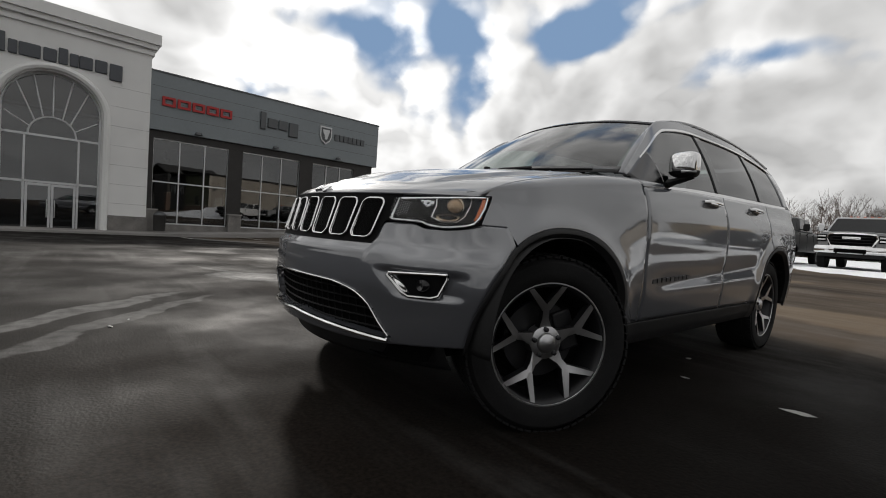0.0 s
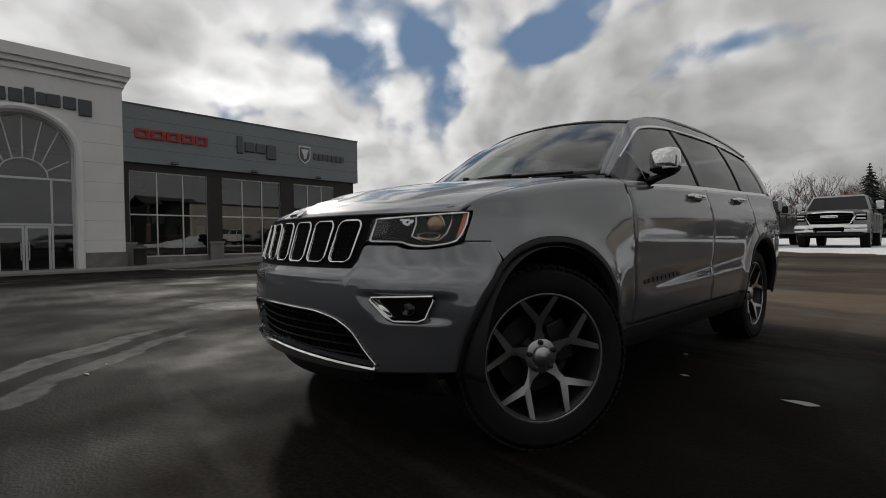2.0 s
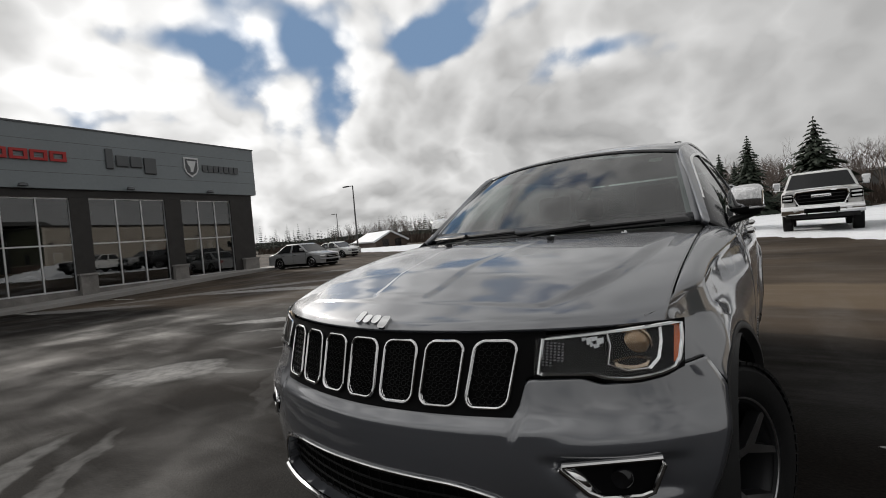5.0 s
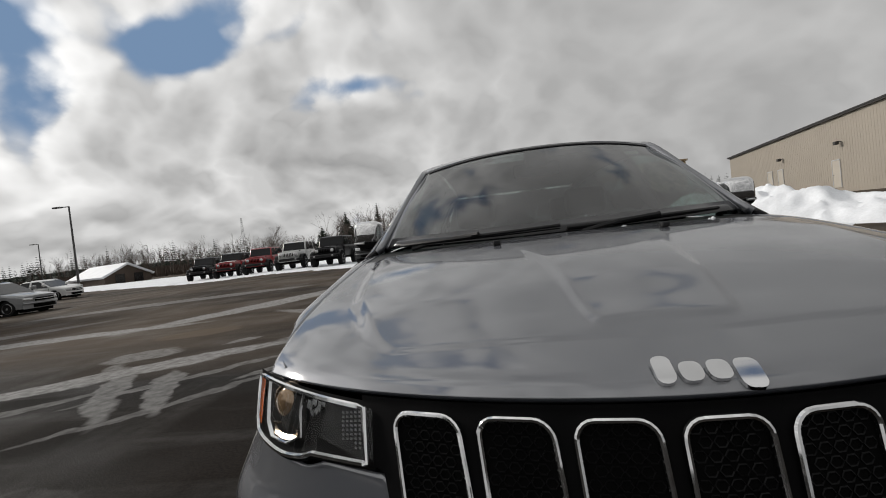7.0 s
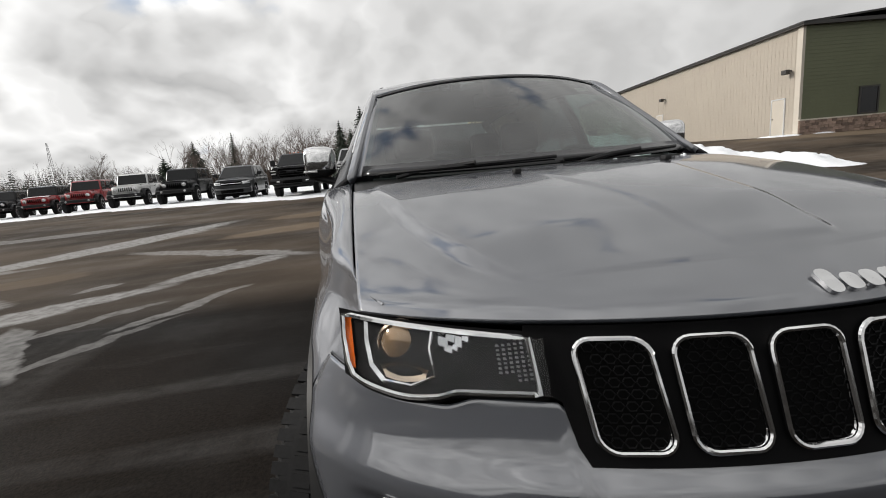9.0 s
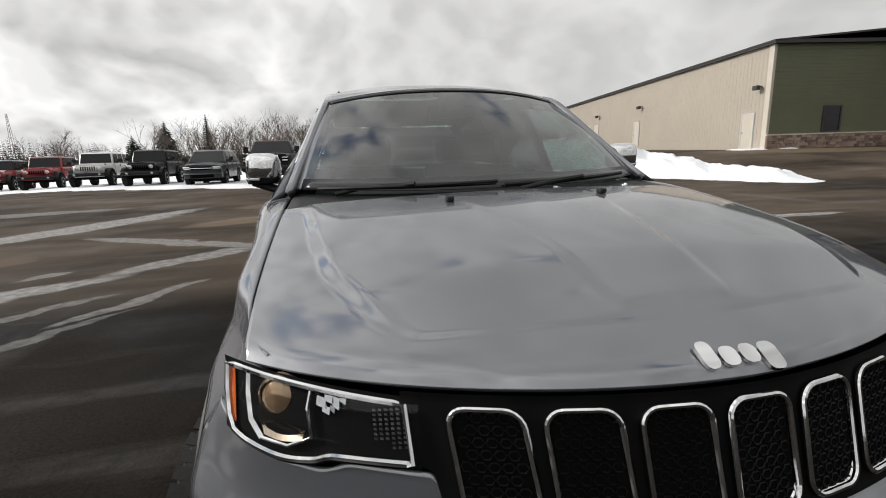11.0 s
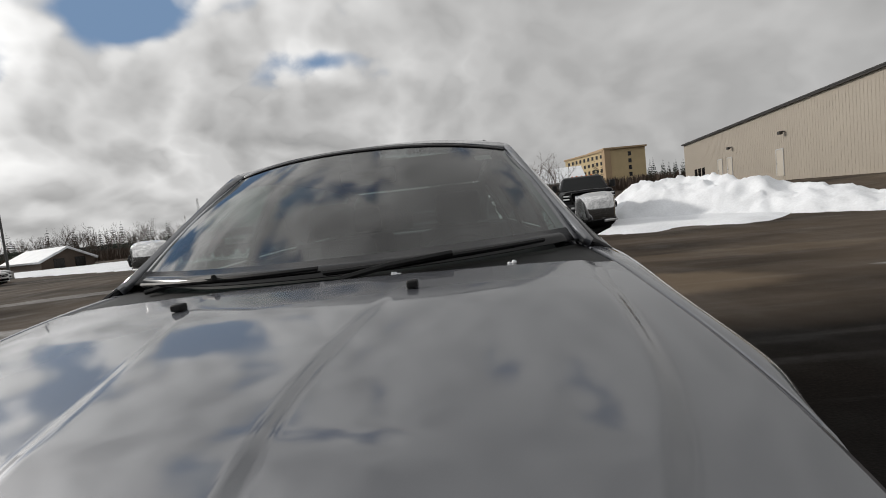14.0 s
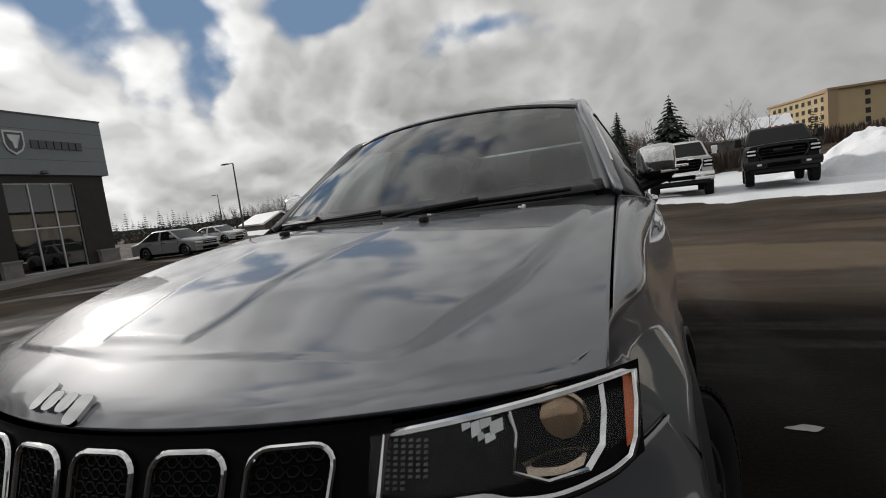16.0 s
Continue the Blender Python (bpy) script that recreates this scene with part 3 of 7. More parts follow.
def ground_mat():
    m = bpy.data.materials.new("wet_asphalt")
    m.use_nodes = True
    n, l = m.node_tree.nodes, m.node_tree.links
    b = n["Principled BSDF"]
    co = n.new("ShaderNodeTexCoord")

    def noise_tex(scale, detail=5, stretch=None, rot=0.0):
        t = n.new("ShaderNodeTexNoise")
        t.inputs["Scale"].default_value, t.inputs["Detail"].default_value = scale, detail
        mp = n.new("ShaderNodeMapping")
        mp.inputs["Scale"].default_value = stretch or (1, 1, 1)
        mp.inputs["Rotation"].default_value = (0, 0, rot)
        l.new(co.outputs["Object"], mp.inputs[0])
        l.new(mp.outputs[0], t.inputs["Vector"])
        return t.outputs["Fac"]

    def ramp(fac, *stops):
        r = n.new("ShaderNodeValToRGB")
        while len(r.color_ramp.elements) < len(stops):
            r.color_ramp.elements.new(0.5)
        for e, (p, c) in zip(r.color_ramp.elements, stops):
            e.position, e.color = p, (*c, 1)
        l.new(fac, r.inputs[0])
        return r.outputs[0]

    def mix(fac, a, c):
        x = n.new("ShaderNodeMix")
        x.data_type = "RGBA"
        l.new(fac, x.inputs[0])
        l.new(a, x.inputs[6])
        l.new(c, x.inputs[7])
        return x.outputs[2]

    tar = ramp(noise_tex(0.35, 8), (0.30, (0.0070, 0.0060, 0.0052)), (0.50, (0.0080, 0.0066, 0.0055)), (0.72, (0.017, 0.0133, 0.0105)))
    grain = ramp(noise_tex(55, 4), (0.35, (0.55, 0.55, 0.55)), (0.75, (1.5, 1.45, 1.4)))
    mul = n.new("ShaderNodeMix")
    mul.data_type, mul.blend_type = "RGBA", "MULTIPLY"
    mul.inputs[0].default_value = 1.0
    l.new(tar, mul.inputs[6])
    l.new(grain, mul.inputs[7])
    # salt and frost: broad broken bands and smears left by tyres
    wob = n.new("ShaderNodeTexNoise")
    wob.inputs["Scale"].default_value, wob.inputs["Detail"].default_value = 1.6, 6
    l.new(co.outputs["Object"], wob.inputs["Vector"])
    cen = n.new("ShaderNodeVectorMath")
    cen.operation = "SUBTRACT"
    l.new(wob.outputs["Color"], cen.inputs[0])
    cen.inputs[1].default_value = (0.5, 0.5, 0.5)
    amt = n.new("ShaderNodeVectorMath")
    amt.operation = "MULTIPLY_ADD"
    l.new(cen.outputs[0], amt.inputs[0])
    amt.inputs[1].default_value = (0.55, 0.55, 0.0)
    l.new(co.outputs["Object"], amt.inputs[2])

    def smears(spots):
        """Soft ragged streaks at the given places, as one factor."""
        total = None
        for x0, y0, x1, y1, hw, power in spots:
            mp = n.new("ShaderNodeMapping")
            mp.vector_type = "TEXTURE"
            mp.inputs["Location"].default_value = ((x0 + x1) / 2, (y0 + y1) / 2, 0)
            mp.inputs["Rotation"].default_value = (0, 0, math.atan2(y1 - y0, x1 - x0))
            mp.inputs["Scale"].default_value = (math.hypot(x1 - x0, y1 - y0) * 0.6, hw * 1.5, 1000)
            l.new(amt.outputs[0], mp.inputs[0])
            ln = n.new("ShaderNodeVectorMath")
            ln.operation = "LENGTH"
            l.new(mp.outputs[0], ln.inputs[0])
            mr = n.new("ShaderNodeMapRange")
            mr.interpolation_type = "SMOOTHSTEP"
            for k, q in (("From Min", 1.02), ("From Max", 0.72), ("To Min", 0.0), ("To Max", power)):
                mr.inputs[k].default_value = q
            l.new(ln.outputs["Value"], mr.inputs["Value"])
            if total is None:
                total = mr.outputs[0]
            else:
                mx = n.new("ShaderNodeMath")
                mx.operation = "MAXIMUM"
                l.new(total, mx.inputs[0])
                l.new(mr.outputs[0], mx.inputs[1])
                total = mx.outputs[0]
        return total

    total = smears(SALT)
    # faint general smears, only where the lot is open
    s1 = ramp(noise_tex(1.0, 5, (0.16, 1.0, 1), 0.35), (0.57, (0, 0, 0)), (0.70, (0.20, 0.20, 0.20)))
    s2 = ramp(noise_tex(1.0, 4, (0.9, 0.14, 1), -0.55), (0.59, (0, 0, 0)), (0.70, (0.16, 0.16, 0.16)))
    s3 = ramp(noise_tex(0.22, 3), (0.42, (0, 0, 0)), (0.60, (1, 1, 1)))
    salt = n.new("ShaderNodeRGB")
    salt.outputs[0].default_value = (0.30, 0.295, 0.29, 1)
    add = n.new("ShaderNodeMath")
    add.operation = "MAXIMUM"
    l.new(s1, add.inputs[0])
    l.new(s2, add.inputs[1])
    m3 = n.new("ShaderNodeMath")
    m3.operation = "MULTIPLY"
    near = n.new("ShaderNodeMapRange")
    for k, q in (("From Min", 0.5), ("From Max", 4.5), ("To Min", 0.15), ("To Max", 1.0)):
        near.inputs[k].default_value = q
    sep0 = n.new("ShaderNodeSeparateXYZ")
    l.new(co.outputs["Object"], sep0.inputs[0])
    l.new(sep0.outputs["Y"], near.inputs["Value"])
    m2 = n.new("ShaderNodeMath")
    m2.operation = "MULTIPLY"
    l.new(s3, m2.inputs[0])
    l.new(near.outputs[0], m2.inputs[1])
    l.new(add.outputs[0], m3.inputs[0])
    l.new(m2.outputs[0], m3.inputs[1])
    s4 = ramp(noise_tex(1.0, 6, (0.34, 3.4, 1), radians(45)), (0.53, (0, 0, 0)), (0.66, (0.075, 0.075, 0.075)))
    m6 = n.new("ShaderNodeMath")
    m6.operation = "MAXIMUM"
    l.new(m3.outputs[0], m6.inputs[0])
    l.new(s4, m6.inputs[1])
    m3 = m6
    top_ = n.new("ShaderNodeMath")
    top_.operation, top_.use_clamp = "MAXIMUM", True
    l.new(m3.outputs[0], top_.inputs[0])
    l.new(total, top_.inputs[1])
    speck = ramp(noise_tex(9, 6), (0.30, (0.45, 0.45, 0.45)), (0.62, (1, 1, 1)))
    m5 = n.new("ShaderNodeMath")
    m5.operation = "MULTIPLY"
    l.new(top_.outputs[0], m5.inputs[0])
    l.new(speck, m5.inputs[1])
    col = mul.outputs[2]
    # sandy, dry stretch towards the far side of the lot; its tight near edge also paints the edge of the car's shadow
    sep = n.new("ShaderNodeSeparateXYZ")
    l.new(co.outputs["Object"], sep.inputs[0])
    reach = n.new("ShaderNodeMapRange")
    reach.inputs["From Min"].default_value, reach.inputs["From Max"].default_value = 3.1, 4.1
    l.new(sep.outputs["Y"], reach.inputs["Value"])
    patch = ramp(noise_tex(0.28, 6, (0.55, 1.3, 1)), (0.36, (0.25, 0.25, 0.25)), (0.58, (0.85, 0.85, 0.85)))
    m4 = n.new("ShaderNodeMath")
    m4.operation = "MULTIPLY"
    l.new(reach.outputs[0], m4.inputs[0])
    l.new(patch, m4.inputs[1])
    sand = n.new("ShaderNodeRGB")
    sand.outputs[0].default_value = (0.095, 0.074, 0.056, 1)
    col = mix(m4.outputs[0], col, sand.outputs[0])
    dry = n.new("ShaderNodeRGB")
    dry.outputs[0].default_value = (0.16, 0.122, 0.086, 1)
    col = mix(smears(SAND), col, dry.outputs[0])
    col = mix(m5.outputs[0], col, salt.outputs[0])
    l.new(col, b.inputs["Base Color"])
    rough = ramp(noise_tex(0.8, 6), (0.34, (0.60, 0.60, 0.60)), (0.60, (0.92, 0.92, 0.92)))
    l.new(rough, b.inputs["Roughness"])
    b.inputs["Specular IOR Level"].default_value = 0.06
    bp = n.new("ShaderNodeBump")
    bp.inputs["Strength"].default_value, bp.inputs["Distance"].default_value = 0.5, 0.006
    l.new(noise_tex(70, 5), bp.inputs["Height"])
    l.new(bp.outputs[0], b.inputs["Normal"])
    return m


def ground_z(x, y):
    x, y = np.asarray(x, float), np.asarray(y, float)
    z = -0.50 * sstep(-x, 8, 26) * (1 - sstep(y, 2, 17))
    z = z + 0.28 * sstep(y, 9, 19) * sstep(x, -24, -12)
    z = z + 0.87 * sstep(x, 9, 22) * sstep(y, 10, 22) + 0.02 * np.clip(y - 24, 0, 40) * sstep(x, 9, 22)
    return z + 0.012 * np.clip(y - 45, 0, 400) * (1 + 2.2 * sstep(x, -20, 40))


GROUND = ground_mat()
axis_x = np.concatenate([-np.geomspace(3000, 62, 16), np.linspace(-60, 60, 121), np.geomspace(62, 3000, 16)])
axis_y = np.concatenate([-np.geomspace(3000, 42, 16), np.linspace(-40, 80, 121), np.geomspace(82, 3000, 16)])
GX, GY = np.meshgrid(axis_x, axis_y, indexing="ij")
gr = part("ground", sheet(np.stack([GX, GY, ground_z(GX, GY)], -1)), GROUND, out=(0, 0, -9000))
tagged(gr, "dark wet asphalt lot with salt streaks and sandy patches", "ground", kind="structure")

SNOW = material("packed_snow", (0.80, 0.82, 0.85), 0.65, 0.0, 0.10, 0.9, 0.03, 12.0)
DIRTY = material("dirty_snow", (0.36, 0.355, 0.34), 0.7, 0.0, 0.25, 1.4, 0.03, 16.0)


def lumps(x, y, scale):
    """Height noise from a few rotated waves and a smooth lattice."""
    out = np.zeros_like(np.asarray(x, float))
    flat = np.stack([np.ravel(x), np.ravel(y)], -1)
    vals = np.array([noise.fractal(Vector((a / scale, b / scale, 3.1)), 0.9, 2.1, 4) for a, b in flat])
    return vals.reshape(np.shape(x))


def snow_sheet(name, x0, x1, y0, y1, nx, ny, edge, height, mat, label, bite=1.2, front=None):
    """A snow cover with a ragged rim: it sinks under the ground outside its bounds."""
    xg, yg = np.meshgrid(np.linspace(x0, x1, nx), np.linspace(y0, y1, ny), indexing="ij")
    nz = lumps(xg, yg, 1.8)
    d = np.minimum(np.minimum(xg - x0, x1 - xg), np.minimum(yg - y0, y1 - yg))
    if front is not None:
        d = np.minimum(d, (yg - front(xg)) * 0.9)
    z = ground_z(xg, yg) + height * sstep(d + bite * nz, 0.15, edge) + 0.04 * nz * sstep(d, 0, 1) - 0.05
    ob = part(name, sheet(np.stack([xg, yg, z], -1)), mat, out=(0, 0, -9000))
    return tagged(ob, label, "snow", kind="stuff")


def lot_edge(x):
    """Where the snow cover begins: nearer towards the warehouse."""
    return herm(x, (-64, -26, -14, -7, -3, 0.5, 4, 11.5), (50, 31.0, 24.4, 20.4, 18.2, 16.4, 14.0, 13.0))


snow_sheet("snow_field", -64, 11.5, 12.4, 56, 200, 130, 1.0, 0.16, SNOW, "trodden white snow cover along the edge of the lot", 0.9, lot_edge)
snow_sheet("snow_strip", 22, 40, 20.6, 23.0, 70, 16, 0.6, 0.12, SNOW, "thin snow strip along the warehouse front", 0.5)


def snow_mound():
    xg, yg = np.meshgrid(np.linspace(3.5, 19, 120), np.linspace(9.0, 30, 130), indexing="ij")
    # ridge from the low tip by the lot to the high middle
    t = np.clip((yg - 11.3) / 9.0, 0, 1)
    cx = 15.2 - 5.0 * t
    half = 1.2 + 2.6 * t
    h = 0.45 + 1.05 * sstep(t, 0.15, 0.95)
    cross = np.clip(1 - np.abs(xg - cx) / half, 0, 1)
    end = sstep(yg, 10.6, 12.4) * (1 - sstep(yg, 22, 29))
    nz, nf = lumps(xg, yg, 1.7), lumps(xg + 40, yg, 0.45)
    z = ground_z(xg, yg) - 0.06 + (h * sstep(cross, 0, 0.9) * (1 + 0.38 * nz) + 0.13 * nf * sstep(cross, 0.02, 0.3)) * end
    ob = part("snow_bank", sheet(np.stack([xg, yg, z], -1)), SNOW, out=(0, 0, -9000))
    tagged(ob, "ploughed bank of white snow beside the lot", "snow bank")


snow_mound()
# thin slush films left on the asphalt
for k, (x, y, lx, ly, rot) in enumerate(((1.45, 1.31, 0.08, 0.035, 10), (0.88, 1.38, 0.03, 0.02, 0), (0.70, 1.9, 0.02, 0.015, 40), (-1.75, -1.32, 0.035, 0.012, 20), (-1.95, -1.20, 0.02, 0.010, -20),
                                          (-0.05, 0.10, 0.02, 0.010, 0), (7.5, 5.62, 0.75, 0.06, -4), (-0.9, 21.2, 0.9, 0.16, 5), (-3.2, 21.8, 0.8, 0.14, -6))):
    n_ = 40
    xx_, yy_ = np.meshgrid(np.linspace(-1, 1, n_), np.linspace(-1, 1, 12), indexing="ij")
    nz = lumps(xx_ * lx + 7 * k, yy_ * ly * 3, 0.35 * max(lx, 0.3))
    lim = (1 - np.abs(xx_) ** 2.5) * (0.75 + 0.5 * nz)
    yl_ = yy_ * np.maximum(lim, 0.02) * ly
    zl_ = 0.004 + 0.006 * (1 - yy_ ** 2) * np.clip(lim, 0, 1)
    ca, sa = math.cos(radians(rot)), math.sin(radians(rot))
    wx, wy = x + xx_ * lx * ca - yl_ * sa, y + xx_ * lx * sa + yl_ * ca
    ob = part("slush_patch", sheet(np.stack([wx, wy, ground_z(wx, wy) + zl_], -1)), DIRTY, out=(0, 0, -9000))
    tagged(ob, "thin grey frozen slush on the asphalt", "slush", group="slush patches", kind="stuff")

# ---- dealership ----
WHITE = material("white_stucco", (0.80, 0.80, 0.79), 0.8, 0, 0.06, 0.8, 0.004, 40.0)
GREY = material("grey_metal_panel", (0.215, 0.24, 0.255), 0.45, 0.2, 0.06, 0.5)
BRONZE = material("dark_bronze_frame", (0.035, 0.033, 0.032), 0.5, 0.3, 0.2, 3.0)
ALU = material("aluminium_frame", (0.60, 0.61, 0.62), 0.4, 0.6, 0.06, 6.0)
STONE = material("grey_stone", (0.20, 0.19, 0.18), 0.85, 0, 0.3, 2.0, 0.01, 18.0)
CONC = material("concrete", (0.26, 0.25, 0.24), 0.85, 0, 0.25, 0.7, 0.005, 30.0)
SHOPGLASS = glass("shop_glass", (0.55, 0.58, 0.60), 0.0, 0.7, 2.2)
INNER = material("showroom_wall", (0.30, 0.30, 0.305), 0.8, 0, 0.1, 0.6)
RED = material("red_sign", (0.42, 0.02, 0.02), 0.4)
SIGN = material("grey_sign", (0.10, 0.105, 0.11), 0.35, 0.6)
SIGN2 = material("steel_letter", (0.085, 0.09, 0.10), 0.4, 0.4)
GLOBE = material("white_globe", (0.8, 0.8, 0.78), 0.4)
F = -28.0
LOT_WEST = pose(1.85, -0.72, 0, 0, 0, 2.84)
dealer = thing("dealership", "car dealership with white arched entrance and grey metal fascia", "building", LOT_WEST)


def wall_box(name, *b, mat=WHITE, parent=dealer, bevel=0.0, label=""):
    return part(name, boxes(b), mat, parent, label, smooth=False, bevel=bevel)


PX = F + 0.55
GB = -0.75
# entrance portal with a tall arched opening
wall_box("wall", F - 0.2, PX, -4.0, -1.78, GB, 8.95)
wall_box("wall", F - 0.2, PX, 1.78, 3.72, GB, 8.95)
ang_ = np.linspace(0, math.pi, 33)
ay, az_ = 1.78 * np.cos(ang_), 5.0 + 1.75 * np.sin(ang_)
top_ = np.stack([np.stack([np.full(33, PX), ay, az_], -1), np.stack([np.full(33, PX), ay, np.full(33, 8.95)], -1)], 0)
part("arch_wall", sheet(top_), WHITE, dealer, thick=0.7, out=(-60, 0, 5), smooth=False)
ring = [(PX + 0.06, 1.95, GB)] + [(PX + 0.06, 1.95 * math.cos(a), 5.0 + 1.95 * math.sin(a)) for a in ang_] + [(PX + 0.06, -1.95, GB)]
part("arch_surround", sweep(ring, 0.16, 8), WHITE, dealer, "moulded white surround")
for z0, z1, o in ((8.62, 8.80, 0.10), (8.92, 9.15, 0.22), (9.15, 9.66, 0.34)):
    wall_box("cornice", F - 0.4 - o, PX + o, -4.0 - o, 3.72 + o, z0, z1)
wall_box("plinth", F, PX + 0.05, 2.12, 3.78, GB, 0.38, mat=STONE)
wall_box("plinth", F, PX + 0.05, -4.05, -2.12, GB, 0.38, mat=STONE)
for k in range(7):
    zj = 0.98 + 0.95 * k
    part("block_joint", boxes((PX - 0.002, PX + 0.003, 2.12, 3.72, zj, zj + 0.010)), CONC, dealer, smooth=False)
    part("block_joint", boxes((PX - 0.002, PX + 0.003, -4.0, -2.12, zj, zj + 0.010)), CONC, dealer, smooth=False)
# glazing of the entrance
ent = part("entrance_glazing", boxes((F + 0.08, F + 0.09, -1.78, 1.78, GB, 5.0)), SHOPGLASS, dealer, smooth=False)
part("pane", sheet(np.stack([np.stack([np.full(33, F + 0.085), ay, az_], -1), np.stack([np.full(33, F + 0.085), ay, np.full(33, 5.0)], -1)], 0)), SHOPGLASS, ent)
for y0, y1, z0, z1 in ((-1.78, 1.78, 3.80, 3.90), (-1.78, 1.78, 1.68, 1.78), (-1.0, -0.92, GB, 3.85), (0.92, 1.0, GB, 3.85), (-1.78, -1.70, GB, 5.0), (1.70, 1.78, GB, 5.0)):
    part("mullion", boxes((F + 0.05, F + 0.16, y0, y1, z0, z1)), ALU, ent, smooth=False)
for a in np.linspace(math.pi / 10, math.pi * 9 / 10, 7):
    part("fan_bar", sweep([(F + 0.12, 0.85 * math.cos(a), 3.95 + 0.85 * math.sin(a)), (F + 0.12, 1.72 * math.cos(a), 5.0 + 1.70 * math.sin(a) if math.sin(a) > 0.6 else 4.3 + 1.5 * math.sin(a))], 0.035, 6), ALU, ent)
part("fan_arc", sweep([(F + 0.12, 0.85 * math.cos(a), 3.90 + 0.85 * math.sin(a)) for a in np.linspace(0, math.pi, 20)], 0.045, 6), ALU, ent)
part("fan_arc", sweep([(F + 0.12, 1.74 * math.cos(a), 5.0 + 1.71 * math.sin(a)) for a in np.linspace(0, math.pi, 24)], 0.05, 6), ALU, ent)
for y0, y1 in ((-0.90, -0.01), (0.01, 0.90)):
    d = part("entrance_door", boxes((F + 0.10, F + 0.16, y0, y1, -0.62, -0.45), (F + 0.10, F + 0.16, y0, y1, 1.55, 1.66), (F + 0.10, F + 0.16, y0, y0 + 0.09, -0.45, 1.55), (F + 0.10, F + 0.16, y1 - 0.09, y1, -0.45, 1.55)), ALU, dealer, "aluminium framed glass door", smooth=False)
    hy = y1 - 0.13 if y1 < 0 else y0 + 0.13
    part("pull_handle", sweep([(F + 0.17, hy, 0.1), (F + 0.22, hy, 0.12), (F + 0.22, hy, 0.9), (F + 0.17, hy, 0.92)], 0.02, 6), ALU, d)
# name over the arch: plain bars of the letters' sizes
for k, (w, h, dz) in enumerate(((0.62, 0.86, 0), (0.30, 0.60, -0.12), (0.72, 0.60, -0.12), (0.46, 0.60, -0.12), (0.34, 0.74, -0.05), (0.32, 0.60, -0.12), (0.50, 0.60, -0.12), (0.48, 0.60, -0.12), (0.52, 0.80, -0.24))):
    y0 = -2.25 + (0, 0.70, 1.04, 1.84, 2.36, 2.76, 3.10, 3.68, 4.24)[k]
    part("sign_letter", boxes((PX, PX + 0.09, y0, y0 + w, 7.45 + dz - h / 2 + 0.12, 7.45 + dz + h / 2 + 0.12)), SIGN2, dealer, smooth=False, bevel=0.05)

# grey wing with three show windows
wall_box("fascia", F - 0.5, F + 0.40, 3.72, 17.85, 5.0, 7.96, mat=GREY)
wall_box("fascia_cap", F - 0.5, F + 0.44, 3.72, 17.89, 7.96, 8.04, mat=SIGN)
for z_ in (5.75, 6.5, 7.25):
    part("panel_joint", boxes((F + 0.395, F + 0.403, 3.72, 17.85, z_ - 0.01, z_ + 0.01)), SIGN, dealer, smooth=False)
wall_box("soffit_band", F - 0.4, F + 0.18, 3.72, 17.6, 4.62, 5.0, mat=BRONZE)
wall_box("base_wall", F - 0.4, F + 0.10, 3.72, 17.6, GB, 0.06, mat=STONE)
for y0, y1 in ((3.72, 4.0), (7.75, 8.53), (12.12, 13.0), (16.10, 17.6)):
    wall_box("pier", F - 0.3, F + 0.16, y0, y1, 0.06, 4.62, mat=BRONZE)
for y0, y1 in ((7.80, 8.50), (12.2, 12.95), (16.6, 17.6), (3.74, 4.2)):
    pb = wall_box("pier_base", F - 0.2, F + 0.45, y0, y1, GB, 0.78, mat=STONE)
    part("cap_stone", boxes((F - 0.2, F + 0.50, y0 - 0.05, y1 + 0.05, 0.78, 0.86)), CONC, pb, smooth=False)
for y0, y1 in ((4.0, 7.75), (8.53, 12.12), (13.0, 16.10)):
    w = part("window", boxes((F - 0.02, F, y0, y1, 0.06, 4.62)), SHOPGLASS, dealer, "dark show window with slim pale frame", smooth=False)
    st = (y1 - y0) / 3
    for j in range(4):
        yc = y0 + st * j
        part("mullion", boxes((F - 0.04, F + 0.06, yc - 0.03 + 0.03 * (j == 0), yc + 0.03 - 0.03 * (j == 3), 0.06, 4.62)), ALU, w, smooth=False)
    for zc in (0.10, 2.32, 4.58):
        part("mullion", boxes((F - 0.04, F + 0.055, y0, y1, zc - 0.035, zc + 0.035)), ALU, w, smooth=False)
for yl_ in (6.0, 10.3, 14.6):
    part("down_light", lathe([(5.02, 0.05), (5.04, 0.20), (5.16, 0.16), (5.2, 0.06)], 14, "z", at=(F + 0.62, yl_, 0)), SIGN, dealer)
# signs: plain shapes in their colours
for k in range(5):
    y0 = 4.26 + 0.71 * k
    part("red_letter", boxes((F + 0.40, F + 0.50, y0, y0 + 0.62, 6.28, 6.40), (F + 0.40, F + 0.50, y0, y0 + 0.62, 6.64, 6.76), (F + 0.40, F + 0.50, y0, y0 + 0.13, 6.40, 6.64), (F + 0.40, F + 0.50, y0 + 0.49, y0 + 0.62, 6.40, 6.64)), RED, dealer, smooth=False)
for y0, w, z0, z1 in ((9.34, 0.35, 6.1, 7.15), (9.80, 0.58, 6.25, 6.85), (10.46, 0.58, 6.25, 6.85), (11.12, 0.62, 5.95, 6.85)):
    part("grey_letter", boxes((F + 0.40, F + 0.50, y0, y0 + w, z0, z1)), SIGN, dealer, smooth=False, bevel=0.12)
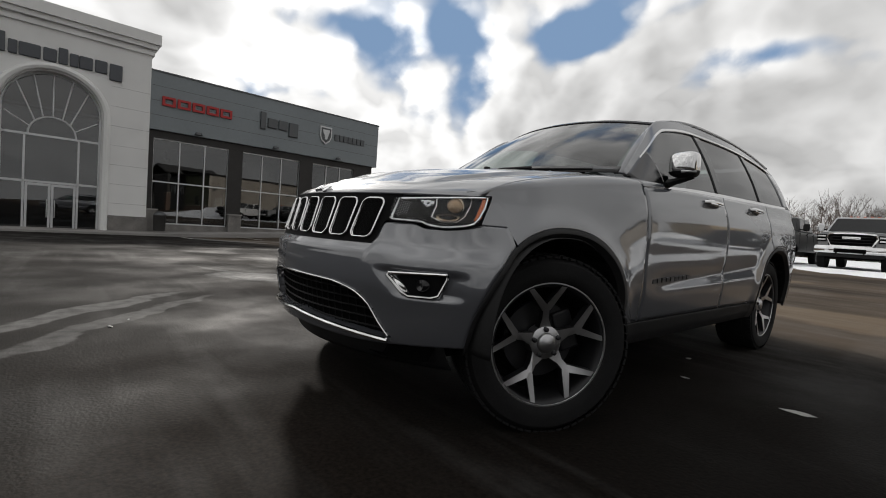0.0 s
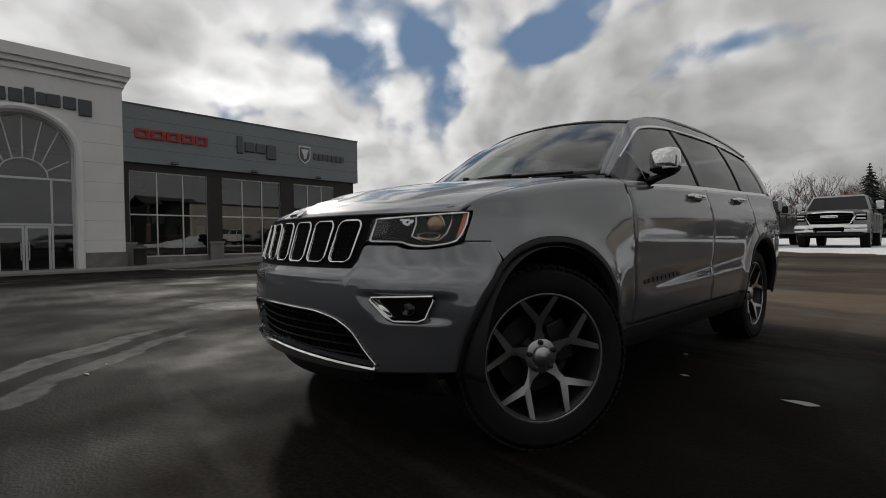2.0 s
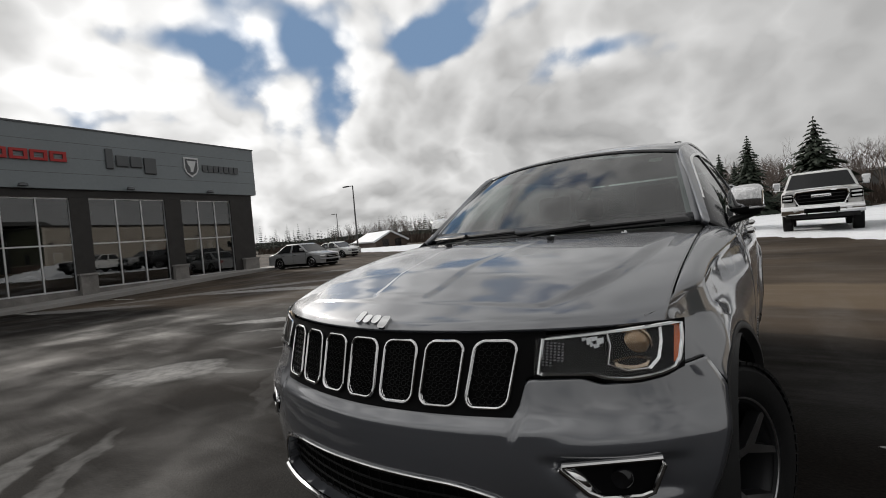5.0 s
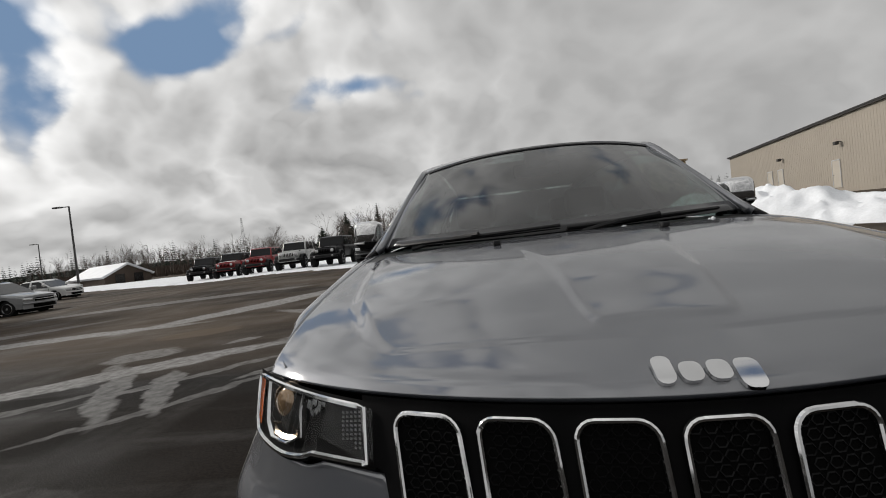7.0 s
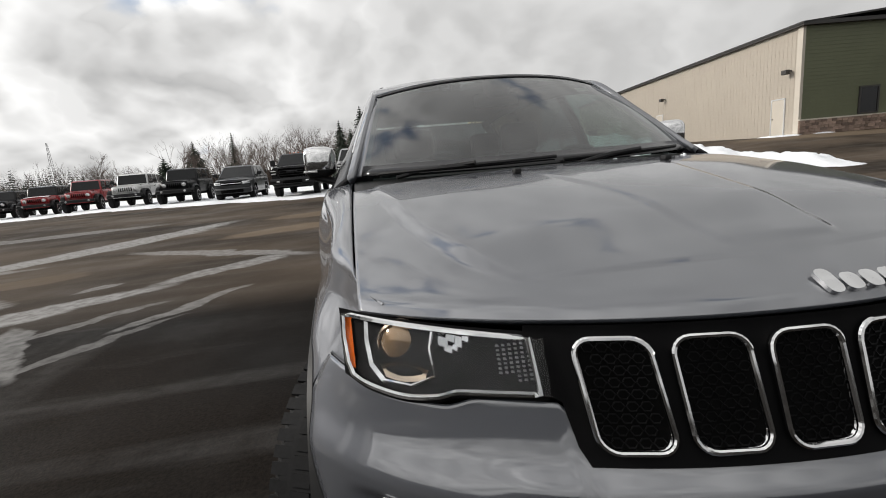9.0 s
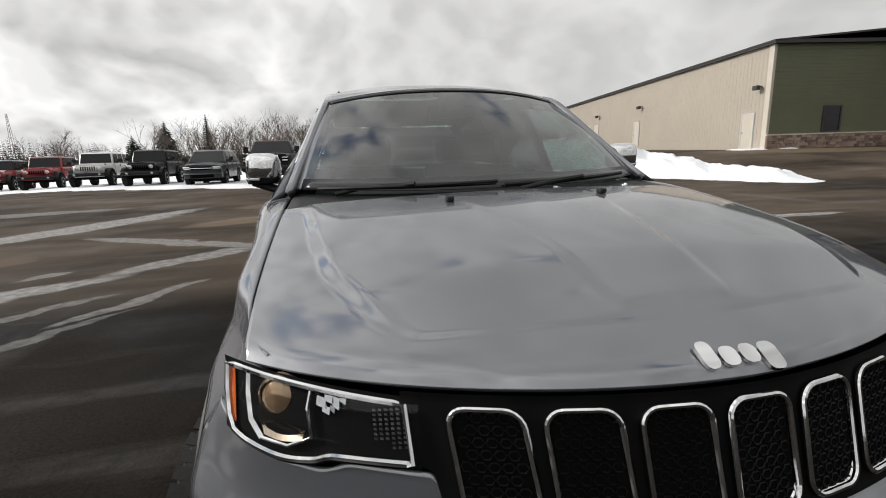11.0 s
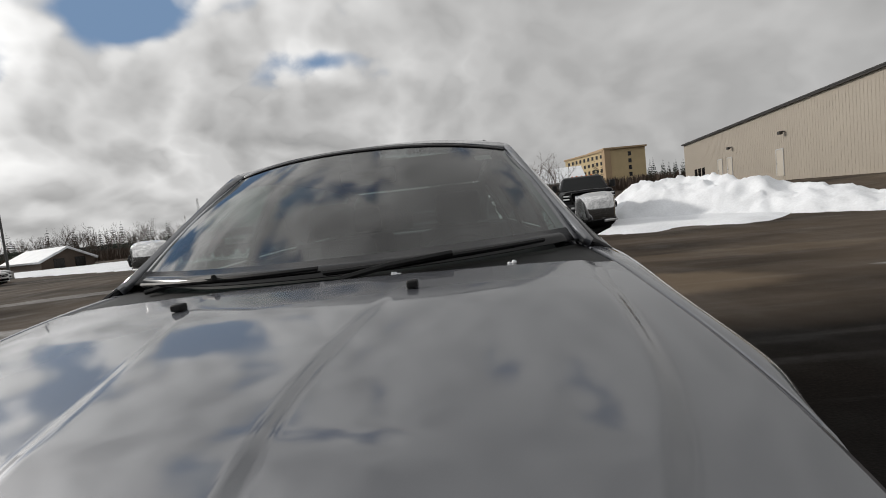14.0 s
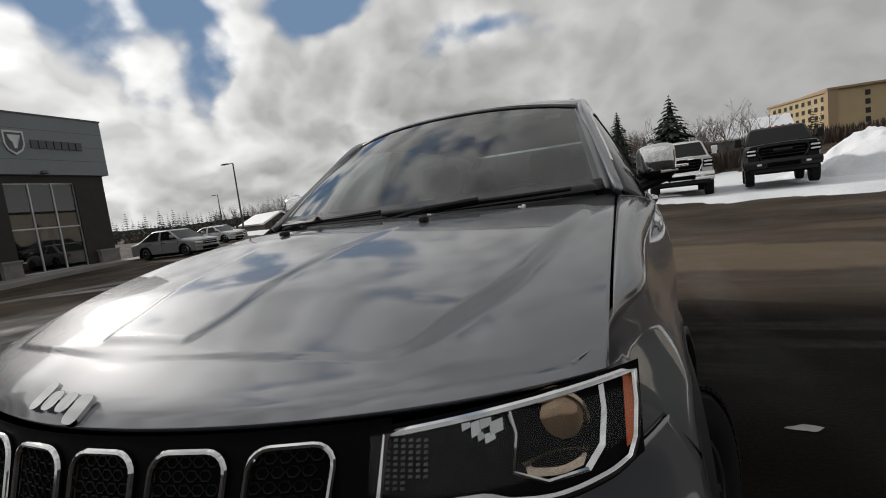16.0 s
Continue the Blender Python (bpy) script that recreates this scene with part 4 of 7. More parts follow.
shield = [(-0.42, 0.55), (0.42, 0.55), (0.42, -0.1), (0.30, -0.40), (0, -0.62), (-0.30, -0.40), (-0.42, -0.1)]
sh = part("shield_sign", prism(shield, 0.08, lambda u, v, w: (F + 0.40 + w, 13.67 + u, 6.55 + v)), ALU, dealer, smooth=False)
part("shield_face", prism([(a * 0.82, b * 0.82) for a, b in shield], 0.02, lambda u, v, w: (F + 0.48 + w, 13.67 + u, 6.55 + v)), SIGN, sh, smooth=False)
part("shield_bar", prism([(-0.26, 0.34), (0.26, 0.34), (0.20, 0.10), (0.09, -0.02), (0.07, -0.30), (-0.07, -0.30), (-0.09, -0.02), (-0.20, 0.10)], 0.02, lambda u, v, w: (F + 0.50 + w, 13.67 + u, 6.55 + v)), ALU, sh, smooth=False)
for k in range(7):
    y0 = 14.35 + 0.34 * k
    part("sign_bar", boxes((F + 0.40, F + 0.47, y0, y0 + 0.28, 6.32, 6.72)), SIGN, dealer, smooth=False)
# shell, roof and showroom
wall_box("side_wall", F - 22, F - 0.4, 17.3, 17.6, GB, 7.9, mat=GREY)
wall_box("side_wall", F - 22, F - 0.2, -4.0, -3.7, GB, 8.9, mat=WHITE)
wall_box("rear_wall", F - 22.3, F - 22, -4.0, 17.6, GB, 7.9, mat=GREY)
wall_box("roof", F - 22, F - 0.5, -3.7, 17.3, 7.5, 7.7, mat=SIGN)
wall_box("showroom_floor", F - 22, F - 0.4, -3.7, 17.3, GB, -0.10 + 0.1, mat=INNER)
wall_box("showroom_back", F - 9, F - 8.8, -3.7, 17.3, 0.0, 5.2, mat=INNER)
wall_box("showroom_ceiling", F - 9, F - 0.5, -3.7, 17.3, 5.2, 5.3, mat=INNER)
for x_, y_, z_ in ((F - 2, 4.9, 4.1), (F - 3.5, 5.3, 3.9), (F - 2.5, 1.0, 4.6), (F - 3, -0.9, 4.5), (F - 3, 9.6, 4.2), (F - 4, 14.2, 4.3)):
    pl = part("pendant_lamp", lathe([(z_ - 0.16, 0.0), (z_ - 0.12, 0.13), (z_, 0.19), (z_ + 0.12, 0.14), (z_ + 0.17, 0.03)], 16, "z", at=(x_, y_, 0)), GLOBE, dealer)
    part("cord", sweep([(x_, y_, z_ + 0.16), (x_, y_, 5.2)], 0.012, 4), SIGN, pl)
xs_p = np.array([F - 0.1, F + 0.6, F + 1.6, F + 2.6, F + 2.62])
ys_p = np.linspace(-14, 19, 34)
PXg, PYg = np.meshgrid(xs_p, ys_p, indexing="ij")
PZg = ground_z(PXg, PYg) + np.array([0.13, 0.13, 0.12, 0.12, -0.1])[:, None]
kerb = part("pavement", sheet(np.stack([PXg, PYg, PZg], -1)), CONC, out=(0, 0, -900))
tagged(kerb, "pale concrete pavement with a kerb along the dealership", "pavement", kind="structure")
kerb.matrix_world = LOT_WEST
# parking lines by the entrance
PAINTLINE = material("line_paint", (0.45, 0.44, 0.40), 0.8, 0, 0.35, 3.0)
ORANGE = material("worn_orange_paint", (0.34, 0.13, 0.05), 0.8, 0, 0.35, 3.0)
for k in range(5):
    yk = -3.4 + 2.7 * k
    xa, xb_ = F + 2.9, F + 6.6
    ob = part("parking_line", sheet(np.array([[(xa, yk, float(ground_z(xa, yk)) + 0.005), (xb_, yk, float(ground_z(xb_, yk)) + 0.005)], [(xa, yk + 0.11, float(ground_z(xa, yk)) + 0.005), (xb_, yk + 0.11, float(ground_z(xb_, yk)) + 0.005)]])), ORANGE if k < 2 else PAINTLINE, out=(0, 0, -900))
    tagged(ob, "worn painted parking line on the asphalt", "parking line", group="parking lines", kind="structure").matrix_world = LOT_WEST
bin_ = thing("litter_bin", "dark metal litter bin by the dealership wall", "bin", LOT_WEST @ pose(F + 1.0, 4.25, -0.28))
part("barrel", lathe([(0, 0.22), (0.02, 0.27), (0.75, 0.29), (0.80, 0.31), (0.84, 0.29)], 20, "z"), BRONZE, bin_)
part("lid", lathe([(0.84, 0.30), (0.90, 0.27), (1.02, 0.12), (1.04, 0.0)], 20, "z"), SIGN, bin_)

# ---- warehouse ----
BEIGE = material("beige_steel_siding", (0.36, 0.32, 0.268), 0.55, 0.1, 0.05, 0.4)
GREEN = material("green_lap_siding", (0.105, 0.115, 0.065), 0.6, 0, 0.10, 0.6)
LEDGE = material("stone_veneer", (0.16, 0.11, 0.085), 0.85, 0, 0.45, 3.5, 0.02, 9.0)
LEDGE_STONE = material("ledge_stone", (0.20, 0.145, 0.115), 0.85, 0, 0.35, 6.0, 0.01, 30.0)
oi = LEDGE_STONE.node_tree.nodes.new("ShaderNodeObjectInfo")
hs_ = LEDGE_STONE.node_tree.nodes.new("ShaderNodeHueSaturation")
mr_ = LEDGE_STONE.node_tree.nodes.new("ShaderNodeMapRange")
mr_.inputs["To Min"].default_value, mr_.inputs["To Max"].default_value = 0.55, 1.55
LEDGE_STONE.node_tree.links.new(oi.outputs["Random"], mr_.inputs["Value"])
LEDGE_STONE.node_tree.links.new(mr_.outputs[0], hs_.inputs["Value"])
src_ = LEDGE_STONE.node_tree.nodes["Principled BSDF"].inputs["Base Color"].links[0].from_socket
LEDGE_STONE.node_tree.links.new(src_, hs_.inputs["Color"])
LEDGE_STONE.node_tree.links.new(hs_.outputs[0], LEDGE_STONE.node_tree.nodes["Principled BSDF"].inputs["Base Color"])
TRIMD = material("dark_trim", (0.03, 0.028, 0.026), 0.5)
DOORP = material("beige_door", (0.46, 0.42, 0.36), 0.5, 0, 0.04, 2.0)
ware = thing("warehouse", "long beige steel warehouse with a green lap-sided front", "building", pose(24.5, 21.7, 1.15, 0, 0, -8))


def wpart(name, mat, *bs, parent=ware, label="", bevel=0.0):
    return part(name, boxes(*bs), mat, parent, label, smooth=False, bevel=bevel)


wpart("side_wall", BEIGE, (0, 0.3, 0, 36, -1.0, 6.0))
bm = bmesh.new()
for k in range(118):
    y = 0.15 + 0.305 * k
    box(bm, -0.008, 0.0, y, y + 0.05, -1.0, 5.98)
tagged(part("siding_rib", bm, BEIGE, ware, smooth=False), kind="stuff")
wpart("front_wall", GREEN, (0.0, 8.2, -0.3, 0, -1.0, 6.0))
for k in range(26):
    z = 0.85 + 0.198 * k
    wpart("lap_board", GREEN, (-0.01 + 0.02, 8.2, -0.335 + 0.004 * (k % 2), -0.30, z, z + 0.19))
wpart("stone_base", LEDGE, (-0.05, 8.2, -0.45, -0.30, -1.0, 0.78))
STONES = []
for v_, (w_, h_) in enumerate(((0.30, 0.17), (0.42, 0.19), (0.22, 0.15), (0.36, 0.14))):
    bm = boxes((0.006, w_ - 0.006, -0.035, 0.0, 0.004, h_ - 0.004))
    bmesh.ops.bevel(bm, geom=bm.edges, offset=0.010, segments=1, affect="EDGES")
    me = bpy.data.meshes.new("stone")
    bm.to_mesh(me)
    bm.free()
    me.materials.append(LEDGE_STONE)
    STONES.append((me, w_))
stone_base = [o for o in ware.children if o.name.startswith("stone_base")][0]
rng = random.Random(21)
for row in range(5):
    xx0 = -0.05 + rng.uniform(-0.1, 0.05)
    while xx0 < 8.0:
        me, w_ = rng.choice(STONES)
        st = new("stone", me)
        st.parent = stone_base
        st.matrix_local = Matrix.Translation((max(xx0, -0.05), -0.45 - rng.uniform(0, 0.02), -0.02 + 0.16 * row))
        xx0 += w_
wpart("stone_sill", DOORP, (-0.07, 8.22, -0.49, -0.30, 0.78, 0.86))
wpart("corner_trim", DOORP, (-0.06, 0.10, -0.36, -0.0, 0.0, 5.95))
wpart("eave_trim", TRIMD, (-0.25, 0.05, -0.4, 36.2, 5.92, 6.12), (-0.25, 8.3, -0.6, -0.3, 5.92, 6.12))
bm = bmesh.new()
for v in ((-0.3, -0.6, 6.12), (16, -0.6, 7.4), (32, -0.6, 6.12), (32, 36.3, 6.12), (16, 36.3, 7.4), (-0.3, 36.3, 6.12)):
    bm.verts.new(v)
bm.verts.ensure_lookup_table()
for q in ((0, 1, 4, 5), (1, 2, 3, 4)):
    bm.faces.new([bm.verts[i] for i in q])
part("roof", bm, TRIMD, ware, thick=0.1, out=(16, 16, 3), smooth=False)
wpart("rear_wall", BEIGE, (0, 32, 36, 36.3, -1, 6.0), (31.7, 32, 0, 36, -1, 6))
for y0, zb in ((0.75, 0.05), (14.6, 0.62), (23.4, 0.95), (25.6, 1.0)):
    d = wpart("door", DOORP, (-0.05, 0.0, y0, y0 + 0.95, zb, zb + 2.1), label="beige steel door")
    wpart("door_frame", ALU, (-0.07, 0, y0 - 0.07, y0, zb, zb + 2.17), (-0.07, 0, y0 + 0.95, y0 + 1.02, zb, zb + 2.17), (-0.07, 0, y0, y0 + 0.95, zb + 2.1, zb + 2.17), parent=d)
    wpart("door_handle", SIGN, (-0.11, -0.05, y0 + 0.8, y0 + 0.9, zb + 0.98, zb + 1.02), parent=d)
for y0, z0 in ((0.35, 3.65), (14.2, 4.0), (23.2, 4.0)):
    l_ = wpart("wall_light", SIGN, (-0.35, 0, y0, y0 + 0.12, z0, z0 + 0.08))
    wpart("lamp_head", TRIMD, (-0.48, -0.22, y0 - 0.12, y0 + 0.24, z0 - 0.16, z0 + 0.1), parent=l_, bevel=0.03)
for y0 in (30.2, 31.3, 32.4):
    wpart("window", GLOSS, (-0.03, 0, y0, y0 + 0.8, 1.5, 2.7))
gw = wpart("window", GLOSS, (3.55, 4.55, -0.37, -0.33, 0.98, 2.35), label="dark narrow window")
wpart("window_frame", TRIMD, (3.45, 3.55, -0.40, -0.33, 0.9, 2.45), (4.55, 4.65, -0.40, -0.33, 0.9, 2.45), (3.55, 4.55, -0.40, -0.33, 2.35, 2.45), (3.55, 4.55, -0.40, -0.33, 0.9, 0.98), parent=gw)
# timber entrance porch
wpart("porch_post", TRIMD, (8.35, 8.75, -3.2, -2.8, -1.0, 6.3))
wpart("porch_post", TRIMD, (14.6, 15.0, -3.2, -2.8, -1.0, 6.3))
wpart("porch_pier", LEDGE, (8.25, 8.95, -3.35, -2.65, -1.0, 2.6), bevel=0.03)
wpart("pier_cap", DOORP, (8.2, 9.0, -3.4, -2.6, 2.6, 2.72), bevel=0.02)
wpart("porch_beam", TRIMD, (8.2, 15.2, -3.25, -2.75, 5.4, 5.9))
bm = bmesh.new()
for v in ((8.0, -3.6, 6.2), (11.7, -3.6, 7.7), (15.4, -3.6, 6.2), (15.4, 6, 6.2), (11.7, 6, 7.7), (8.0, 6, 6.2)):
    bm.verts.new(v)
bm.verts.ensure_lookup_table()
for q in ((0, 1, 4, 5), (1, 2, 3, 4)):
    bm.faces.new([bm.verts[i] for i in q])
part("porch_roof", bm, TRIMD, ware, thick=0.25, out=(11, 1, 3), smooth=False)
wpart("porch_wall", TRIMD, (8.2, 32, 0.0, 0.3, -1, 6.0))
for x0 in (9.6, 11.4, 13.0):
    g_ = wpart("porch_window", SHOPGLASS, (x0, x0 + 1.3, -0.04, 0.0, 2.9, 4.6))
    wpart("mullion", ALU, (x0 - 0.04, x0 + 0.04, -0.08, 0, 2.9, 4.6), (x0 + 0.61, x0 + 0.69, -0.08, 0, 2.9, 4.6), (x0 + 1.26, x0 + 1.34, -0.08, 0, 2.9, 4.6), (x0 + 0.04, x0 + 1.26, -0.08, 0, 3.7, 3.78), parent=g_)

# ---- far buildings ----
YELLOW = material("yellow_stucco", (0.52, 0.41, 0.24), 0.8, 0, 0.08, 0.3)
TAN = material("tan_stucco", (0.40, 0.29, 0.18), 0.8, 0, 0.08, 0.3)
hotel = thing("hotel", "four-storey yellow stucco hotel with rows of small windows", "building", pose(63, 189, 4, 0, 0, 10))
part("wall", boxes((0, 18, 0, 14, 0, 18.2)), YELLOW, hotel, smooth=False)
hl_len = 27
wing = part("wing_wall", moved(boxes((0, 12, 0, hl_len, 0, 17.6)), pose(-0.2, 0.1, 0, 0, 0, 12)), YELLOW, hotel, smooth=False)
part("corner_tower", boxes((-0.6, 2.2, -0.7, 2, 0, 18.5)), TAN, hotel, smooth=False)
part("parapet", boxes((-0.8, 18.4, -0.9, 14.4, 18.2, 18.9)), TAN, hotel, smooth=False)
part("parapet", moved(boxes((-0.4, 12.4, 0.3, hl_len + 0.4, 17.6, 18.3)), pose(-0.2, 0.1, 0, 0, 0, 12)), TAN, hotel, smooth=False)
for fl in range(5):
    z0 = 3.6 + 2.85 * fl
    for k in range(9):
        part("window", moved(boxes((-0.08, 0.0, 1.4 + 2.75 * k, 2.7 + 2.75 * k, z0, z0 + 1.5)), pose(-0.2, 0.1, 0, 0, 0, 12)), GLOSS, hotel, smooth=False)
    part("window", boxes((10.2, 11.6, -0.08, 0.0, z0, z0 + 1.7)), GLOSS, hotel, smooth=False)

SIDING = material("grey_siding", (0.15, 0.15, 0.145), 0.7, 0, 0.12, 0.8)
BRICK = material("brown_brick_far", (0.10, 0.075, 0.06), 0.8, 0, 0.2, 1.0)


def house(x, y, z, w, d, h, rot, label, wall):
    hs = thing("house", label, "house", pose(x, y, z, 0, 0, rot), group="houses beyond the lot")
    part("wall", boxes((-w / 2, w / 2, -d / 2, d / 2, -2, h)), wall, hs, smooth=False)
    bm = bmesh.new()
    r = h + w * 0.30
    vs_ = [bm.verts.new(v) for v in ((-w / 2 - 0.4, -d / 2 - 0.4, h), (0, -d / 2 - 0.4, r), (w / 2 + 0.4, -d / 2 - 0.4, h), (w / 2 + 0.4, d / 2 + 0.4, h), (0, d / 2 + 0.4, r), (-w / 2 - 0.4, d / 2 + 0.4, h))]
    for q in ((0, 1, 4, 5), (1, 2, 3, 4)):
        bm.faces.new([vs_[i] for i in q])
    part("roof", bm, SNOW, hs, "snow covered roof", thick=0.3, out=(0, 0, 0), smooth=False)
    bm = bmesh.new()
    bm.faces.new([bm.verts.new(v) for v in ((-w / 2, -d / 2 - 0.02, h), (w / 2, -d / 2 - 0.02, h), (0, -d / 2 - 0.02, r - 0.3))])
    part("gable", bm, wall, hs, smooth=False)
    for k in (-0.28, 0.12):
        part("window", boxes((w * k, w * k + 1.2, -d / 2 - 0.06, -d / 2, h * 0.35, h * 0.35 + 1.3)), GLOSS, hs, smooth=False)
    return hs


house(11.5, 86, 2.8, 10, 15, 2.6, 96, "grey sided house with a snowy roof behind the lot", SIDING)
house(20.0, 92, 3.4, 9, 11, 2.8, 84, "dark brown house with a snowy roof", BRICK)
house(-60, 62, -0.4, 6, 14, 1.7, 62, "low dark building with a snowy roof", BRICK)

# ---- light poles and mast ----
POLE = material("galvanised_pole", (0.09, 0.09, 0.09), 0.5, 0.5)


def street_lamp(x, y, h, rot):
    s_ = thing("street_lamp", "slim dark lot lamp on a tall pole", "street lamp", pose(x, y, float(ground_z(x, y)), 0, 0, rot), group="lot lamps")
    part("base", lathe([(0, 0.32), (0.7, 0.30), (0.72, 0.0)], 14, "z"), CONC, s_)
    part("pole", sweep([(0, 0, 0.7), (0, 0, h)], [0.11, 0.07], 10), POLE, s_)
    part("arm", sweep([(0, 0, h - 0.05), (-1.0, 0, h)], 0.05, 8), POLE, s_)
    part("lamp_head", boxes((-1.7, -0.8, -0.17, 0.17, h - 0.08, h + 0.06)), POLE, s_, smooth=False, bevel=0.03)


street_lamp(-40.7, 38.0, 8.5, 0)
street_lamp(-84, 73, 8.5, 0)
street_lamp(-118, 140, 9.5, 0)
mast = thing("radio_mast", "thin lattice radio mast far behind the trees", "mast", pose(-150, 255, 2))
for a in range(3):
    part("leg", sweep([(1.6 * math.cos(a * 2.1), 1.6 * math.sin(a * 2.1), 0), (0.3 * math.cos(a * 2.1), 0.3 * math.sin(a * 2.1), 26)], 0.08, 5), POLE, mast)
for k in range(9):
    part("brace", sweep([((1.6 - 0.14 * k) * math.cos(a), (1.6 - 0.14 * k) * math.sin(a), 2.8 * k + 1) for a in (0, 2.1, 4.2)], 0.05, 4, True), POLE, mast)

# ---- front details of the vehicle ----
def on_nose(x, z, off=0.0):
    """A place on the nose, off metres in front of it."""
    return Vector((x, float(front_y(np.array(x), np.array(z))) - off, z))


def nose_strip(name, x0, x1, zl, zt, mat, off, nx=40, nz=12, thick=0.0, label="", parent=None):
    xx = np.linspace(x0, x1, nx)
    zz = zl(xx)[None] + (zt(xx) - zl(xx))[None] * np.linspace(0, 1, nz)[:, None]
    xg = np.repeat(xx[None], nz, 0)
    return part(name, sheet(np.stack([xg, front_y(xg, zz) - off, zz], -1)), mat, parent or suv, label, thick, out=MID)


# grille: black surround, seven slots with chrome rings and mesh
grille = nose_strip("grille", -0.515, 0.515, lambda x: 0.742 + 0.094 * sstep(np.abs(x), 0.454, 0.480), lambda x: 0.940 + 0 * x, SURROUND, 0.004, 80, 24)
LAMP_CLEAR = material("clear_lamp", (0.6, 0.6, 0.6), 0.15, 0.3)
MESH = material("grille_mesh", (0.0045, 0.0045, 0.0048), 0.5, spec=0.15)
SMOKED = material("smoked_reflector", (0.13, 0.13, 0.135), 0.25, 1.0, 0.7, 60.0)
for k in range(7):
    xc = 0.131 * (k - 3)
    tilt = 0.018 * (k - 3) / 3
    ring = [on_nose(xc + u + tilt * (v / 0.08) * 0.5, 0.842 + v, 0.010) for u, v in rounded(0.104, 0.158, 0.026, 5)]
    part("slot_ring", sweep(ring, 0.0046, 8, True), CHROME, grille, "chrome ring")
    # bright inner wall round each opening
    rim_ = [(u, v) for u, v in rounded(0.102, 0.156, 0.026, 5)]
    wall_ = np.array([[on_nose(xc + u * (1 - 0.05 * q) + tilt * (v / 0.08) * 0.5, 0.842 + v * (1 - 0.035 * q), 0.013 - 0.0075 * q) for q in (0, 0.5, 1)] for u, v in rim_])
    part("slot_wall", sheet(wall_, True), CHROME, grille, "chrome inner wall")
    # flat black face on the nose paints the shaded depth of the opening
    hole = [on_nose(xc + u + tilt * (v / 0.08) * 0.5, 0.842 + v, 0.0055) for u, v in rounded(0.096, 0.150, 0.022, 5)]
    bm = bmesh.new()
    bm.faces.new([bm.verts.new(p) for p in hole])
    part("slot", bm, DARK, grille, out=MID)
    bm = bmesh.new()
    for r in range(9):
        for c in range(5):
            u = -0.038 + 0.019 * c + (0.0095 if r % 2 else 0)
            v = -0.066 + 0.0165 * r
            if abs(u) > 0.042:
                continue
            cell = [on_nose(xc + u + a * 0.0085, 0.842 + v + b * 0.0062, 0.0065) for a, b in ((1, 0), (0.5, 1), (-0.5, 1), (-1, 0), (-0.5, -1), (0.5, -1))]
            sweep(cell, 0.0014, 4, True, bm)
    part("slot_mesh", bm, MESH, grille)
# chin moulding of paint below the grille is in the bumper; lower intake
def band(name, line, w, mat, off, par=None, sides=8, label="", closed=False):
    return part(name, sweep([on_nose(x, z, off) for x, z in line], w, sides, closed), mat, par or suv, label)


low_grille = nose_strip("lower_intake", -0.555, 0.555, lambda x: intake_low(x) + 0.004, lambda x: intake_top(x) - 0.002, DARK, -0.044, 80, 14)
bm = bmesh.new()
for r in range(5):
    z0 = 0.415 + 0.034 * r
    xm = 0.50 - 0.018 * r * r * 0.4
    sweep([on_nose(x, z0, -0.032) for x in np.linspace(-xm, xm, 24)], 0.004, 4, False, bm)
for c in range(-11, 12):
    x = 0.042 * c
    sweep([on_nose(x, z, -0.034) for z in (0.405, 0.48, float(intake_top(np.array(x))) - 0.012)], 0.003, 4, False, bm)
part("intake_mesh", bm, MESH, low_grille)
xs_ = np.linspace(-0.553, 0.553, 60)
band("intake_moulding", [(x, float(intake_top(np.array(x)))) for x in xs_], 0.0045, CHROME, 0.004, low_grille)
part("lower_moulding", sweep([on_nose(x, float(intake_low(np.array(x))), 0.012) for x in np.linspace(-0.558, 0.558, 60)], 0.011, 8, False, None, 0.9), CHROME, low_grille)
nose_strip("air_dam", -0.70, 0.70, lambda x: 0.27 + 0 * x, lambda x: 0.362 + 0.01 * np.abs(x), BLACK, -0.06, 40, 6, 0.01)

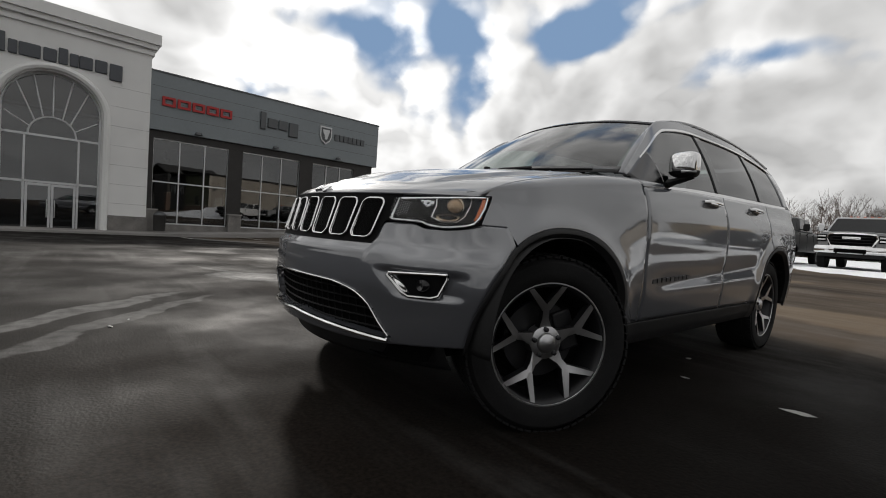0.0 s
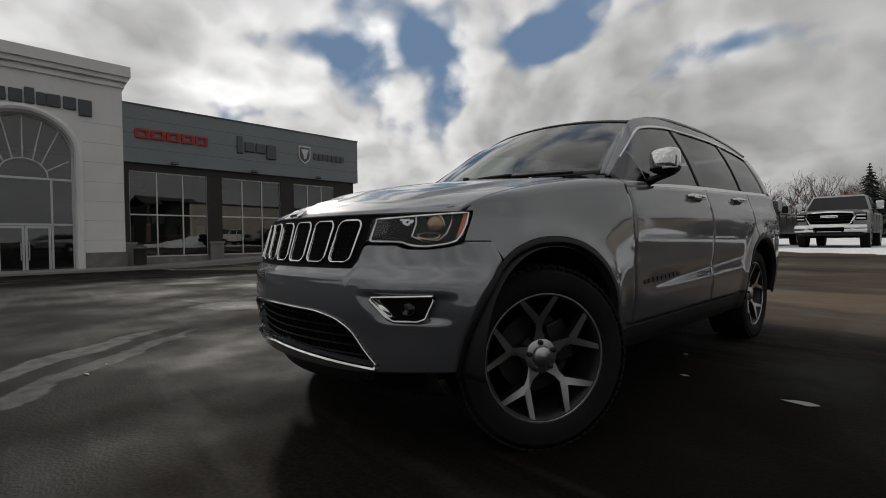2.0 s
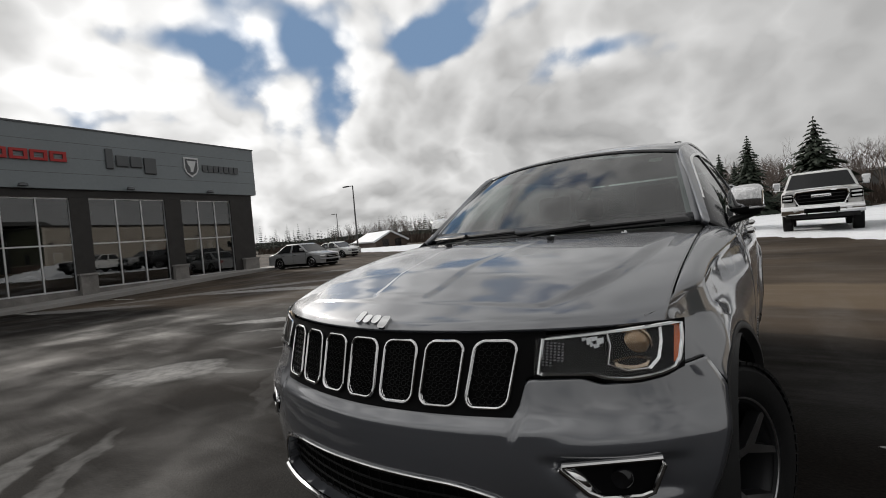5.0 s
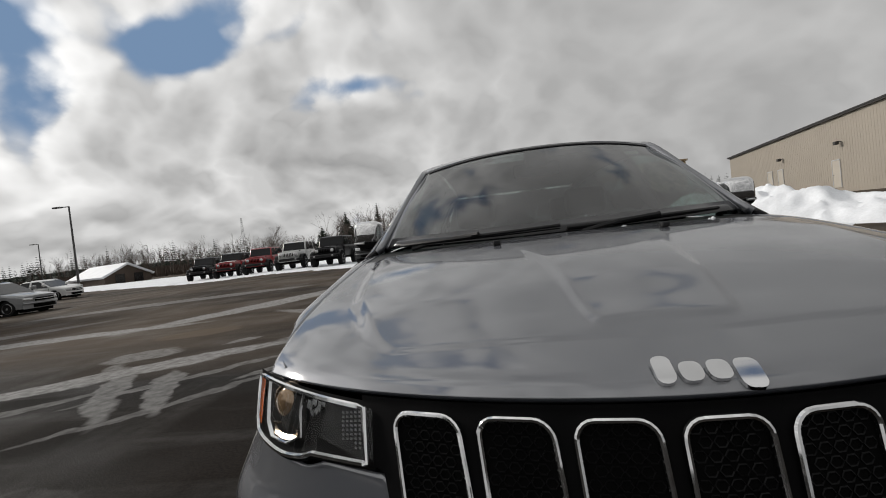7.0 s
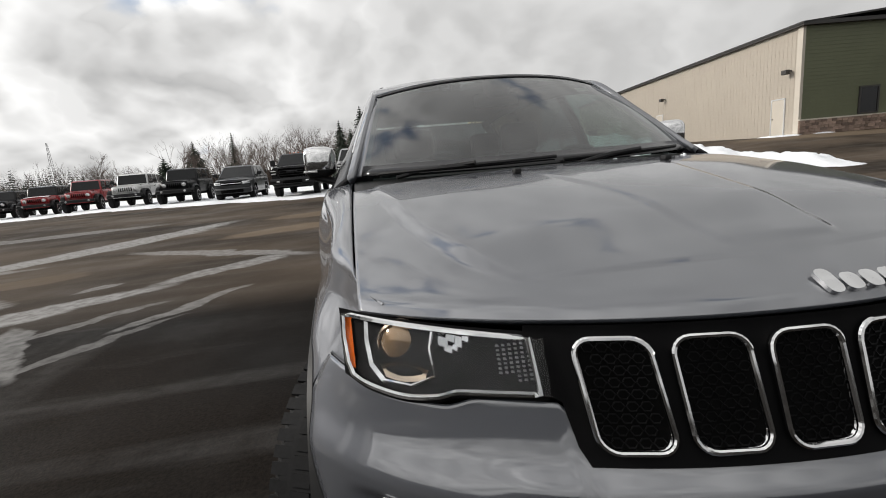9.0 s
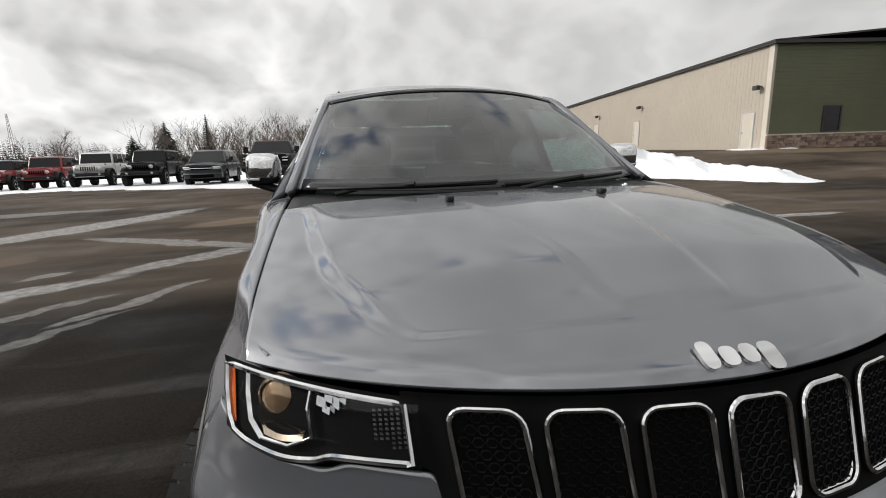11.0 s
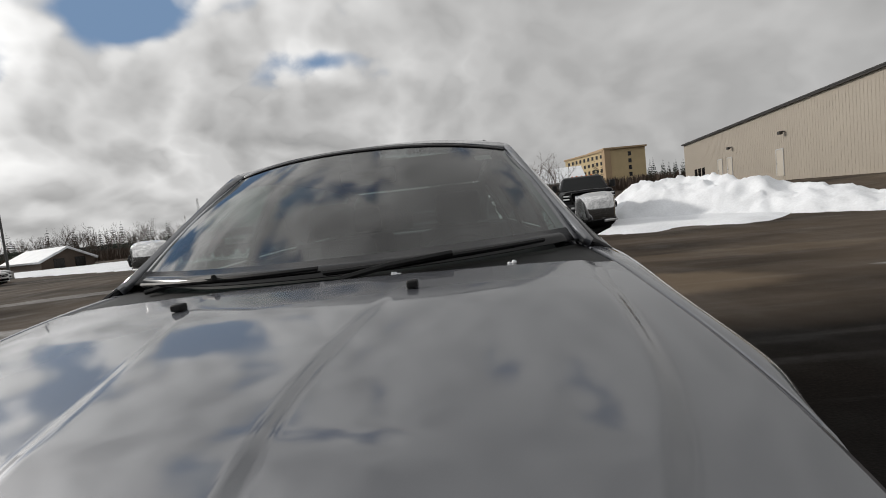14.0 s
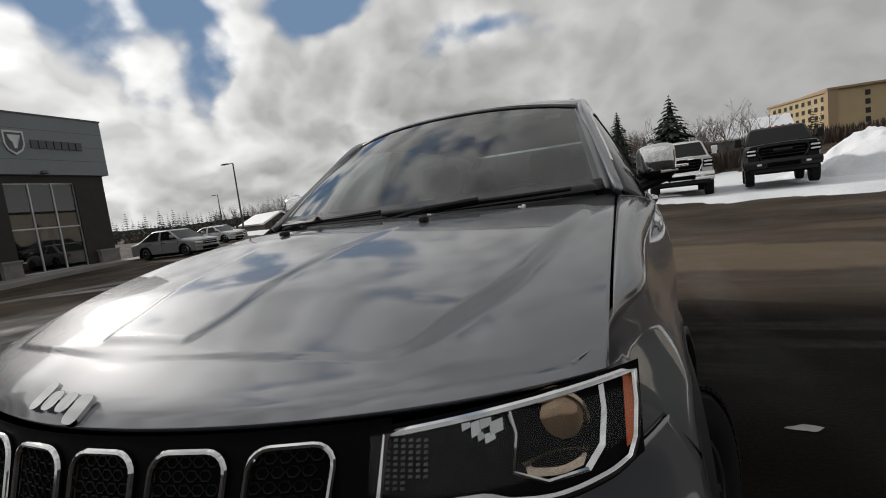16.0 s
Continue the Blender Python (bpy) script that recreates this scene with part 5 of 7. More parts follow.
for s in (-1, 1):
    # fog lamp pocket
    fogl = part("fog_lamp", sweep([on_nose(s * x, z, 0.0) for x, z in FOG], 0.0065, 8, True), CHROME, suv, "chrome framed fog lamp")
    bm = bmesh.new()
    bm.faces.new([bm.verts.new(on_nose(s * (0.655 + (x - 0.655) * 0.98), 0.605 + (z - 0.605) * 0.98, -0.012)) for x, z in FOG])
    bmesh.ops.triangulate(bm, faces=bm.faces)
    part("bezel", bm, SURROUND, fogl, out=MID)
    part("lens", moved(lathe([(0.0, 0.0), (-0.004, 0.02), (0.004, 0.026), (0.02, 0.028)], 20, "y"), Matrix.Translation(on_nose(s * 0.675, 0.603, -0.008))), GLOSS, fogl)
    part("flank", sheet(np.array([[on_nose(s * 0.566, 0.634, -0.001), on_nose(s * 0.618, 0.574, -0.001)], [on_nose(s * 0.588, 0.632, -0.016), on_nose(s * 0.640, 0.568, -0.016)]])), CHROME, fogl, thick=0.002, out=MID)

    # head lamp
    def hl_low(x):
        return herm(np.abs(x), (0.49, 0.62, 0.65, 0.70, 0.76, 0.80), (0.842, 0.838, 0.828, 0.822, 0.830, 0.848))

    def hl_top(x):
        return herm(np.abs(x), (0.49, 0.60, 0.80), (0.925, 0.931, 0.944))

    x0, x1 = sorted((s * 0.492, s * 0.802))
    lamp = nose_strip("headlamp", x0, x1, lambda x: hl_low(x) - 0.012, lambda x: hl_top(x) + 0.004, SURROUND, 0.002, 40, 10, 0.0, "clear lens over chrome and amber reflectors")
    nose_strip("lamp_lens", x0 + 0.004 * (s > 0), x1, hl_low, hl_top, CLEAR, 0.016, 40, 10, 0.0, "", lamp).visible_shadow = False
    edge = [(x, float(hl_low(np.array(x)))) for x in np.linspace(0.503, 0.785, 30)] + [(0.793, 0.86), (0.797, 0.90), (0.795, 0.938)] + [(x, float(hl_top(np.array(x))) - 0.004) for x in np.linspace(0.78, 0.512, 20)]
    part("lamp_trim", sweep([on_nose(s * x, z, 0.010) for x, z in edge], 0.0052, 6, True), CHROME, lamp, "chrome edge")
    centre = Matrix.Translation(on_nose(s * 0.706, 0.895, 0.010)) @ pose(0, 0, 0, 0, 0, s * 24)
    part("projector", moved(lathe([(0.0, 0.0), (0.001, 0.016), (0.006, 0.028), (0.014, 0.035), (0.017, 0.038), (0.03, 0.041)], 28, "y"), centre), PROJECTOR, lamp, "amber-tinted round projector lens")
    part("projector_ring", moved(lathe([(0.015, 0.037), (0.012, 0.039), (0.015, 0.043), (0.026, 0.045)], 28, "y", caps=False), centre), BRONZE_BOWL, lamp)
    # bowl below the projector, dished back towards its middle
    bowl = []
    for q in np.linspace(0, 1, 7):
        zb0, zt0 = 0.843 + 0.010 * abs(q - 0.6), 0.866 + 0.006 * math.sin(math.pi * q)
        xb0, xt0 = 0.668 + 0.062 * q, 0.660 + 0.078 * q
        bowl.append([on_nose(s * (xb0 + (xt0 - xb0) * u), zb0 + (zt0 - zb0) * u, 0.009 - 0.012 * math.sin(math.pi * u) * math.sin(math.pi * (0.15 + 0.7 * q))) for u in np.linspace(0, 1, 6)])
    part("low_reflector", sheet(np.array(bowl)), BRONZE_BOWL, lamp, out=MID)
    # bright stepped facets of the main beam reflector
    for j, (xa, za, w0, h0) in enumerate(((0.634, 0.912, 0.014, 0.013), (0.622, 0.919, 0.012, 0.010), (0.611, 0.914, 0.010, 0.015), (0.627, 0.902, 0.011, 0.009), (0.600, 0.920, 0.009, 0.009), (0.617, 0.905, 0.007, 0.008))):
        part("facet", sheet(np.array([[on_nose(s * (xa + w0 / 2), za - h0 / 2, 0.007), on_nose(s * (xa - w0 / 2), za - h0 / 2 - 0.003, 0.009)], [on_nose(s * (xa + w0 / 2 - 0.002), za + h0 / 2, 0.004 + 0.001 * j), on_nose(s * (xa - w0 / 2 - 0.002), za + h0 / 2 - 0.002, 0.007)]])), REFLECT, lamp, out=MID)
    part("wrap_blade", sheet(np.array([[on_nose(s * x, z, 0.013) for x, z in ((0.757, 0.940), (0.760, 0.90), (0.756, 0.862), (0.738, 0.840))], [on_nose(s * (x - 0.007), z + 0.003, 0.007) for x, z in ((0.757, 0.940), (0.760, 0.90), (0.756, 0.862), (0.738, 0.840))]])), CHROME, lamp, out=MID)
    box_edge = [(0.648, 0.926), (0.655, 0.900), (0.652, 0.858), (0.690, 0.840), (0.735, 0.842)]
    part("projector_frame", sweep([on_nose(s * x, z, 0.010) for x, z in box_edge], 0.0032, 6), CHROME, lamp)
    nose_strip("amber_marker", *sorted((s * 0.781, s * 0.797)), lambda x: hl_low(x) + 0.012, lambda x: hl_top(x) - 0.010, AMBER, 0.007, 8, 8, 0.0, "amber side marker", lamp)
    bm = bmesh.new()
    for c in range(6):
        xc_ = 0.512 + 0.0085 * c
        for r in range(9):
            zc_ = 0.862 + 0.0066 * r - 0.0012 * c
            if r < 2 and c > 2 or zc_ > 0.918:
                continue
            p_ = [on_nose(s * (xc_ + a_), zc_ + b_, 0.006) for a_, b_ in ((-0.0026, -0.0018), (0.0026, -0.0018), (0.0022, 0.0018), (-0.0022, 0.0018))]
            f_ = bm.faces.new([bm.verts.new(q) for q in p_])
    part("turn_reflector", bm, SMOKED, lamp, "fluted reflector", out=MID)

    # door mirror
    mir = part("door_mirror", sweep([(s * 0.83, 0.99, 1.150), (s * 0.87, 1.00, 1.165), (s * 0.92, 1.01, 1.180), (s * 0.965, 1.015, 1.190)], [0.045, 0.034, 0.030, 0.018], 10, False, None, 0.55), BLACK, suv, "chrome capped mirror")
    se = lambda v, e: math.copysign(abs(v) ** e, v)
    c0 = np.array((s * 0.912, 1.02, 1.258))

    def shell(kx, ky, kz, a0=0.0, a1=math.pi):
        P = []
        for a in np.linspace(a0, a1, 17):
            ring = []
            for b in np.linspace(0, 2 * math.pi, 37):
                ca, sa, cb, sb = math.cos(a), math.sin(a), math.cos(b), math.sin(b)
                taper = 1 - 0.13 * (1 - ca) / 2
                ring.append((s * 0.073 * kx * se(ca, 0.62), (0.072 if sb < 0 else 0.045) * ky * se(sa, 0.6) * se(sb, 0.7), 0.073 * kz * taper * se(sa, 0.42) * se(cb, 0.5)))
            P.append(ring)
        return np.array(P)
    cap = shell(1, 1, 1)
    part("cap", sheet(c0 + cap), CHROME, mir, "chrome cap", out=tuple(c0))
    low = c0 + shell(1.03, 1.04, 1.06)
    low[..., 2] = np.minimum(low[..., 2], 1.212 + 0.010 * (low[..., 0] * s - 0.84) / 0.14)
    part("lower_housing", sheet(low), BLACK, mir, out=(s * 0.912, 1.02, 1.2))
    part("turn_lamp", sweep([(s * 0.925, 0.944, 1.212), (s * 0.955, 0.95, 1.213), (s * 0.985, 0.985, 1.214)], 0.006, 6), LAMP_CLEAR, mir, "clear turn lamp")
    part("mirror_glass", sheet(np.array([[(s * 0.852, 1.067, 1.205), (s * 0.968, 1.067, 1.205)], [(s * 0.852, 1.067, 1.318), (s * 0.968, 1.067, 1.318)]])), CHROME, mir, thick=0.004)
    # door handles
    for yh, nm in ((1.50, "front"), (2.40, "rear")):
        zc_ = 1.088 if nm == "front" else 1.112
        pts = [(s * (float(side_x(np.array(yh + d), np.array(zc_))) + o), yh + d, zc_ + 0.006 * d) for d, o in ((-0.12, 0.002), (-0.10, 0.024), (0.0, 0.03), (0.10, 0.024), (0.12, 0.002))]
        part("door_handle", sweep(pts, [0.010, 0.014, 0.015, 0.014, 0.010], 8, False, None, 1.2), CHROME, (fdoor if nm == "front" else rdoor)[0 if s > 0 else 1], "chrome handle")
        cup = [(s * (float(side_x(np.array(yh + u), np.array(zc_ + v))) + 0.002), yh + u, zc_ + v) for u, v in rounded(0.15, 0.05, 0.024, 5)]
        bm = bmesh.new()
        bm.faces.new([bm.verts.new(p) for p in cup])
        part("handle_cup", bm, GUN, (fdoor if nm == "front" else rdoor)[0 if s > 0 else 1], out=MID)
    # unreadable script on the door, as bars
    bm = bmesh.new()
    for j in range(9):
        y0 = 0.72 + 0.052 * j
        z0 = 0.622 + 0.017 * j / 8
        xx_ = float(side_x(np.array(y0), np.array(z0))) - 0.008
        box(bm, *sorted((s * xx_, s * (xx_ + 0.008))), y0, y0 + 0.040, z0 - 0.011, z0 + 0.011)
    part("door_script", bm, GUN, fdoor[0 if s > 0 else 1])
    # wiper jets
    part("washer_jet", moved(boxes((-0.012, 0.012, -0.016, 0.012, 0, 0.016)), Matrix.Translation((s * 0.257, 0.146, float(top_z(np.array(0.257), np.array(0.146)))))), BLACK, suv, bevel=0.004)

# wipers
for x0, x1, xp in ((-0.66, -0.02, -0.60), (0.0, 0.62, 0.05)):
    pts = []
    for u in np.linspace(0, 1, 12):
        x = x0 + (x1 - x0) * u
        y = float(screen_base(np.array(x)))
        pts.append((x, y - 0.012 + 0.02 * u, 1.178 + 0.012 * u))
    w = part("wiper", sweep(pts, 0.007, 6), BLACK, suv)
    part("wiper_arm", sweep([(xp, float(screen_base(np.array(xp))) - 0.04, 1.160), ((xp + x0 + 0.3) / 2, float(screen_base(np.array(xp))) - 0.03, 1.182), (x0 + 0.34, float(screen_base(np.array(x0 + 0.34))) - 0.012, 1.192)], 0.009, 6), BLACK, w)

# brand mark on the hood: four plain raised chrome plates
bm = bmesh.new()
for x0, x1, v0, v1 in ((-0.068, -0.042, -0.008, 0.036), (-0.036, -0.006, -0.008, 0.022), (0.000, 0.030, -0.008, 0.022), (0.035, 0.067, -0.020, 0.022)):
    outl = [((x0 + x1) / 2 + u, (v0 + v1) / 2 + v) for u, v in rounded(x1 - x0, v1 - v0, 0.011, 4)]

    def lay_(u, v, w):
        y = -0.662 + v * 0.9
        z = float(top_z(np.array(u), np.array(y)))
        return (u, y - w * 0.6, z + 0.001 + w * 0.8 + max(v, 0) * 0.12)
    prism(outl, 0.007, lay_, bm)
part("hood_mark", bm, CHROME, suv, "chrome brand mark")

# ---- wheels ----
def wheel(steer, side, yc):
    root = new("wheel")
    root.parent = suv
    root.empty_display_size = 0.1
    root.matrix_local = pose(side * 0.755, yc + (0.03 if yc < 1 else 0.0), 0.366, 0, 0, steer) @ (Matrix.Identity(4) if side > 0 else pose(0, 0, 0, 0, 0, 180))
    prof = [(-0.135, 0.255), (-0.138, 0.30), (-0.132, 0.344), (-0.105, 0.369), (-0.05, 0.3735), (0, 0.374), (0.05, 0.3735), (0.105, 0.369), (0.132, 0.344), (0.138, 0.30), (0.130, 0.268), (0.118, 0.256)]
    tyre = part("tyre", lathe(prof, 72, caps=False), RUBBER, root)
    bm = bmesh.new()
    for i in range(64):
        a = 2 * math.pi * i / 64
        for x0, x1, sh in ((0.078, 0.128, 0), (0.02, 0.07, 0.5), (-0.07, -0.02, 0.5), (-0.128, -0.078, 0)):
            aa = a + sh * 2 * math.pi / 64
            m = Matrix.Rotation(aa, 4, "X")
            r = 0.365 if abs(x0 + x1) > 0.15 else 0.371
            vs_ = [m @ Vector((x, dy, r + dz)) for dz in (-0.004, 0.0055) for x, dy in ((x0, -0.0135), (x1, -0.0135), (x1, 0.0135), (x0, 0.0135))]
            vv = [bm.verts.new(p) for p in vs_]
            for q in ((4, 5, 6, 7), (0, 1, 5, 4), (1, 2, 6, 5), (2, 3, 7, 6), (3, 0, 4, 7)):
                bm.faces.new([vv[i2] for i2 in q])
    tagged(part("tread", bm, RUBBER, tyre, smooth=False), kind="stuff")
    rim = part("rim", lathe([(-0.12, 0.245), (-0.10, 0.232), (0.0, 0.228), (0.08, 0.236), (0.108, 0.248), (0.116, 0.262), (0.120, 0.262), (0.121, 0.256), (0.112, 0.244)], 64, caps=False), GUN, root, "dark alloy barrel")
    part("rim_edge", lathe([(0.118, 0.265), (0.123, 0.263), (0.123, 0.256), (0.116, 0.252), (0.112, 0.256)], 64, caps=False), ALLOY, rim, "machined edge")
    for i in range(5):
        a = 2 * math.pi * i / 5 + 0.10
        m = Matrix.Rotation(a, 4, "X")

        def lay(u, v, w):
            r = math.hypot(u, v)
            return m @ Vector((0.080 + 0.034 * sstep(r, 0.07, 0.24) - w, u, v))
        # Y spoke of three bars: a stem that flares at the hub and two arms out to the edge
        bars = (((-0.034, 0.052), (0.034, 0.052), (0.015, 0.105), (0.016, 0.145), (-0.016, 0.145), (-0.015, 0.105)),
                ((0.0, 0.142), (0.016, 0.138), (0.091, 0.236), (0.072, 0.247), (0.0, 0.166)), ((0.0, 0.142), (0.0, 0.166), (-0.072, 0.247), (-0.091, 0.236), (-0.016, 0.138)))
        bm, bf = bmesh.new(), bmesh.new()
        for bar in bars:
            prism(bar, 0.036, lay, bm)
            mu, mv = sum(p[0] for p in bar) / len(bar), sum(p[1] for p in bar) / len(bar)
            prism([(u + (mu - u) * (0.10 if abs(u) > 0.001 else 0), v + (mv - v) * 0.04) for u, v in bar], 0.003, lambda u, v, w: lay(u, v, w - 0.0025), bf)
        part("spoke", bm, GUN, rim)
        part("spoke_face", bf, ALLOY, rim, "machined spoke face")
        part("wheel_nut", moved(lathe([(0.080, 0.011), (0.098, 0.010), (0.101, 0.006), (0.101, 0.0)], 12), Matrix.Translation(Vector((0, 0, 0))) @ Matrix.Rotation(a, 4, "X") @ Matrix.Translation((0, 0, 0.057))), GUN, rim)
    part("hub", lathe([(0.03, 0.072), (0.083, 0.070), (0.088, 0.058), (0.090, 0.044), (0.098, 0.040), (0.103, 0.034), (0.105, 0.0)], 40), ALLOY, rim, "alloy centre cap")
    part("brake_disc", lathe([(-0.01, 0.0), (-0.01, 0.165), (0.015, 0.165), (0.015, 0.0)], 48), GUN, root)
    part("brake_caliper", moved(boxes((-0.03, 0.035, -0.17, -0.08, -0.09, 0.09)), Matrix.Rotation(radians(200), 4, "X")), GUN, root, bevel=0.01)
    part("wheel_back", lathe([(-0.03, 0.0), (-0.03, 0.228), (-0.02, 0.228)], 40), DARK, root)
    return root


for yc_, st in ((0.0, -26.0), (2.915, 0.0)):
    for side_ in (1, -1):
        wheel(st, side_, yc_)

# ---- cabin ----
part("dashboard", moved(sheet(np.stack([np.stack([np.linspace(-0.68, 0.68, 15), 0.40 + d + 0.22 * np.abs(np.linspace(-1, 1, 15)) ** 2.2, np.full(15, z)], -1) for d, z in ((0.02, 1.13), (0.12, 1.15), (0.30, 1.145), (0.42, 1.10), (0.46, 0.9), (0.5, 0.6))], 0)), Matrix.Identity(4)), CABIN, suv, thick=0.01)
sw = [(0.37 + 0.185 * math.cos(a), 1.03 - 0.06 * math.sin(a), 1.05 + 0.175 * math.sin(a)) for a in np.linspace(0, 2 * math.pi, 29)[:-1]]
st_ = part("steering_wheel", sweep(sw, 0.016, 8, True), CABIN, suv)
part("wheel_hub", moved(boxes((-0.08, 0.08, -0.02, 0.03, -0.05, 0.05), (-0.18, 0.18, 0.0, 0.015, -0.015, 0.015)), Matrix.Translation((0.37, 1.03, 1.05))), CABIN, st_, bevel=0.01)


def car_seat(x, y):
    P = lambda w, z0, z1, y0, y1, lean: boxes((x - w, x + w, y0, y1, z0, z1))
    s_ = part("seat", moved(boxes((-0.25, 0.25, -0.28, 0.24, 0, 0.14)), Matrix.Translation((x, y, 0.52))), SEAT, suv, bevel=0.05)
    part("backrest", moved(boxes((-0.24, 0.24, -0.06, 0.07, 0, 0.62)), Matrix.Translation((x, y + 0.22, 0.62)) @ pose(0, 0, 0, -12)), SEAT, s_, bevel=0.05)
    part("headrest", moved(boxes((-0.13, 0.13, -0.05, 0.05, 0, 0.19)), Matrix.Translation((x, y + 0.36, 1.245)) @ pose(0, 0, 0, -8)), SEAT, s_, bevel=0.04)


for x_, y_ in ((0.37, 1.45), (-0.37, 1.45), (0.38, 2.35), (-0.38, 2.35)):
    car_seat(x_, y_)
part("cabin_floor", boxes((-0.72, 0.72, 0.5, 3.5, 0.40, 0.45)), CABIN, suv)
part("headliner", moved(sheet(np.stack([np.stack([np.linspace(-0.57, 0.57, 9), np.full(9, y), np.full(9, z)], -1) for y, z in ((1.30, 1.585), (1.8, 1.63), (2.6, 1.64), (3.4, 1.60))], 0)), Matrix.Identity(4)), CABIN, suv)
rv = part("rear_view_mirror", moved(boxes((-0.12, 0.12, -0.015, 0.015, -0.035, 0.035)), Matrix.Translation((0, 1.13, 1.50)) @ pose(0, 0, 0, 8)), GLOSS, suv, bevel=0.02)
part("sensor_pod", moved(boxes((-0.06, 0.06, -0.05, 0.06, -0.05, 0.03)), Matrix.Translation((0, 1.10, 1.565)) @ pose(0, 0, 0, 25)), CABIN, rv, bevel=0.02)
# tailgate with its window
zz_ = np.linspace(0, 1, 10)
tg = np.stack([np.stack([np.linspace(-1, 1, 15) * (0.62 + 0.18 * (1 - z)), 3.62 + 0.27 * (1 - z) ** 0.7 - 0.05 * np.abs(np.linspace(-1, 1, 15)) ** 2, np.full(15, 1.19 + 0.41 * z)], -1) for z in zz_], 0)
part("rear_window", sheet(tg), PRIVACY, suv, out=MID)
tg2 = np.stack([np.stack([np.linspace(-1, 1, 15) * 0.80, 3.92 - 0.06 * np.abs(np.linspace(-1, 1, 15)) ** 2 + 0 * z, np.full(15, 0.45 + 0.75 * z)], -1) for z in zz_], 0)
part("tailgate", sheet(tg2), PAINT, suv, thick=0.02, out=MID)
# inspection sticker behind the windscreen
part("sticker", moved(boxes((-0.035, 0.035, -0.001, 0.001, -0.016, 0.016)), Matrix.Translation((0.50, 1.165, 1.53)) @ pose(0, 0, 0, -52, 0, 8)), material("sticker_paper", (0.55, 0.58, 0.5), 0.6, 0, 0.1, 60.0), suv)

# crumbs of snow left along the windscreen's foot
rng = random.Random(5)
for x_, r_ in ((0.19, 0.010), (0.203, 0.007), (0.178, 0.005), (0.50, 0.007), (0.488, 0.005), (-0.30, 0.004), (0.06, 0.004)):
    bm = bmesh.new()
    bmesh.ops.create_icosphere(bm, subdivisions=2, radius=r_)
    for v_ in bm.verts:
        v_.co *= rng.uniform(0.75, 1.25)
    moved(bm, Matrix.Translation((x_, float(hood_rear(np.array(x_))) + 0.028, 1.150 + 0.5 * r_)))
    tagged(part("snow_crumb", bm, SNOW), "small crumb of snow at the windscreen's foot", "snow", group="snow crumbs", kind="stuff")

# ---- trees ----
BARK = material("grey_bark", (0.085, 0.07, 0.058), 0.9, 0, 0.3, 4.0)
NEEDLE = material("spruce_needles", (0.016, 0.025, 0.014), 0.8, 0, 0.4, 2.0)
TWIG = material("bare_twigs", (0.105, 0.082, 0.070), 0.9, 0, 0.3, 1.0)
BRUSH = material("dry_brush", (0.055, 0.038, 0.028), 0.9, 0, 0.4, 0.5)


def spruce_mesh(rng, h, w, layers, gap=0.0, sprays=19, segs=4):
    """Drooping tiers of short needle sprays round a stem."""
    verts, faces = [], []
    for i in range(layers):
        f = i / (layers - 1)
        z = h * (0.10 + 0.88 * f)
        r = w * (1 - f) ** 0.85 * rng.uniform(0.75, 1.15) + 0.10
        n_ = max(5, int(sprays * (1 - f) + sprays / 3))
        for k in range(n_):
            if rng.random() < gap:
                continue
            a = 2 * math.pi * (k + rng.random()) / n_
            rr = r * rng.uniform(0.6, 1.12)
            ca, sa = math.cos(a), math.sin(a)
            for s in range(segs):
                q0, q1 = s / segs, (s + 1.25) / segs
                zz0, zz1 = z - 0.30 * rr * q0 ** 1.4, z - 0.30 * rr * q1 ** 1.4 - 0.06
                ww = 0.25 * rr * (1 - 0.6 * q0) + 0.07
                b = len(verts)
                j = rng.uniform(-0.1, 0.1) * rr
                verts += [(ca * rr * q0 - sa * ww, sa * rr * q0 + ca * ww, zz0 - 0.05 + j), (ca * rr * q0 + sa * ww, sa * rr * q0 - ca * ww, zz0 - 0.05 - j),
                          (ca * rr * q1, sa * rr * q1, zz1), (ca * rr * q0, sa * rr * q0, zz0 + 0.16 * ww + 0.05)]
                faces += [(b, b + 3, b + 2), (b + 3, b + 1, b + 2), (b, b + 2, b + 1)]
    return verts, faces


def from_lists(name, verts, faces, mat, parent=None):
    me = bpy.data.meshes.new(name)
    me.from_pydata(verts, [], faces)
    me.materials.append(mat)
    ob = new(name, me)
    if parent is not None:
        ob.parent = parent
    return ob


def conifer(x, y, h, w, seed, label, layers=26, gap=0.05, name="spruce_tree"):
    rng = random.Random(seed)
    t = thing(name, label, "tree", pose(x, y, float(ground_z(x, y)) - 0.1, 0, 0, rng.uniform(0, 360)))
    part("trunk", sweep([(0, 0, 0), (0.05, 0, h * 0.5), (0, 0.03, h * 0.98)], [0.025 * h, 0.015 * h, 0.003 * h], 8), BARK, t)
    from_lists("crown", *spruce_mesh(rng, h, w, layers, gap), NEEDLE, t)


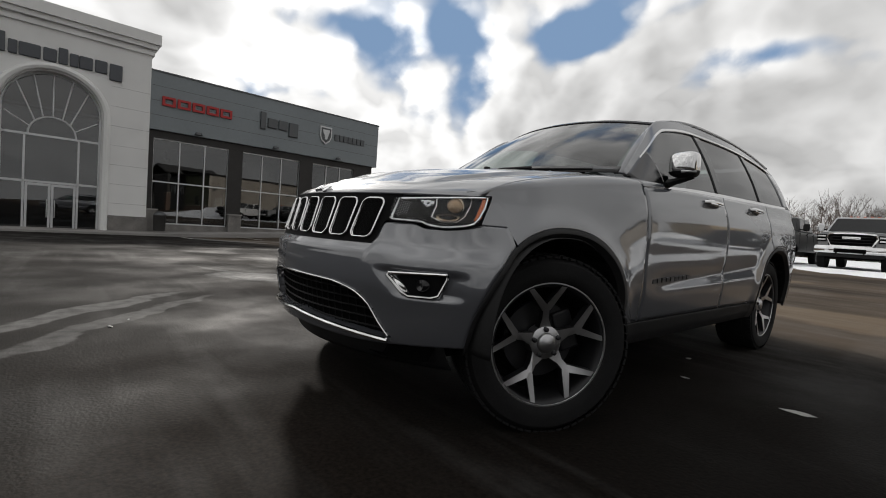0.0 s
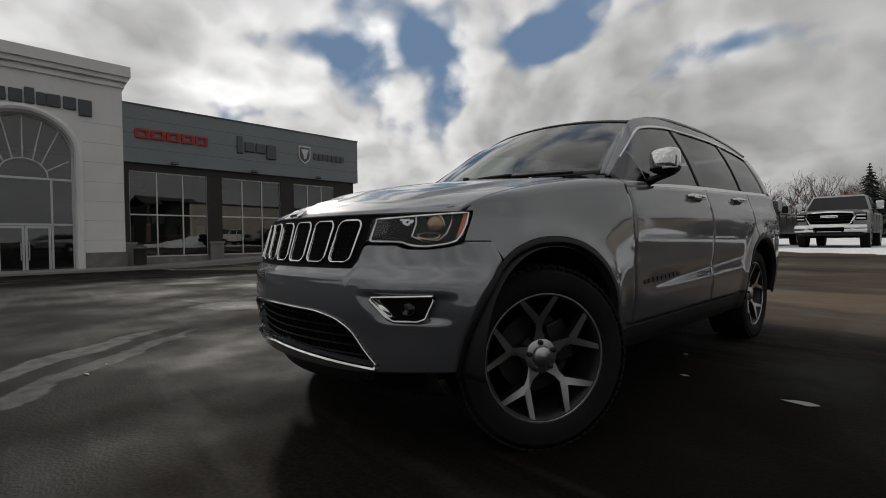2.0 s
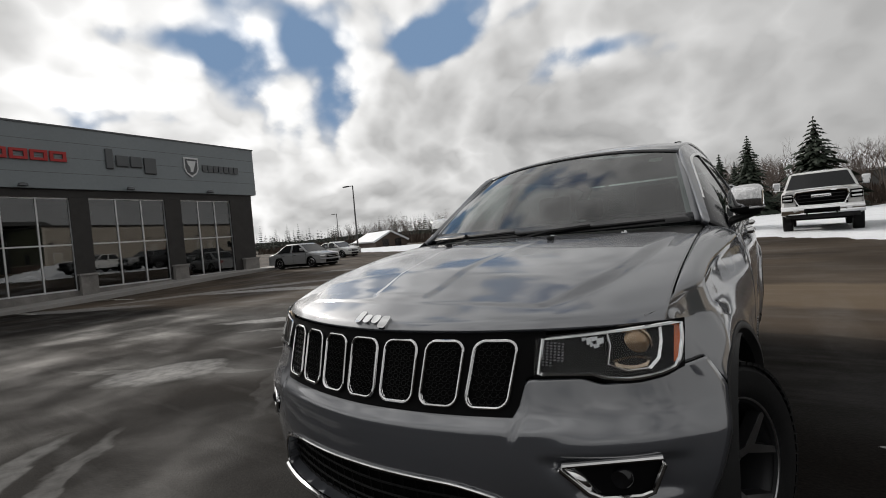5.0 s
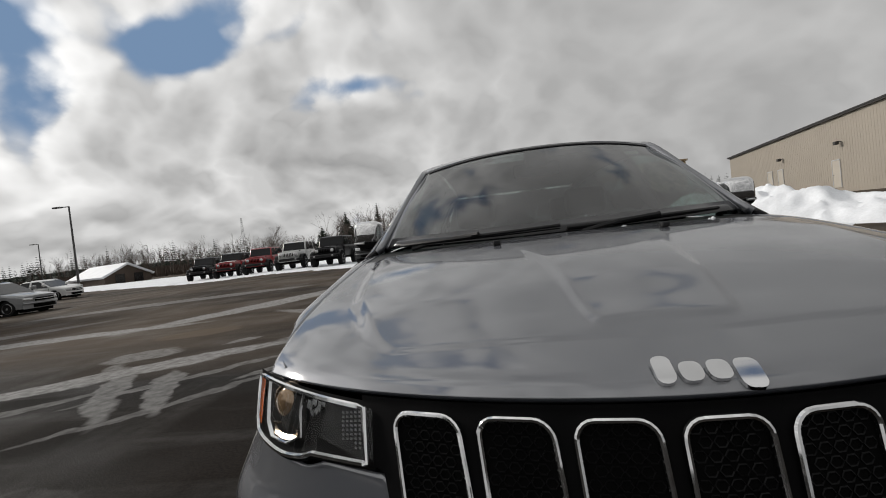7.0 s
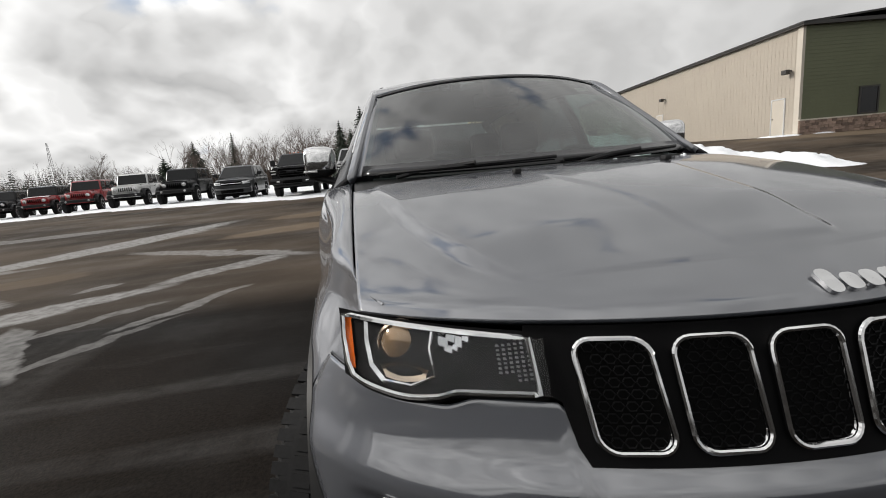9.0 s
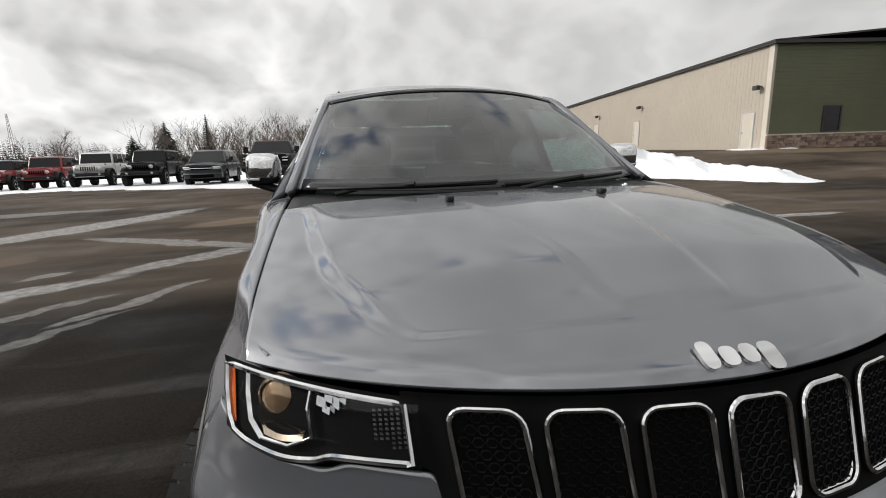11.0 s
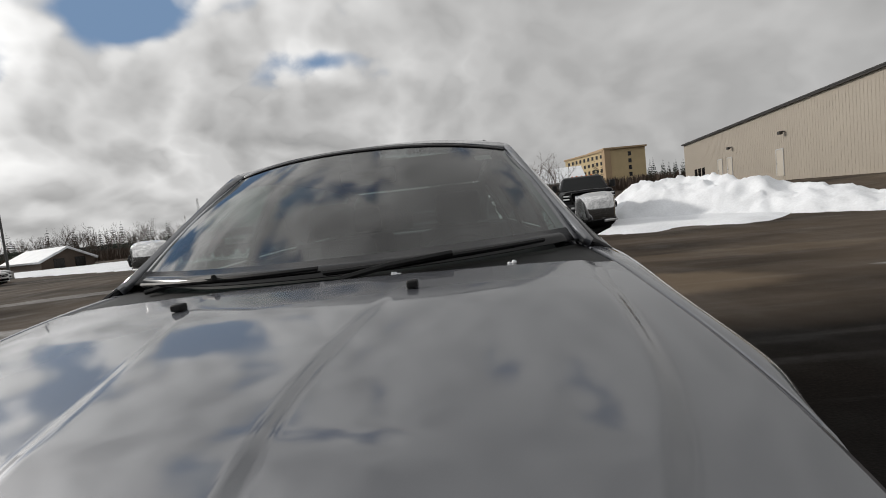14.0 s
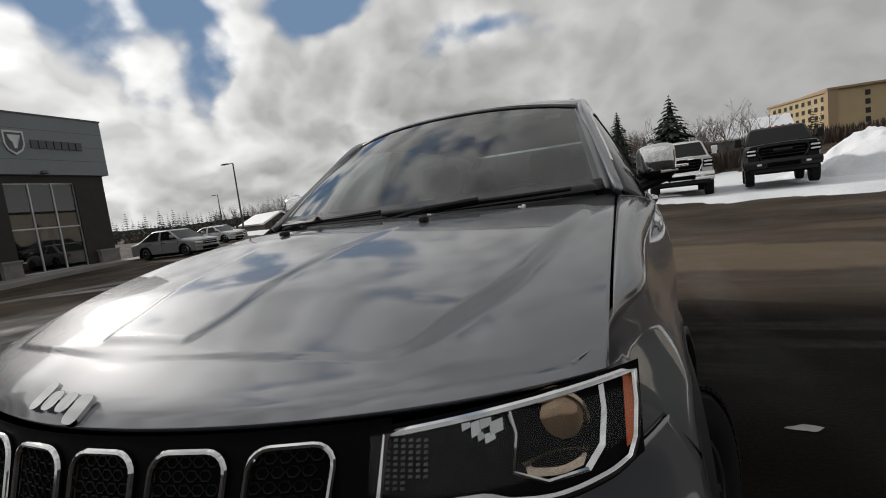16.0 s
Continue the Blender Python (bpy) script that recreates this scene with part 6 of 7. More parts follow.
def bare_tree_lists(rng, x, y, z, h, verts, faces, depth=4):
    """Tapered limbs as thin three-sided tubes."""
    def limb(p, d, length, r, lev):
        q = p + d * length
        side = d.cross(Vector((0.3, 0.8, 0.2))).normalized()
        up = d.cross(side)
        b = len(verts)
        for c, rr in ((p, r), (q, r * 0.62)):
            for k in range(3):
                a = 2.094 * k
                verts.append(tuple(c + side * rr * math.cos(a) + up * rr * math.sin(a)))
        for k in range(3):
            faces.append((b + k, b + (k + 1) % 3, b + 3 + (k + 1) % 3, b + 3 + k))
        if lev == 0:
            return
        for k in range(rng.choice((2, 3, 3)) if lev > 1 else 3):
            nd = (d + Vector((rng.uniform(-0.75, 0.75), rng.uniform(-0.75, 0.75), rng.uniform(-0.1, 0.5)))).normalized()
            limb(p + d * length * rng.uniform(0.55, 1.0), nd, length * rng.uniform(0.5, 0.75), r * 0.55, lev - 1)
    limb(Vector((x, y, z)), Vector((rng.uniform(-0.06, 0.06), rng.uniform(-0.06, 0.06), 1)).normalized(), h * 0.42, 0.008 * h + 0.015, depth)


conifer(-2.6, 56, 7.2, 2.0, 1, "dark green spruce standing behind the parked trucks")
conifer(0.0, 55, 8.6, 2.7, 2, "tall dark spruce behind the parked trucks", 30)
conifer(-1.4, 60, 6.4, 1.5, 12, "dark green spruce beside a taller one")
conifer(5.6, 58, 9.8, 4.2, 3, "broad open pine with upswept dark branches", 24, 0.10, "pine_tree")
conifer(-26.5, 78, 8.0, 3.4, 4, "dark spruce above the row of parked cars")
conifer(-33.5, 84, 6.2, 3.0, 5, "low broad spruce beyond the snow", 20)
conifer(-19.5, 74, 8.5, 1.5, 6, "slim spruce rising from bare woods")

rng = random.Random(11)
V_, F_ = [], []
for i in range(240):
    x = rng.uniform(-24, 16)
    y = rng.uniform(64, 88)
    bare_tree_lists(rng, x, y, float(ground_z(x, y)) - 0.2, rng.uniform(5.5, 9.5), V_, F_, 4)
for i in range(26):
    x = rng.uniform(2, 16)
    y = rng.uniform(60, 74)
    bare_tree_lists(rng, x, y, float(ground_z(x, y)) - 0.2, rng.uniform(6, 9.5), V_, F_, 4)
for i in range(200):
    x = rng.uniform(-115, -42)
    y = rng.uniform(84, 135)
    bare_tree_lists(rng, x, y, float(ground_z(x, y)) - 0.2, rng.uniform(5.5, 9.0), V_, F_, 4)
tagged(from_lists("bare_woods", V_, F_, TWIG), "leafless grey-brown deciduous woods behind the lot", "woods", kind="stuff")

# brush below the woods: many upright twigs
V_, F_ = [], []
for i in range(20000):
    x = rng.uniform(-120, 34)
    y = rng.uniform(60, 90) if x > -45 else rng.uniform(70, 130)
    z = float(ground_z(x, y)) - 0.1
    h = rng.uniform(0.6, 2.3)
    a = rng.uniform(0, 3.14)
    w = rng.uniform(0.04, 0.15)
    b = len(V_)
    lx, ly = rng.uniform(-0.4, 0.4), rng.uniform(-0.4, 0.4)
    V_ += [(x - w * math.cos(a), y - w * math.sin(a), z), (x + w * math.cos(a), y + w * math.sin(a), z), (x + lx + 0.1, y + ly, z + h), (x + lx, y + ly, z + h * 0.6)]
    F_ += [(b, b + 1, b + 2), (b, b + 3, b + 2)]
tagged(from_lists("brush", V_, F_, BRUSH), "dry brown brush at the foot of the woods", "brush", kind="stuff")

# far mixed forest all round the horizon
V_, F_ = [], []
for i in range(1250):
    a = rng.uniform(-0.9, 2.4)
    d = rng.uniform(150, 330)
    x, y = -math.sin(a) * d, math.cos(a) * d
    if x > 20 and y > 150 and d < 235:
        continue
    z = float(ground_z(x, y)) - 3.2
    v, f = spruce_mesh(rng, rng.uniform(7.5, 13.0), rng.uniform(1.7, 2.9), 17, 0.0, 7, 2)
    b = len(V_)
    V_ += [(p[0] + x, p[1] + y, p[2] + z) for p in v]
    F_ += [tuple(k + b for k in q) for q in f]
tagged(from_lists("far_forest", V_, F_, NEEDLE), "dark conifer forest far along the horizon", "forest", kind="stuff")
HILL = material("wooded_hill", (0.026, 0.026, 0.025), 0.95, 0, 0.4, 0.05, 0.0, 0.6, spec=0.0)
aa = np.linspace(-1.2, 2.9, 160)
hills = np.stack([np.stack([-np.sin(aa) * r, np.cos(aa) * r, h + 0 * aa + (lumps(aa * 60, aa * 0 + r, 9.0) * 4 if h > 0 else 0)], -1) for r, h in ((520, -3), (640, 13), (900, 16))], 0)
tagged(part("hills", sheet(hills), HILL, out=(0, 0, -9000)), "low wooded hills on the horizon", "hills", kind="structure")

# ---- parked vehicles ----
REDP = material("red_paint", (0.26, 0.012, 0.016), 0.4, 0.0, 0.06, 2.0, coat=0.5)
WHITEP = material("white_paint", (0.66, 0.66, 0.65), 0.4, 0, 0.04, 2.0, coat=0.5)
BLACKP = material("black_paint", (0.006, 0.006, 0.007), 0.32, 0, 0.2, 2.0, spec=0.3)
SILVERP = material("silver_car_paint", (0.27, 0.275, 0.28), 0.42, 0.25, 0.05, 2.0, coat=0.7)
DARKGREY = material("dark_grey_paint", (0.030, 0.032, 0.034), 0.35, 0.2, 0.1, 2.0, coat=0.4)
TINTED = material("tinted_car_glass", (0.008, 0.009, 0.010), 0.06, 0, 0.1, 2.0, spec=0.35)
LAMP = material("lamp_glass", (0.62, 0.63, 0.63), 0.12, 0.6)


def parked_wheel(car, x, y, r, w, rim_mat):
    s = 1 if x > 0 else -1
    t = part("wheel", lathe([(-w / 2, r * 0.60), (-w / 2, r * 0.93), (-w * 0.36, r), (w * 0.36, r), (w / 2, r * 0.93), (w / 2, r * 0.60)], 30, at=(x, y, r)), RUBBER, car)
    part("rim", lathe([(s * w * 0.26, 0.0), (s * w * 0.28, r * 0.50), (s * w * 0.50, r * 0.64), (s * w * 0.44, r * 0.60)], 22, at=(x, y, r)), GUN, t)
    part("rim_edge", lathe([(s * w * 0.48, r * 0.60), (s * w * 0.53, r * 0.62), (s * w * 0.50, r * 0.65)], 26, at=(x, y, r), caps=False), rim_mat, t)
    for k in range(5):
        m = Matrix.Translation((x, y, r)) @ Matrix.Rotation(2 * math.pi * k / 5, 4, "X")
        ax = s * w * 0.42
        part("spoke", moved(prism([(-r * 0.10, r * 0.06), (r * 0.10, r * 0.06), (r * 0.075, r * 0.62), (-r * 0.075, r * 0.62)], 0.03, lambda u, v, q: (ax - 0.015 + q, u, v)), m), rim_mat, t)
    part("hub_cap", lathe([(s * w * 0.40, r * 0.16), (s * w * 0.50, r * 0.14), (s * w * 0.52, 0.0)], 16, at=(x, y, r)), rim_mat, t)


def quad(a, b, c, d, off, inset):
    """A pane on four corners, pulled in by a share and pushed out along its normal."""
    a, b, c, d = map(Vector, (a, b, c, d))
    mid = (a + b + c + d) / 4
    nrm = (b - a).cross(d - a).normalized()
    bm = bmesh.new()
    bm.faces.new([bm.verts.new(p + (mid - p) * inset + nrm * off) for p in (a, b, c, d)])
    return bm


def parked_car(name, label, category, paint, x, y, z, rot, L, hw, belt_z, roof_z, cab, hood_z, nose_z, wheel_r, axles, kind, sill=0.42, group="parked vehicles", snow=False, top=None, chrome=False):
    """cab: y of windscreen foot, windscreen head, rear head, rear foot; the car's nose is at y = 0, its tail at L."""
    car = thing(name, label, category, pose(x, y, z, 0, 0, rot), group=group)
    y0, y1, y2, y3 = cab
    jeep, pick = kind == "jeep", kind == "pickup"
    bow = 0.10 if jeep else (0.16 if pick else 0.34)
    Rw = wheel_r + (0.10 if not jeep else 0.12)

    def bend(px_, py_):
        """The nose is bowed in plan."""
        return py_ + bow * (np.asarray(px_) / hw) ** 2 * np.clip(1 - np.asarray(py_) / 1.1, 0, 1)

    def at_nose(px_, off, pz_):
        return (px_, float(bend(px_, 0.0)) - off, pz_)

    def width(yy):
        if jeep:
            return np.where(yy < y0, 0.66 + 0.10 * yy / y0, hw - 0.10)
        return hw * (1 - 0.10 * (1 - sstep(yy, 0.0, 0.8)) - 0.06 * sstep(yy, L - 0.6, L))

    def top_of(yy):
        rear = belt_z - (0.0 if jeep else 0.02)
        t_ = np.where(yy < y0, nose_z + (hood_z - nose_z) * np.clip(yy / y0, 0, 1) ** 0.6, rear)
        if kind in ("sedan",):
            t_ = np.where(yy > y3, belt_z - 0.02 - 0.08 * (yy - y3) / max(L - y3, 0.1), t_)
        return t_

    # lofted shell: the side from the sill to the shoulder, a rounded shoulder, then the top to the middle
    ys_ = np.unique(np.concatenate([np.linspace(0, L, 34), [y0 - 0.02, y0 + 0.02], *[np.linspace(a - Rw, a + Rw, 15) for a in axles]]))
    low = np.full_like(ys_, sill)
    if not jeep:
        for a in axles:
            low = np.maximum(low, np.where(np.abs(ys_ - a) < Rw, sill - 0.02 + (wheel_r * 2 + 0.07 - sill) * np.maximum(1 - np.abs((ys_ - a) / Rw) ** 2.2, 0) ** (1 / 2.2), sill))
    tz, wd = top_of(ys_), width(ys_)
    rows_ = []
    for u in np.linspace(0, 1, 9):
        zz = low + (tz - 0.09 - low) * u
        rows_.append(np.stack([wd * (1 - 0.035 * np.abs((zz - 0.62 * belt_z) / (0.45 * belt_z)) ** 2), ys_, zz], -1))
    for a in np.linspace(0.2, 1, 5):
        r_ = 0.09
        rows_.append(np.stack([wd * 0.965 - r_ * (1 - math.cos(a * math.pi / 2)), ys_, tz - r_ + r_ * math.sin(a * math.pi / 2)], -1))
    for u in (0.6, 0.3, 0.0):
        rows_.append(np.stack([(wd * 0.965 - 0.09) * u, ys_, tz + 0.03 * (1 - u * u)], -1))
    half_ = np.stack(rows_, 1)
    half_[..., 1] = bend(half_[..., 0], half_[..., 1])
    full = np.concatenate([half_, (half_ * (-1, 1, 1))[:, ::-1][:, 1:]], 1)
    body = part("body", sheet(full), paint, car, out=(0, L / 2, 0.5))
    # front and rear faces close the shell
    for k_, nm in ((0, "front_panel"), (-1, "rear_panel")):
        edge_ = full[k_]
        base = edge_.copy()
        base[:, 2] = sill - 0.02
        part(nm, sheet(np.stack([edge_, base], 0)), paint, car, out=(0, L / 2, 0.5))
    part("underbody", boxes((-hw * 0.70, hw * 0.70, 0.30, L - 0.2, sill - 0.16, sill + 0.40)), SURROUND, car, smooth=False)
    # cabin
    tw = hw - (0.20 if jeep else 0.22)
    bw = float(width(np.array(y0 + 0.3))) - 0.045
    lo = [(-bw, y0, belt_z - 0.02), (bw, y0, belt_z - 0.02), (bw, y3, belt_z - 0.02), (-bw, y3, belt_z - 0.02)]
    hi = [(-tw, y1, roof_z - 0.06), (tw, y1, roof_z - 0.06), (tw, y2, roof_z - 0.06), (-tw, y2, roof_z - 0.06)]
    crown_ = [(-tw * 0.86, y1 + 0.16, roof_z), (tw * 0.86, y1 + 0.16, roof_z), (tw * 0.86, y2 - 0.16, roof_z), (-tw * 0.86, y2 - 0.16, roof_z)]
    bm = bmesh.new()
    rr_ = [[bm.verts.new(p) for p in r_] for r_ in (lo, hi, crown_)]
    for a_, b_ in zip(rr_, rr_[1:]):
        for k in range(4):
            bm.faces.new((a_[k], a_[(k + 1) % 4], b_[(k + 1) % 4], b_[k]))
    bm.faces.new(rr_[2])
    bmesh.ops.recalc_face_normals(bm, faces=bm.faces)
    cabp = part("cabin", bm, top or paint, car, bevel=0.05)
    part("windscreen", quad(lo[0], lo[1], hi[1], hi[0], 0.014, 0.085), TINTED, cabp, smooth=False)
    part("rear_window", quad(lo[2], lo[3], hi[3], hi[2], 0.014, 0.12), TINTED, cabp, smooth=False)
    for s in (1, -1):
        A, B = (Vector(lo[1]), Vector(hi[1])) if s > 0 else (Vector(lo[0]), Vector(hi[0]))
        D, C = (Vector(lo[2]), Vector(hi[2])) if s > 0 else (Vector(lo[3]), Vector(hi[3]))
        cuts = ((0.04, 0.46), (0.50, 0.94)) if kind not in ("jeep", "suv") else ((0.03, 0.33), (0.36, 0.66), (0.69, 0.96))
        for q0, q1 in cuts:
            p = [A.lerp(D, q0), A.lerp(D, q1), B.lerp(C, q1), B.lerp(C, q0)]
            if s < 0:
                p = [p[1], p[0], p[3], p[2]]
            part("side_window", quad(*p, 0.014, 0.075), TINTED, cabp, smooth=False)
        my = y0 + 0.28
        mh = 0.15 if pick else 0.085
        mi = part("door_mirror", moved(boxes((-0.11, 0.11, -0.06, 0.06, -mh, mh)), Matrix.Translation((s * (hw + 0.14), my, belt_z + 0.16))), (CHROME if chrome else BLACK) if kind != "sedan" else paint, car, bevel=0.04)
        part("bracket", boxes(tuple(sorted((s * (bw - 0.02), s * (hw + 0.08)))) + (my - 0.03, my + 0.03, belt_z + 0.04, belt_z + 0.09)), BLACK, mi, smooth=False)
        for yh in (y0 + 0.95, y0 + 1.9):
            if yh < y3 - 0.1:
                xh = float(width(np.array(yh)))
                part("door_handle", boxes(tuple(sorted((s * (xh - 0.03), s * (xh + 0.015)))) + (yh, yh + 0.18, belt_z - 0.17, belt_z - 0.13)), CHROME if chrome else BLACK, car, bevel=0.01)
        for ys2_ in (y0 + 0.10, y0 + 1.18, y0 + 2.2):
            if ys2_ < y3 - 0.05:
                xh = float(width(np.array(ys2_)))
                part("door_seam", boxes(tuple(sorted((s * (xh - 0.05), s * (xh + 0.002)))) + (ys2_, ys2_ + 0.014, sill + 0.08, belt_z - 0.08)), SURROUND, car, smooth=False)
        for ax in axles:
            parked_wheel(car, s * (hw - (0.10 if jeep else 0.15)), ax, wheel_r, 0.26, ALLOY)
    zc = (sill + nose_z) / 2

    def nose_plate(name, x0_, x1_, z0_, z1_, off, mat, depth=0.03, par=None, label=""):
        """A panel that follows the bowed nose."""
        xx_ = np.linspace(x0_, x1_, 9)
        P = np.array([[at_nose(a, off, z0_) for a in xx_], [at_nose(a, off, z1_) for a in xx_]])
        return part(name, sheet(P), mat, par or car, label, thick=depth, out=(0, 1, zc))

    if jeep:
        part("front_bumper", boxes((-hw + 0.12, hw - 0.12, -0.30, -0.06, sill + 0.02, sill + 0.20)), BLACK, car, bevel=0.05)
        gp = nose_plate("grille_panel", -0.64, 0.64, sill + 0.24, nose_z - 0.03, 0.03, paint, 0.05)
        for k in range(7):
            xk = -0.30 + 0.10 * k
            nose_plate("slot", xk - 0.030, xk + 0.030, sill + 0.32, nose_z - 0.09, 0.034, DARK, 0.004, gp)
        for s in (1, -1):
            part("headlamp", lathe([(-0.055, 0.0), (-0.05, 0.075), (-0.03, 0.10), (0.01, 0.105)], 18, "y", at=(s * 0.47, float(bend(0.47, 0.0)) - 0.02, nose_z - 0.19)), LAMP, car)
            part("fog_lamp", lathe([(-0.315, 0.0), (-0.31, 0.055), (-0.28, 0.06)], 12, "y", at=(s * 0.55, 0, sill + 0.11)), LAMP, car)
            for ax in axles:
                fl_ = [(s * (hw - 0.10), ax + (wheel_r + 0.16) * math.cos(a), max(sill + 0.02, wheel_r + 0.05 + (wheel_r + 0.12) * math.sin(a) ** 0.7)) for a in np.linspace(0.05, math.pi - 0.05, 12)]
                P = np.array([[(s * (hw - 0.24), p[1], p[2]), (s * (hw - 0.02), p[1], p[2]), (s * hw, p[1], p[2] - 0.05)] for p in fl_])
                part("fender_flare", sheet(P), BLACK if paint is not BLACKP else BLACKP, car, thick=0.05, out=(s * 0.5, ax, 0.3))
        # hood latches, hinge line and spare wheel
        part("spare_wheel", lathe([(L + 0.05, 0.0), (L + 0.05, 0.34), (L + 0.10, 0.40), (L + 0.26, 0.40), (L + 0.29, 0.30), (L + 0.27, 0.0)], 24, "y", at=(0, 0, 1.02)), RUBBER, car)
        for s in (1, -1):
            part("hood_latch", boxes(tuple(sorted((s * 0.60, s * 0.66))) + (0.5, 0.6, hood_z - 0.08, hood_z)), BLACK, car, bevel=0.01)
    elif pick:
        lower = CHROME if chrome else BLACKP
        fb = part("front_bumper", sweep([at_nose(a, 0.10, sill + 0.16) for a in np.linspace(-hw + 0.06, hw - 0.06, 15)], 0.10, 10, False, None, 1.35), lower, car)
        nose_plate("bumper_opening", -0.42, 0.42, sill + 0.06, sill + 0.20, 0.21, DARK, 0.01, fb)
        nose_plate("lower_valance", -hw + 0.14, hw - 0.14, sill - 0.10, sill + 0.06, 0.08, BLACK, 0.05)
        g0, g1 = sill + 0.30, nose_z - 0.05
        g = nose_plate("grille", -0.62, 0.62, g0, g1, 0.035, DARK, 0.03, None, "black mesh grille")
        sur = CHROME if chrome else BLACKP
        part("grille_surround", sweep([at_nose(a, 0.05, b) for a, b in ((-0.60, g1), (-0.3, g1 + 0.02), (0.0, g1 + 0.025), (0.3, g1 + 0.02), (0.60, g1), (0.66, (g0 + g1) / 2 + 0.06), (0.54, g0), (0.0, g0 - 0.01), (-0.54, g0), (-0.66, (g0 + g1) / 2 + 0.06))], 0.032, 6, True), sur, g)
        for f_ in (0.28, 0.52, 0.76):
            part("grille_bar", sweep([at_nose(a, 0.05, g0 + (g1 - g0) * f_) for a in np.linspace(-0.56, 0.56, 9)], 0.012, 5), BLACK, g)
        nose_plate("badge_plate", -0.24, 0.24, g0 + (g1 - g0) * 0.58, g0 + (g1 - g0) * 0.78, 0.065, sur if chrome else GUN, 0.01, g)
        for s in (1, -1):
            hd = part("headlamp", sheet(np.array([[at_nose(s * a, 0.03, b) for a in np.linspace(0.68, hw - 0.06, 6)] for b in (nose_z - 0.34, nose_z - 0.08)])), DARK, car, thick=0.02, out=(0, 1, zc))
            for dz in (0.0, 0.12):
                part("lens", sweep([at_nose(s * a, 0.035, nose_z - 0.27 + dz) for a in np.linspace(0.70, hw - 0.09, 5)], 0.032, 8), LAMP, hd)
            part("fog_lamp", sweep([at_nose(s * a, 0.205, sill + 0.15) for a in (0.56, 0.68)], 0.035, 8), LAMP, car)
            part("tow_hook", sweep([at_nose(s * 0.36, q, w_) for q, w_ in ((0.05, sill), (0.20, sill - 0.01), (0.22, sill + 0.05), (0.1, sill + 0.06))], 0.022, 6), BLACK, car)
            for ax in axles:
                P = np.array([[(s * (hw - 0.12 + o), ax + (Rw + 0.02) * math.cos(a), sill - 0.02 + (wheel_r * 2 + 0.09 - sill) * math.sin(a) ** 0.8) for o in (0.0, 0.10, 0.12)] for a in np.linspace(0.06, math.pi - 0.06, 14)])
                part("fender_flare", sheet(P), paint, car, thick=0.03, out=(0, ax, 0.3))
            part("hood_ridge", sweep([(s * 0.42, yy_, float(top_of(np.array(yy_))) + 0.015) for yy_ in np.linspace(0.15, y0 - 0.1, 6)], 0.03, 6, False, None, 0.6), paint, car)
        for k in range(5):
            part("roof_marker", boxes((-0.42 + 0.2 * k, -0.34 + 0.2 * k, y1 + 0.16, y1 + 0.28, roof_z - 0.02, roof_z + 0.03)), AMBER if not snow else LAMP, car, bevel=0.01)
        # flat black plate on the closed shell paints the shade of an open bed
        part("bed_shade_plate", boxes((-hw + 0.16, hw - 0.16, y3 + 0.12, L - 0.08, belt_z - 0.02, belt_z + 0.004)), SURROUND, car, smooth=False)
    else:
        nose_plate("lower_grille", -0.52, 0.52, sill + 0.02, sill + 0.16, 0.03, DARK, 0.02)
        g = nose_plate("grille", -0.46, 0.46, nose_z - 0.22, nose_z - 0.07, 0.02, DARK, 0.02)
        part("grille_bar", sweep([at_nose(a, 0.03, nose_z - 0.145) for a in np.linspace(-0.46, 0.46, 9)], 0.012, 6), CHROME, g)
        part("bumper_lip", sweep([at_nose(a, 0.02, sill + 0.20) for a in np.linspace(-hw + 0.1, hw - 0.1, 13)], 0.035, 6), paint, car)
        for s in (1, -1):
            part("headlamp", sheet(np.array([[at_nose(s * a, 0.012, b + 0.05 * (a - 0.5)) for a in np.linspace(0.50, hw - 0.10, 6)] for b in (nose_z - 0.20, nose_z - 0.07)])), LAMP, car, thick=0.03, out=(0, 1, zc))
            part("tail_lamp", boxes(tuple(sorted((s * (hw - 0.34), s * (hw - 0.12)))) + (L - 0.06, L + 0.02, belt_z - 0.32, belt_z - 0.14)), REDP, car, bevel=0.03)
    if snow:
        # snow lies on roof and hood
        for nm, a0, a1, zf in (("roof_snow", y1 + 0.12, y2 - 0.1, lambda q: roof_z - 0.01), ("hood_snow", 0.22, y0 - 0.08, lambda q: float(top_of(np.array(q))) + 0.005)):
            xg_, yg_ = np.meshgrid(np.linspace(-0.62, 0.62, 15), np.linspace(a0, a1, 13), indexing="ij")
            e_ = np.minimum(1 - np.abs(xg_) / 0.62, np.minimum(yg_ - a0, a1 - yg_) / 0.3)
            zz_ = np.array([[zf(q) for q in r_] for r_ in yg_]) + 0.05 * sstep(e_ + 0.5 * lumps(xg_ * 3 + x, yg_ * 3, 1.0), 0.0, 0.5) - 0.02
            part(nm, sheet(np.stack([xg_, yg_, zz_], -1)), SNOW, car, "thin snow", out=(0, L / 2, 0.3))
    return car


def LOT_N(x, y):
    """Height of the snow that the parked row stands on."""
    return float(ground_z(x, y)) + 0.07


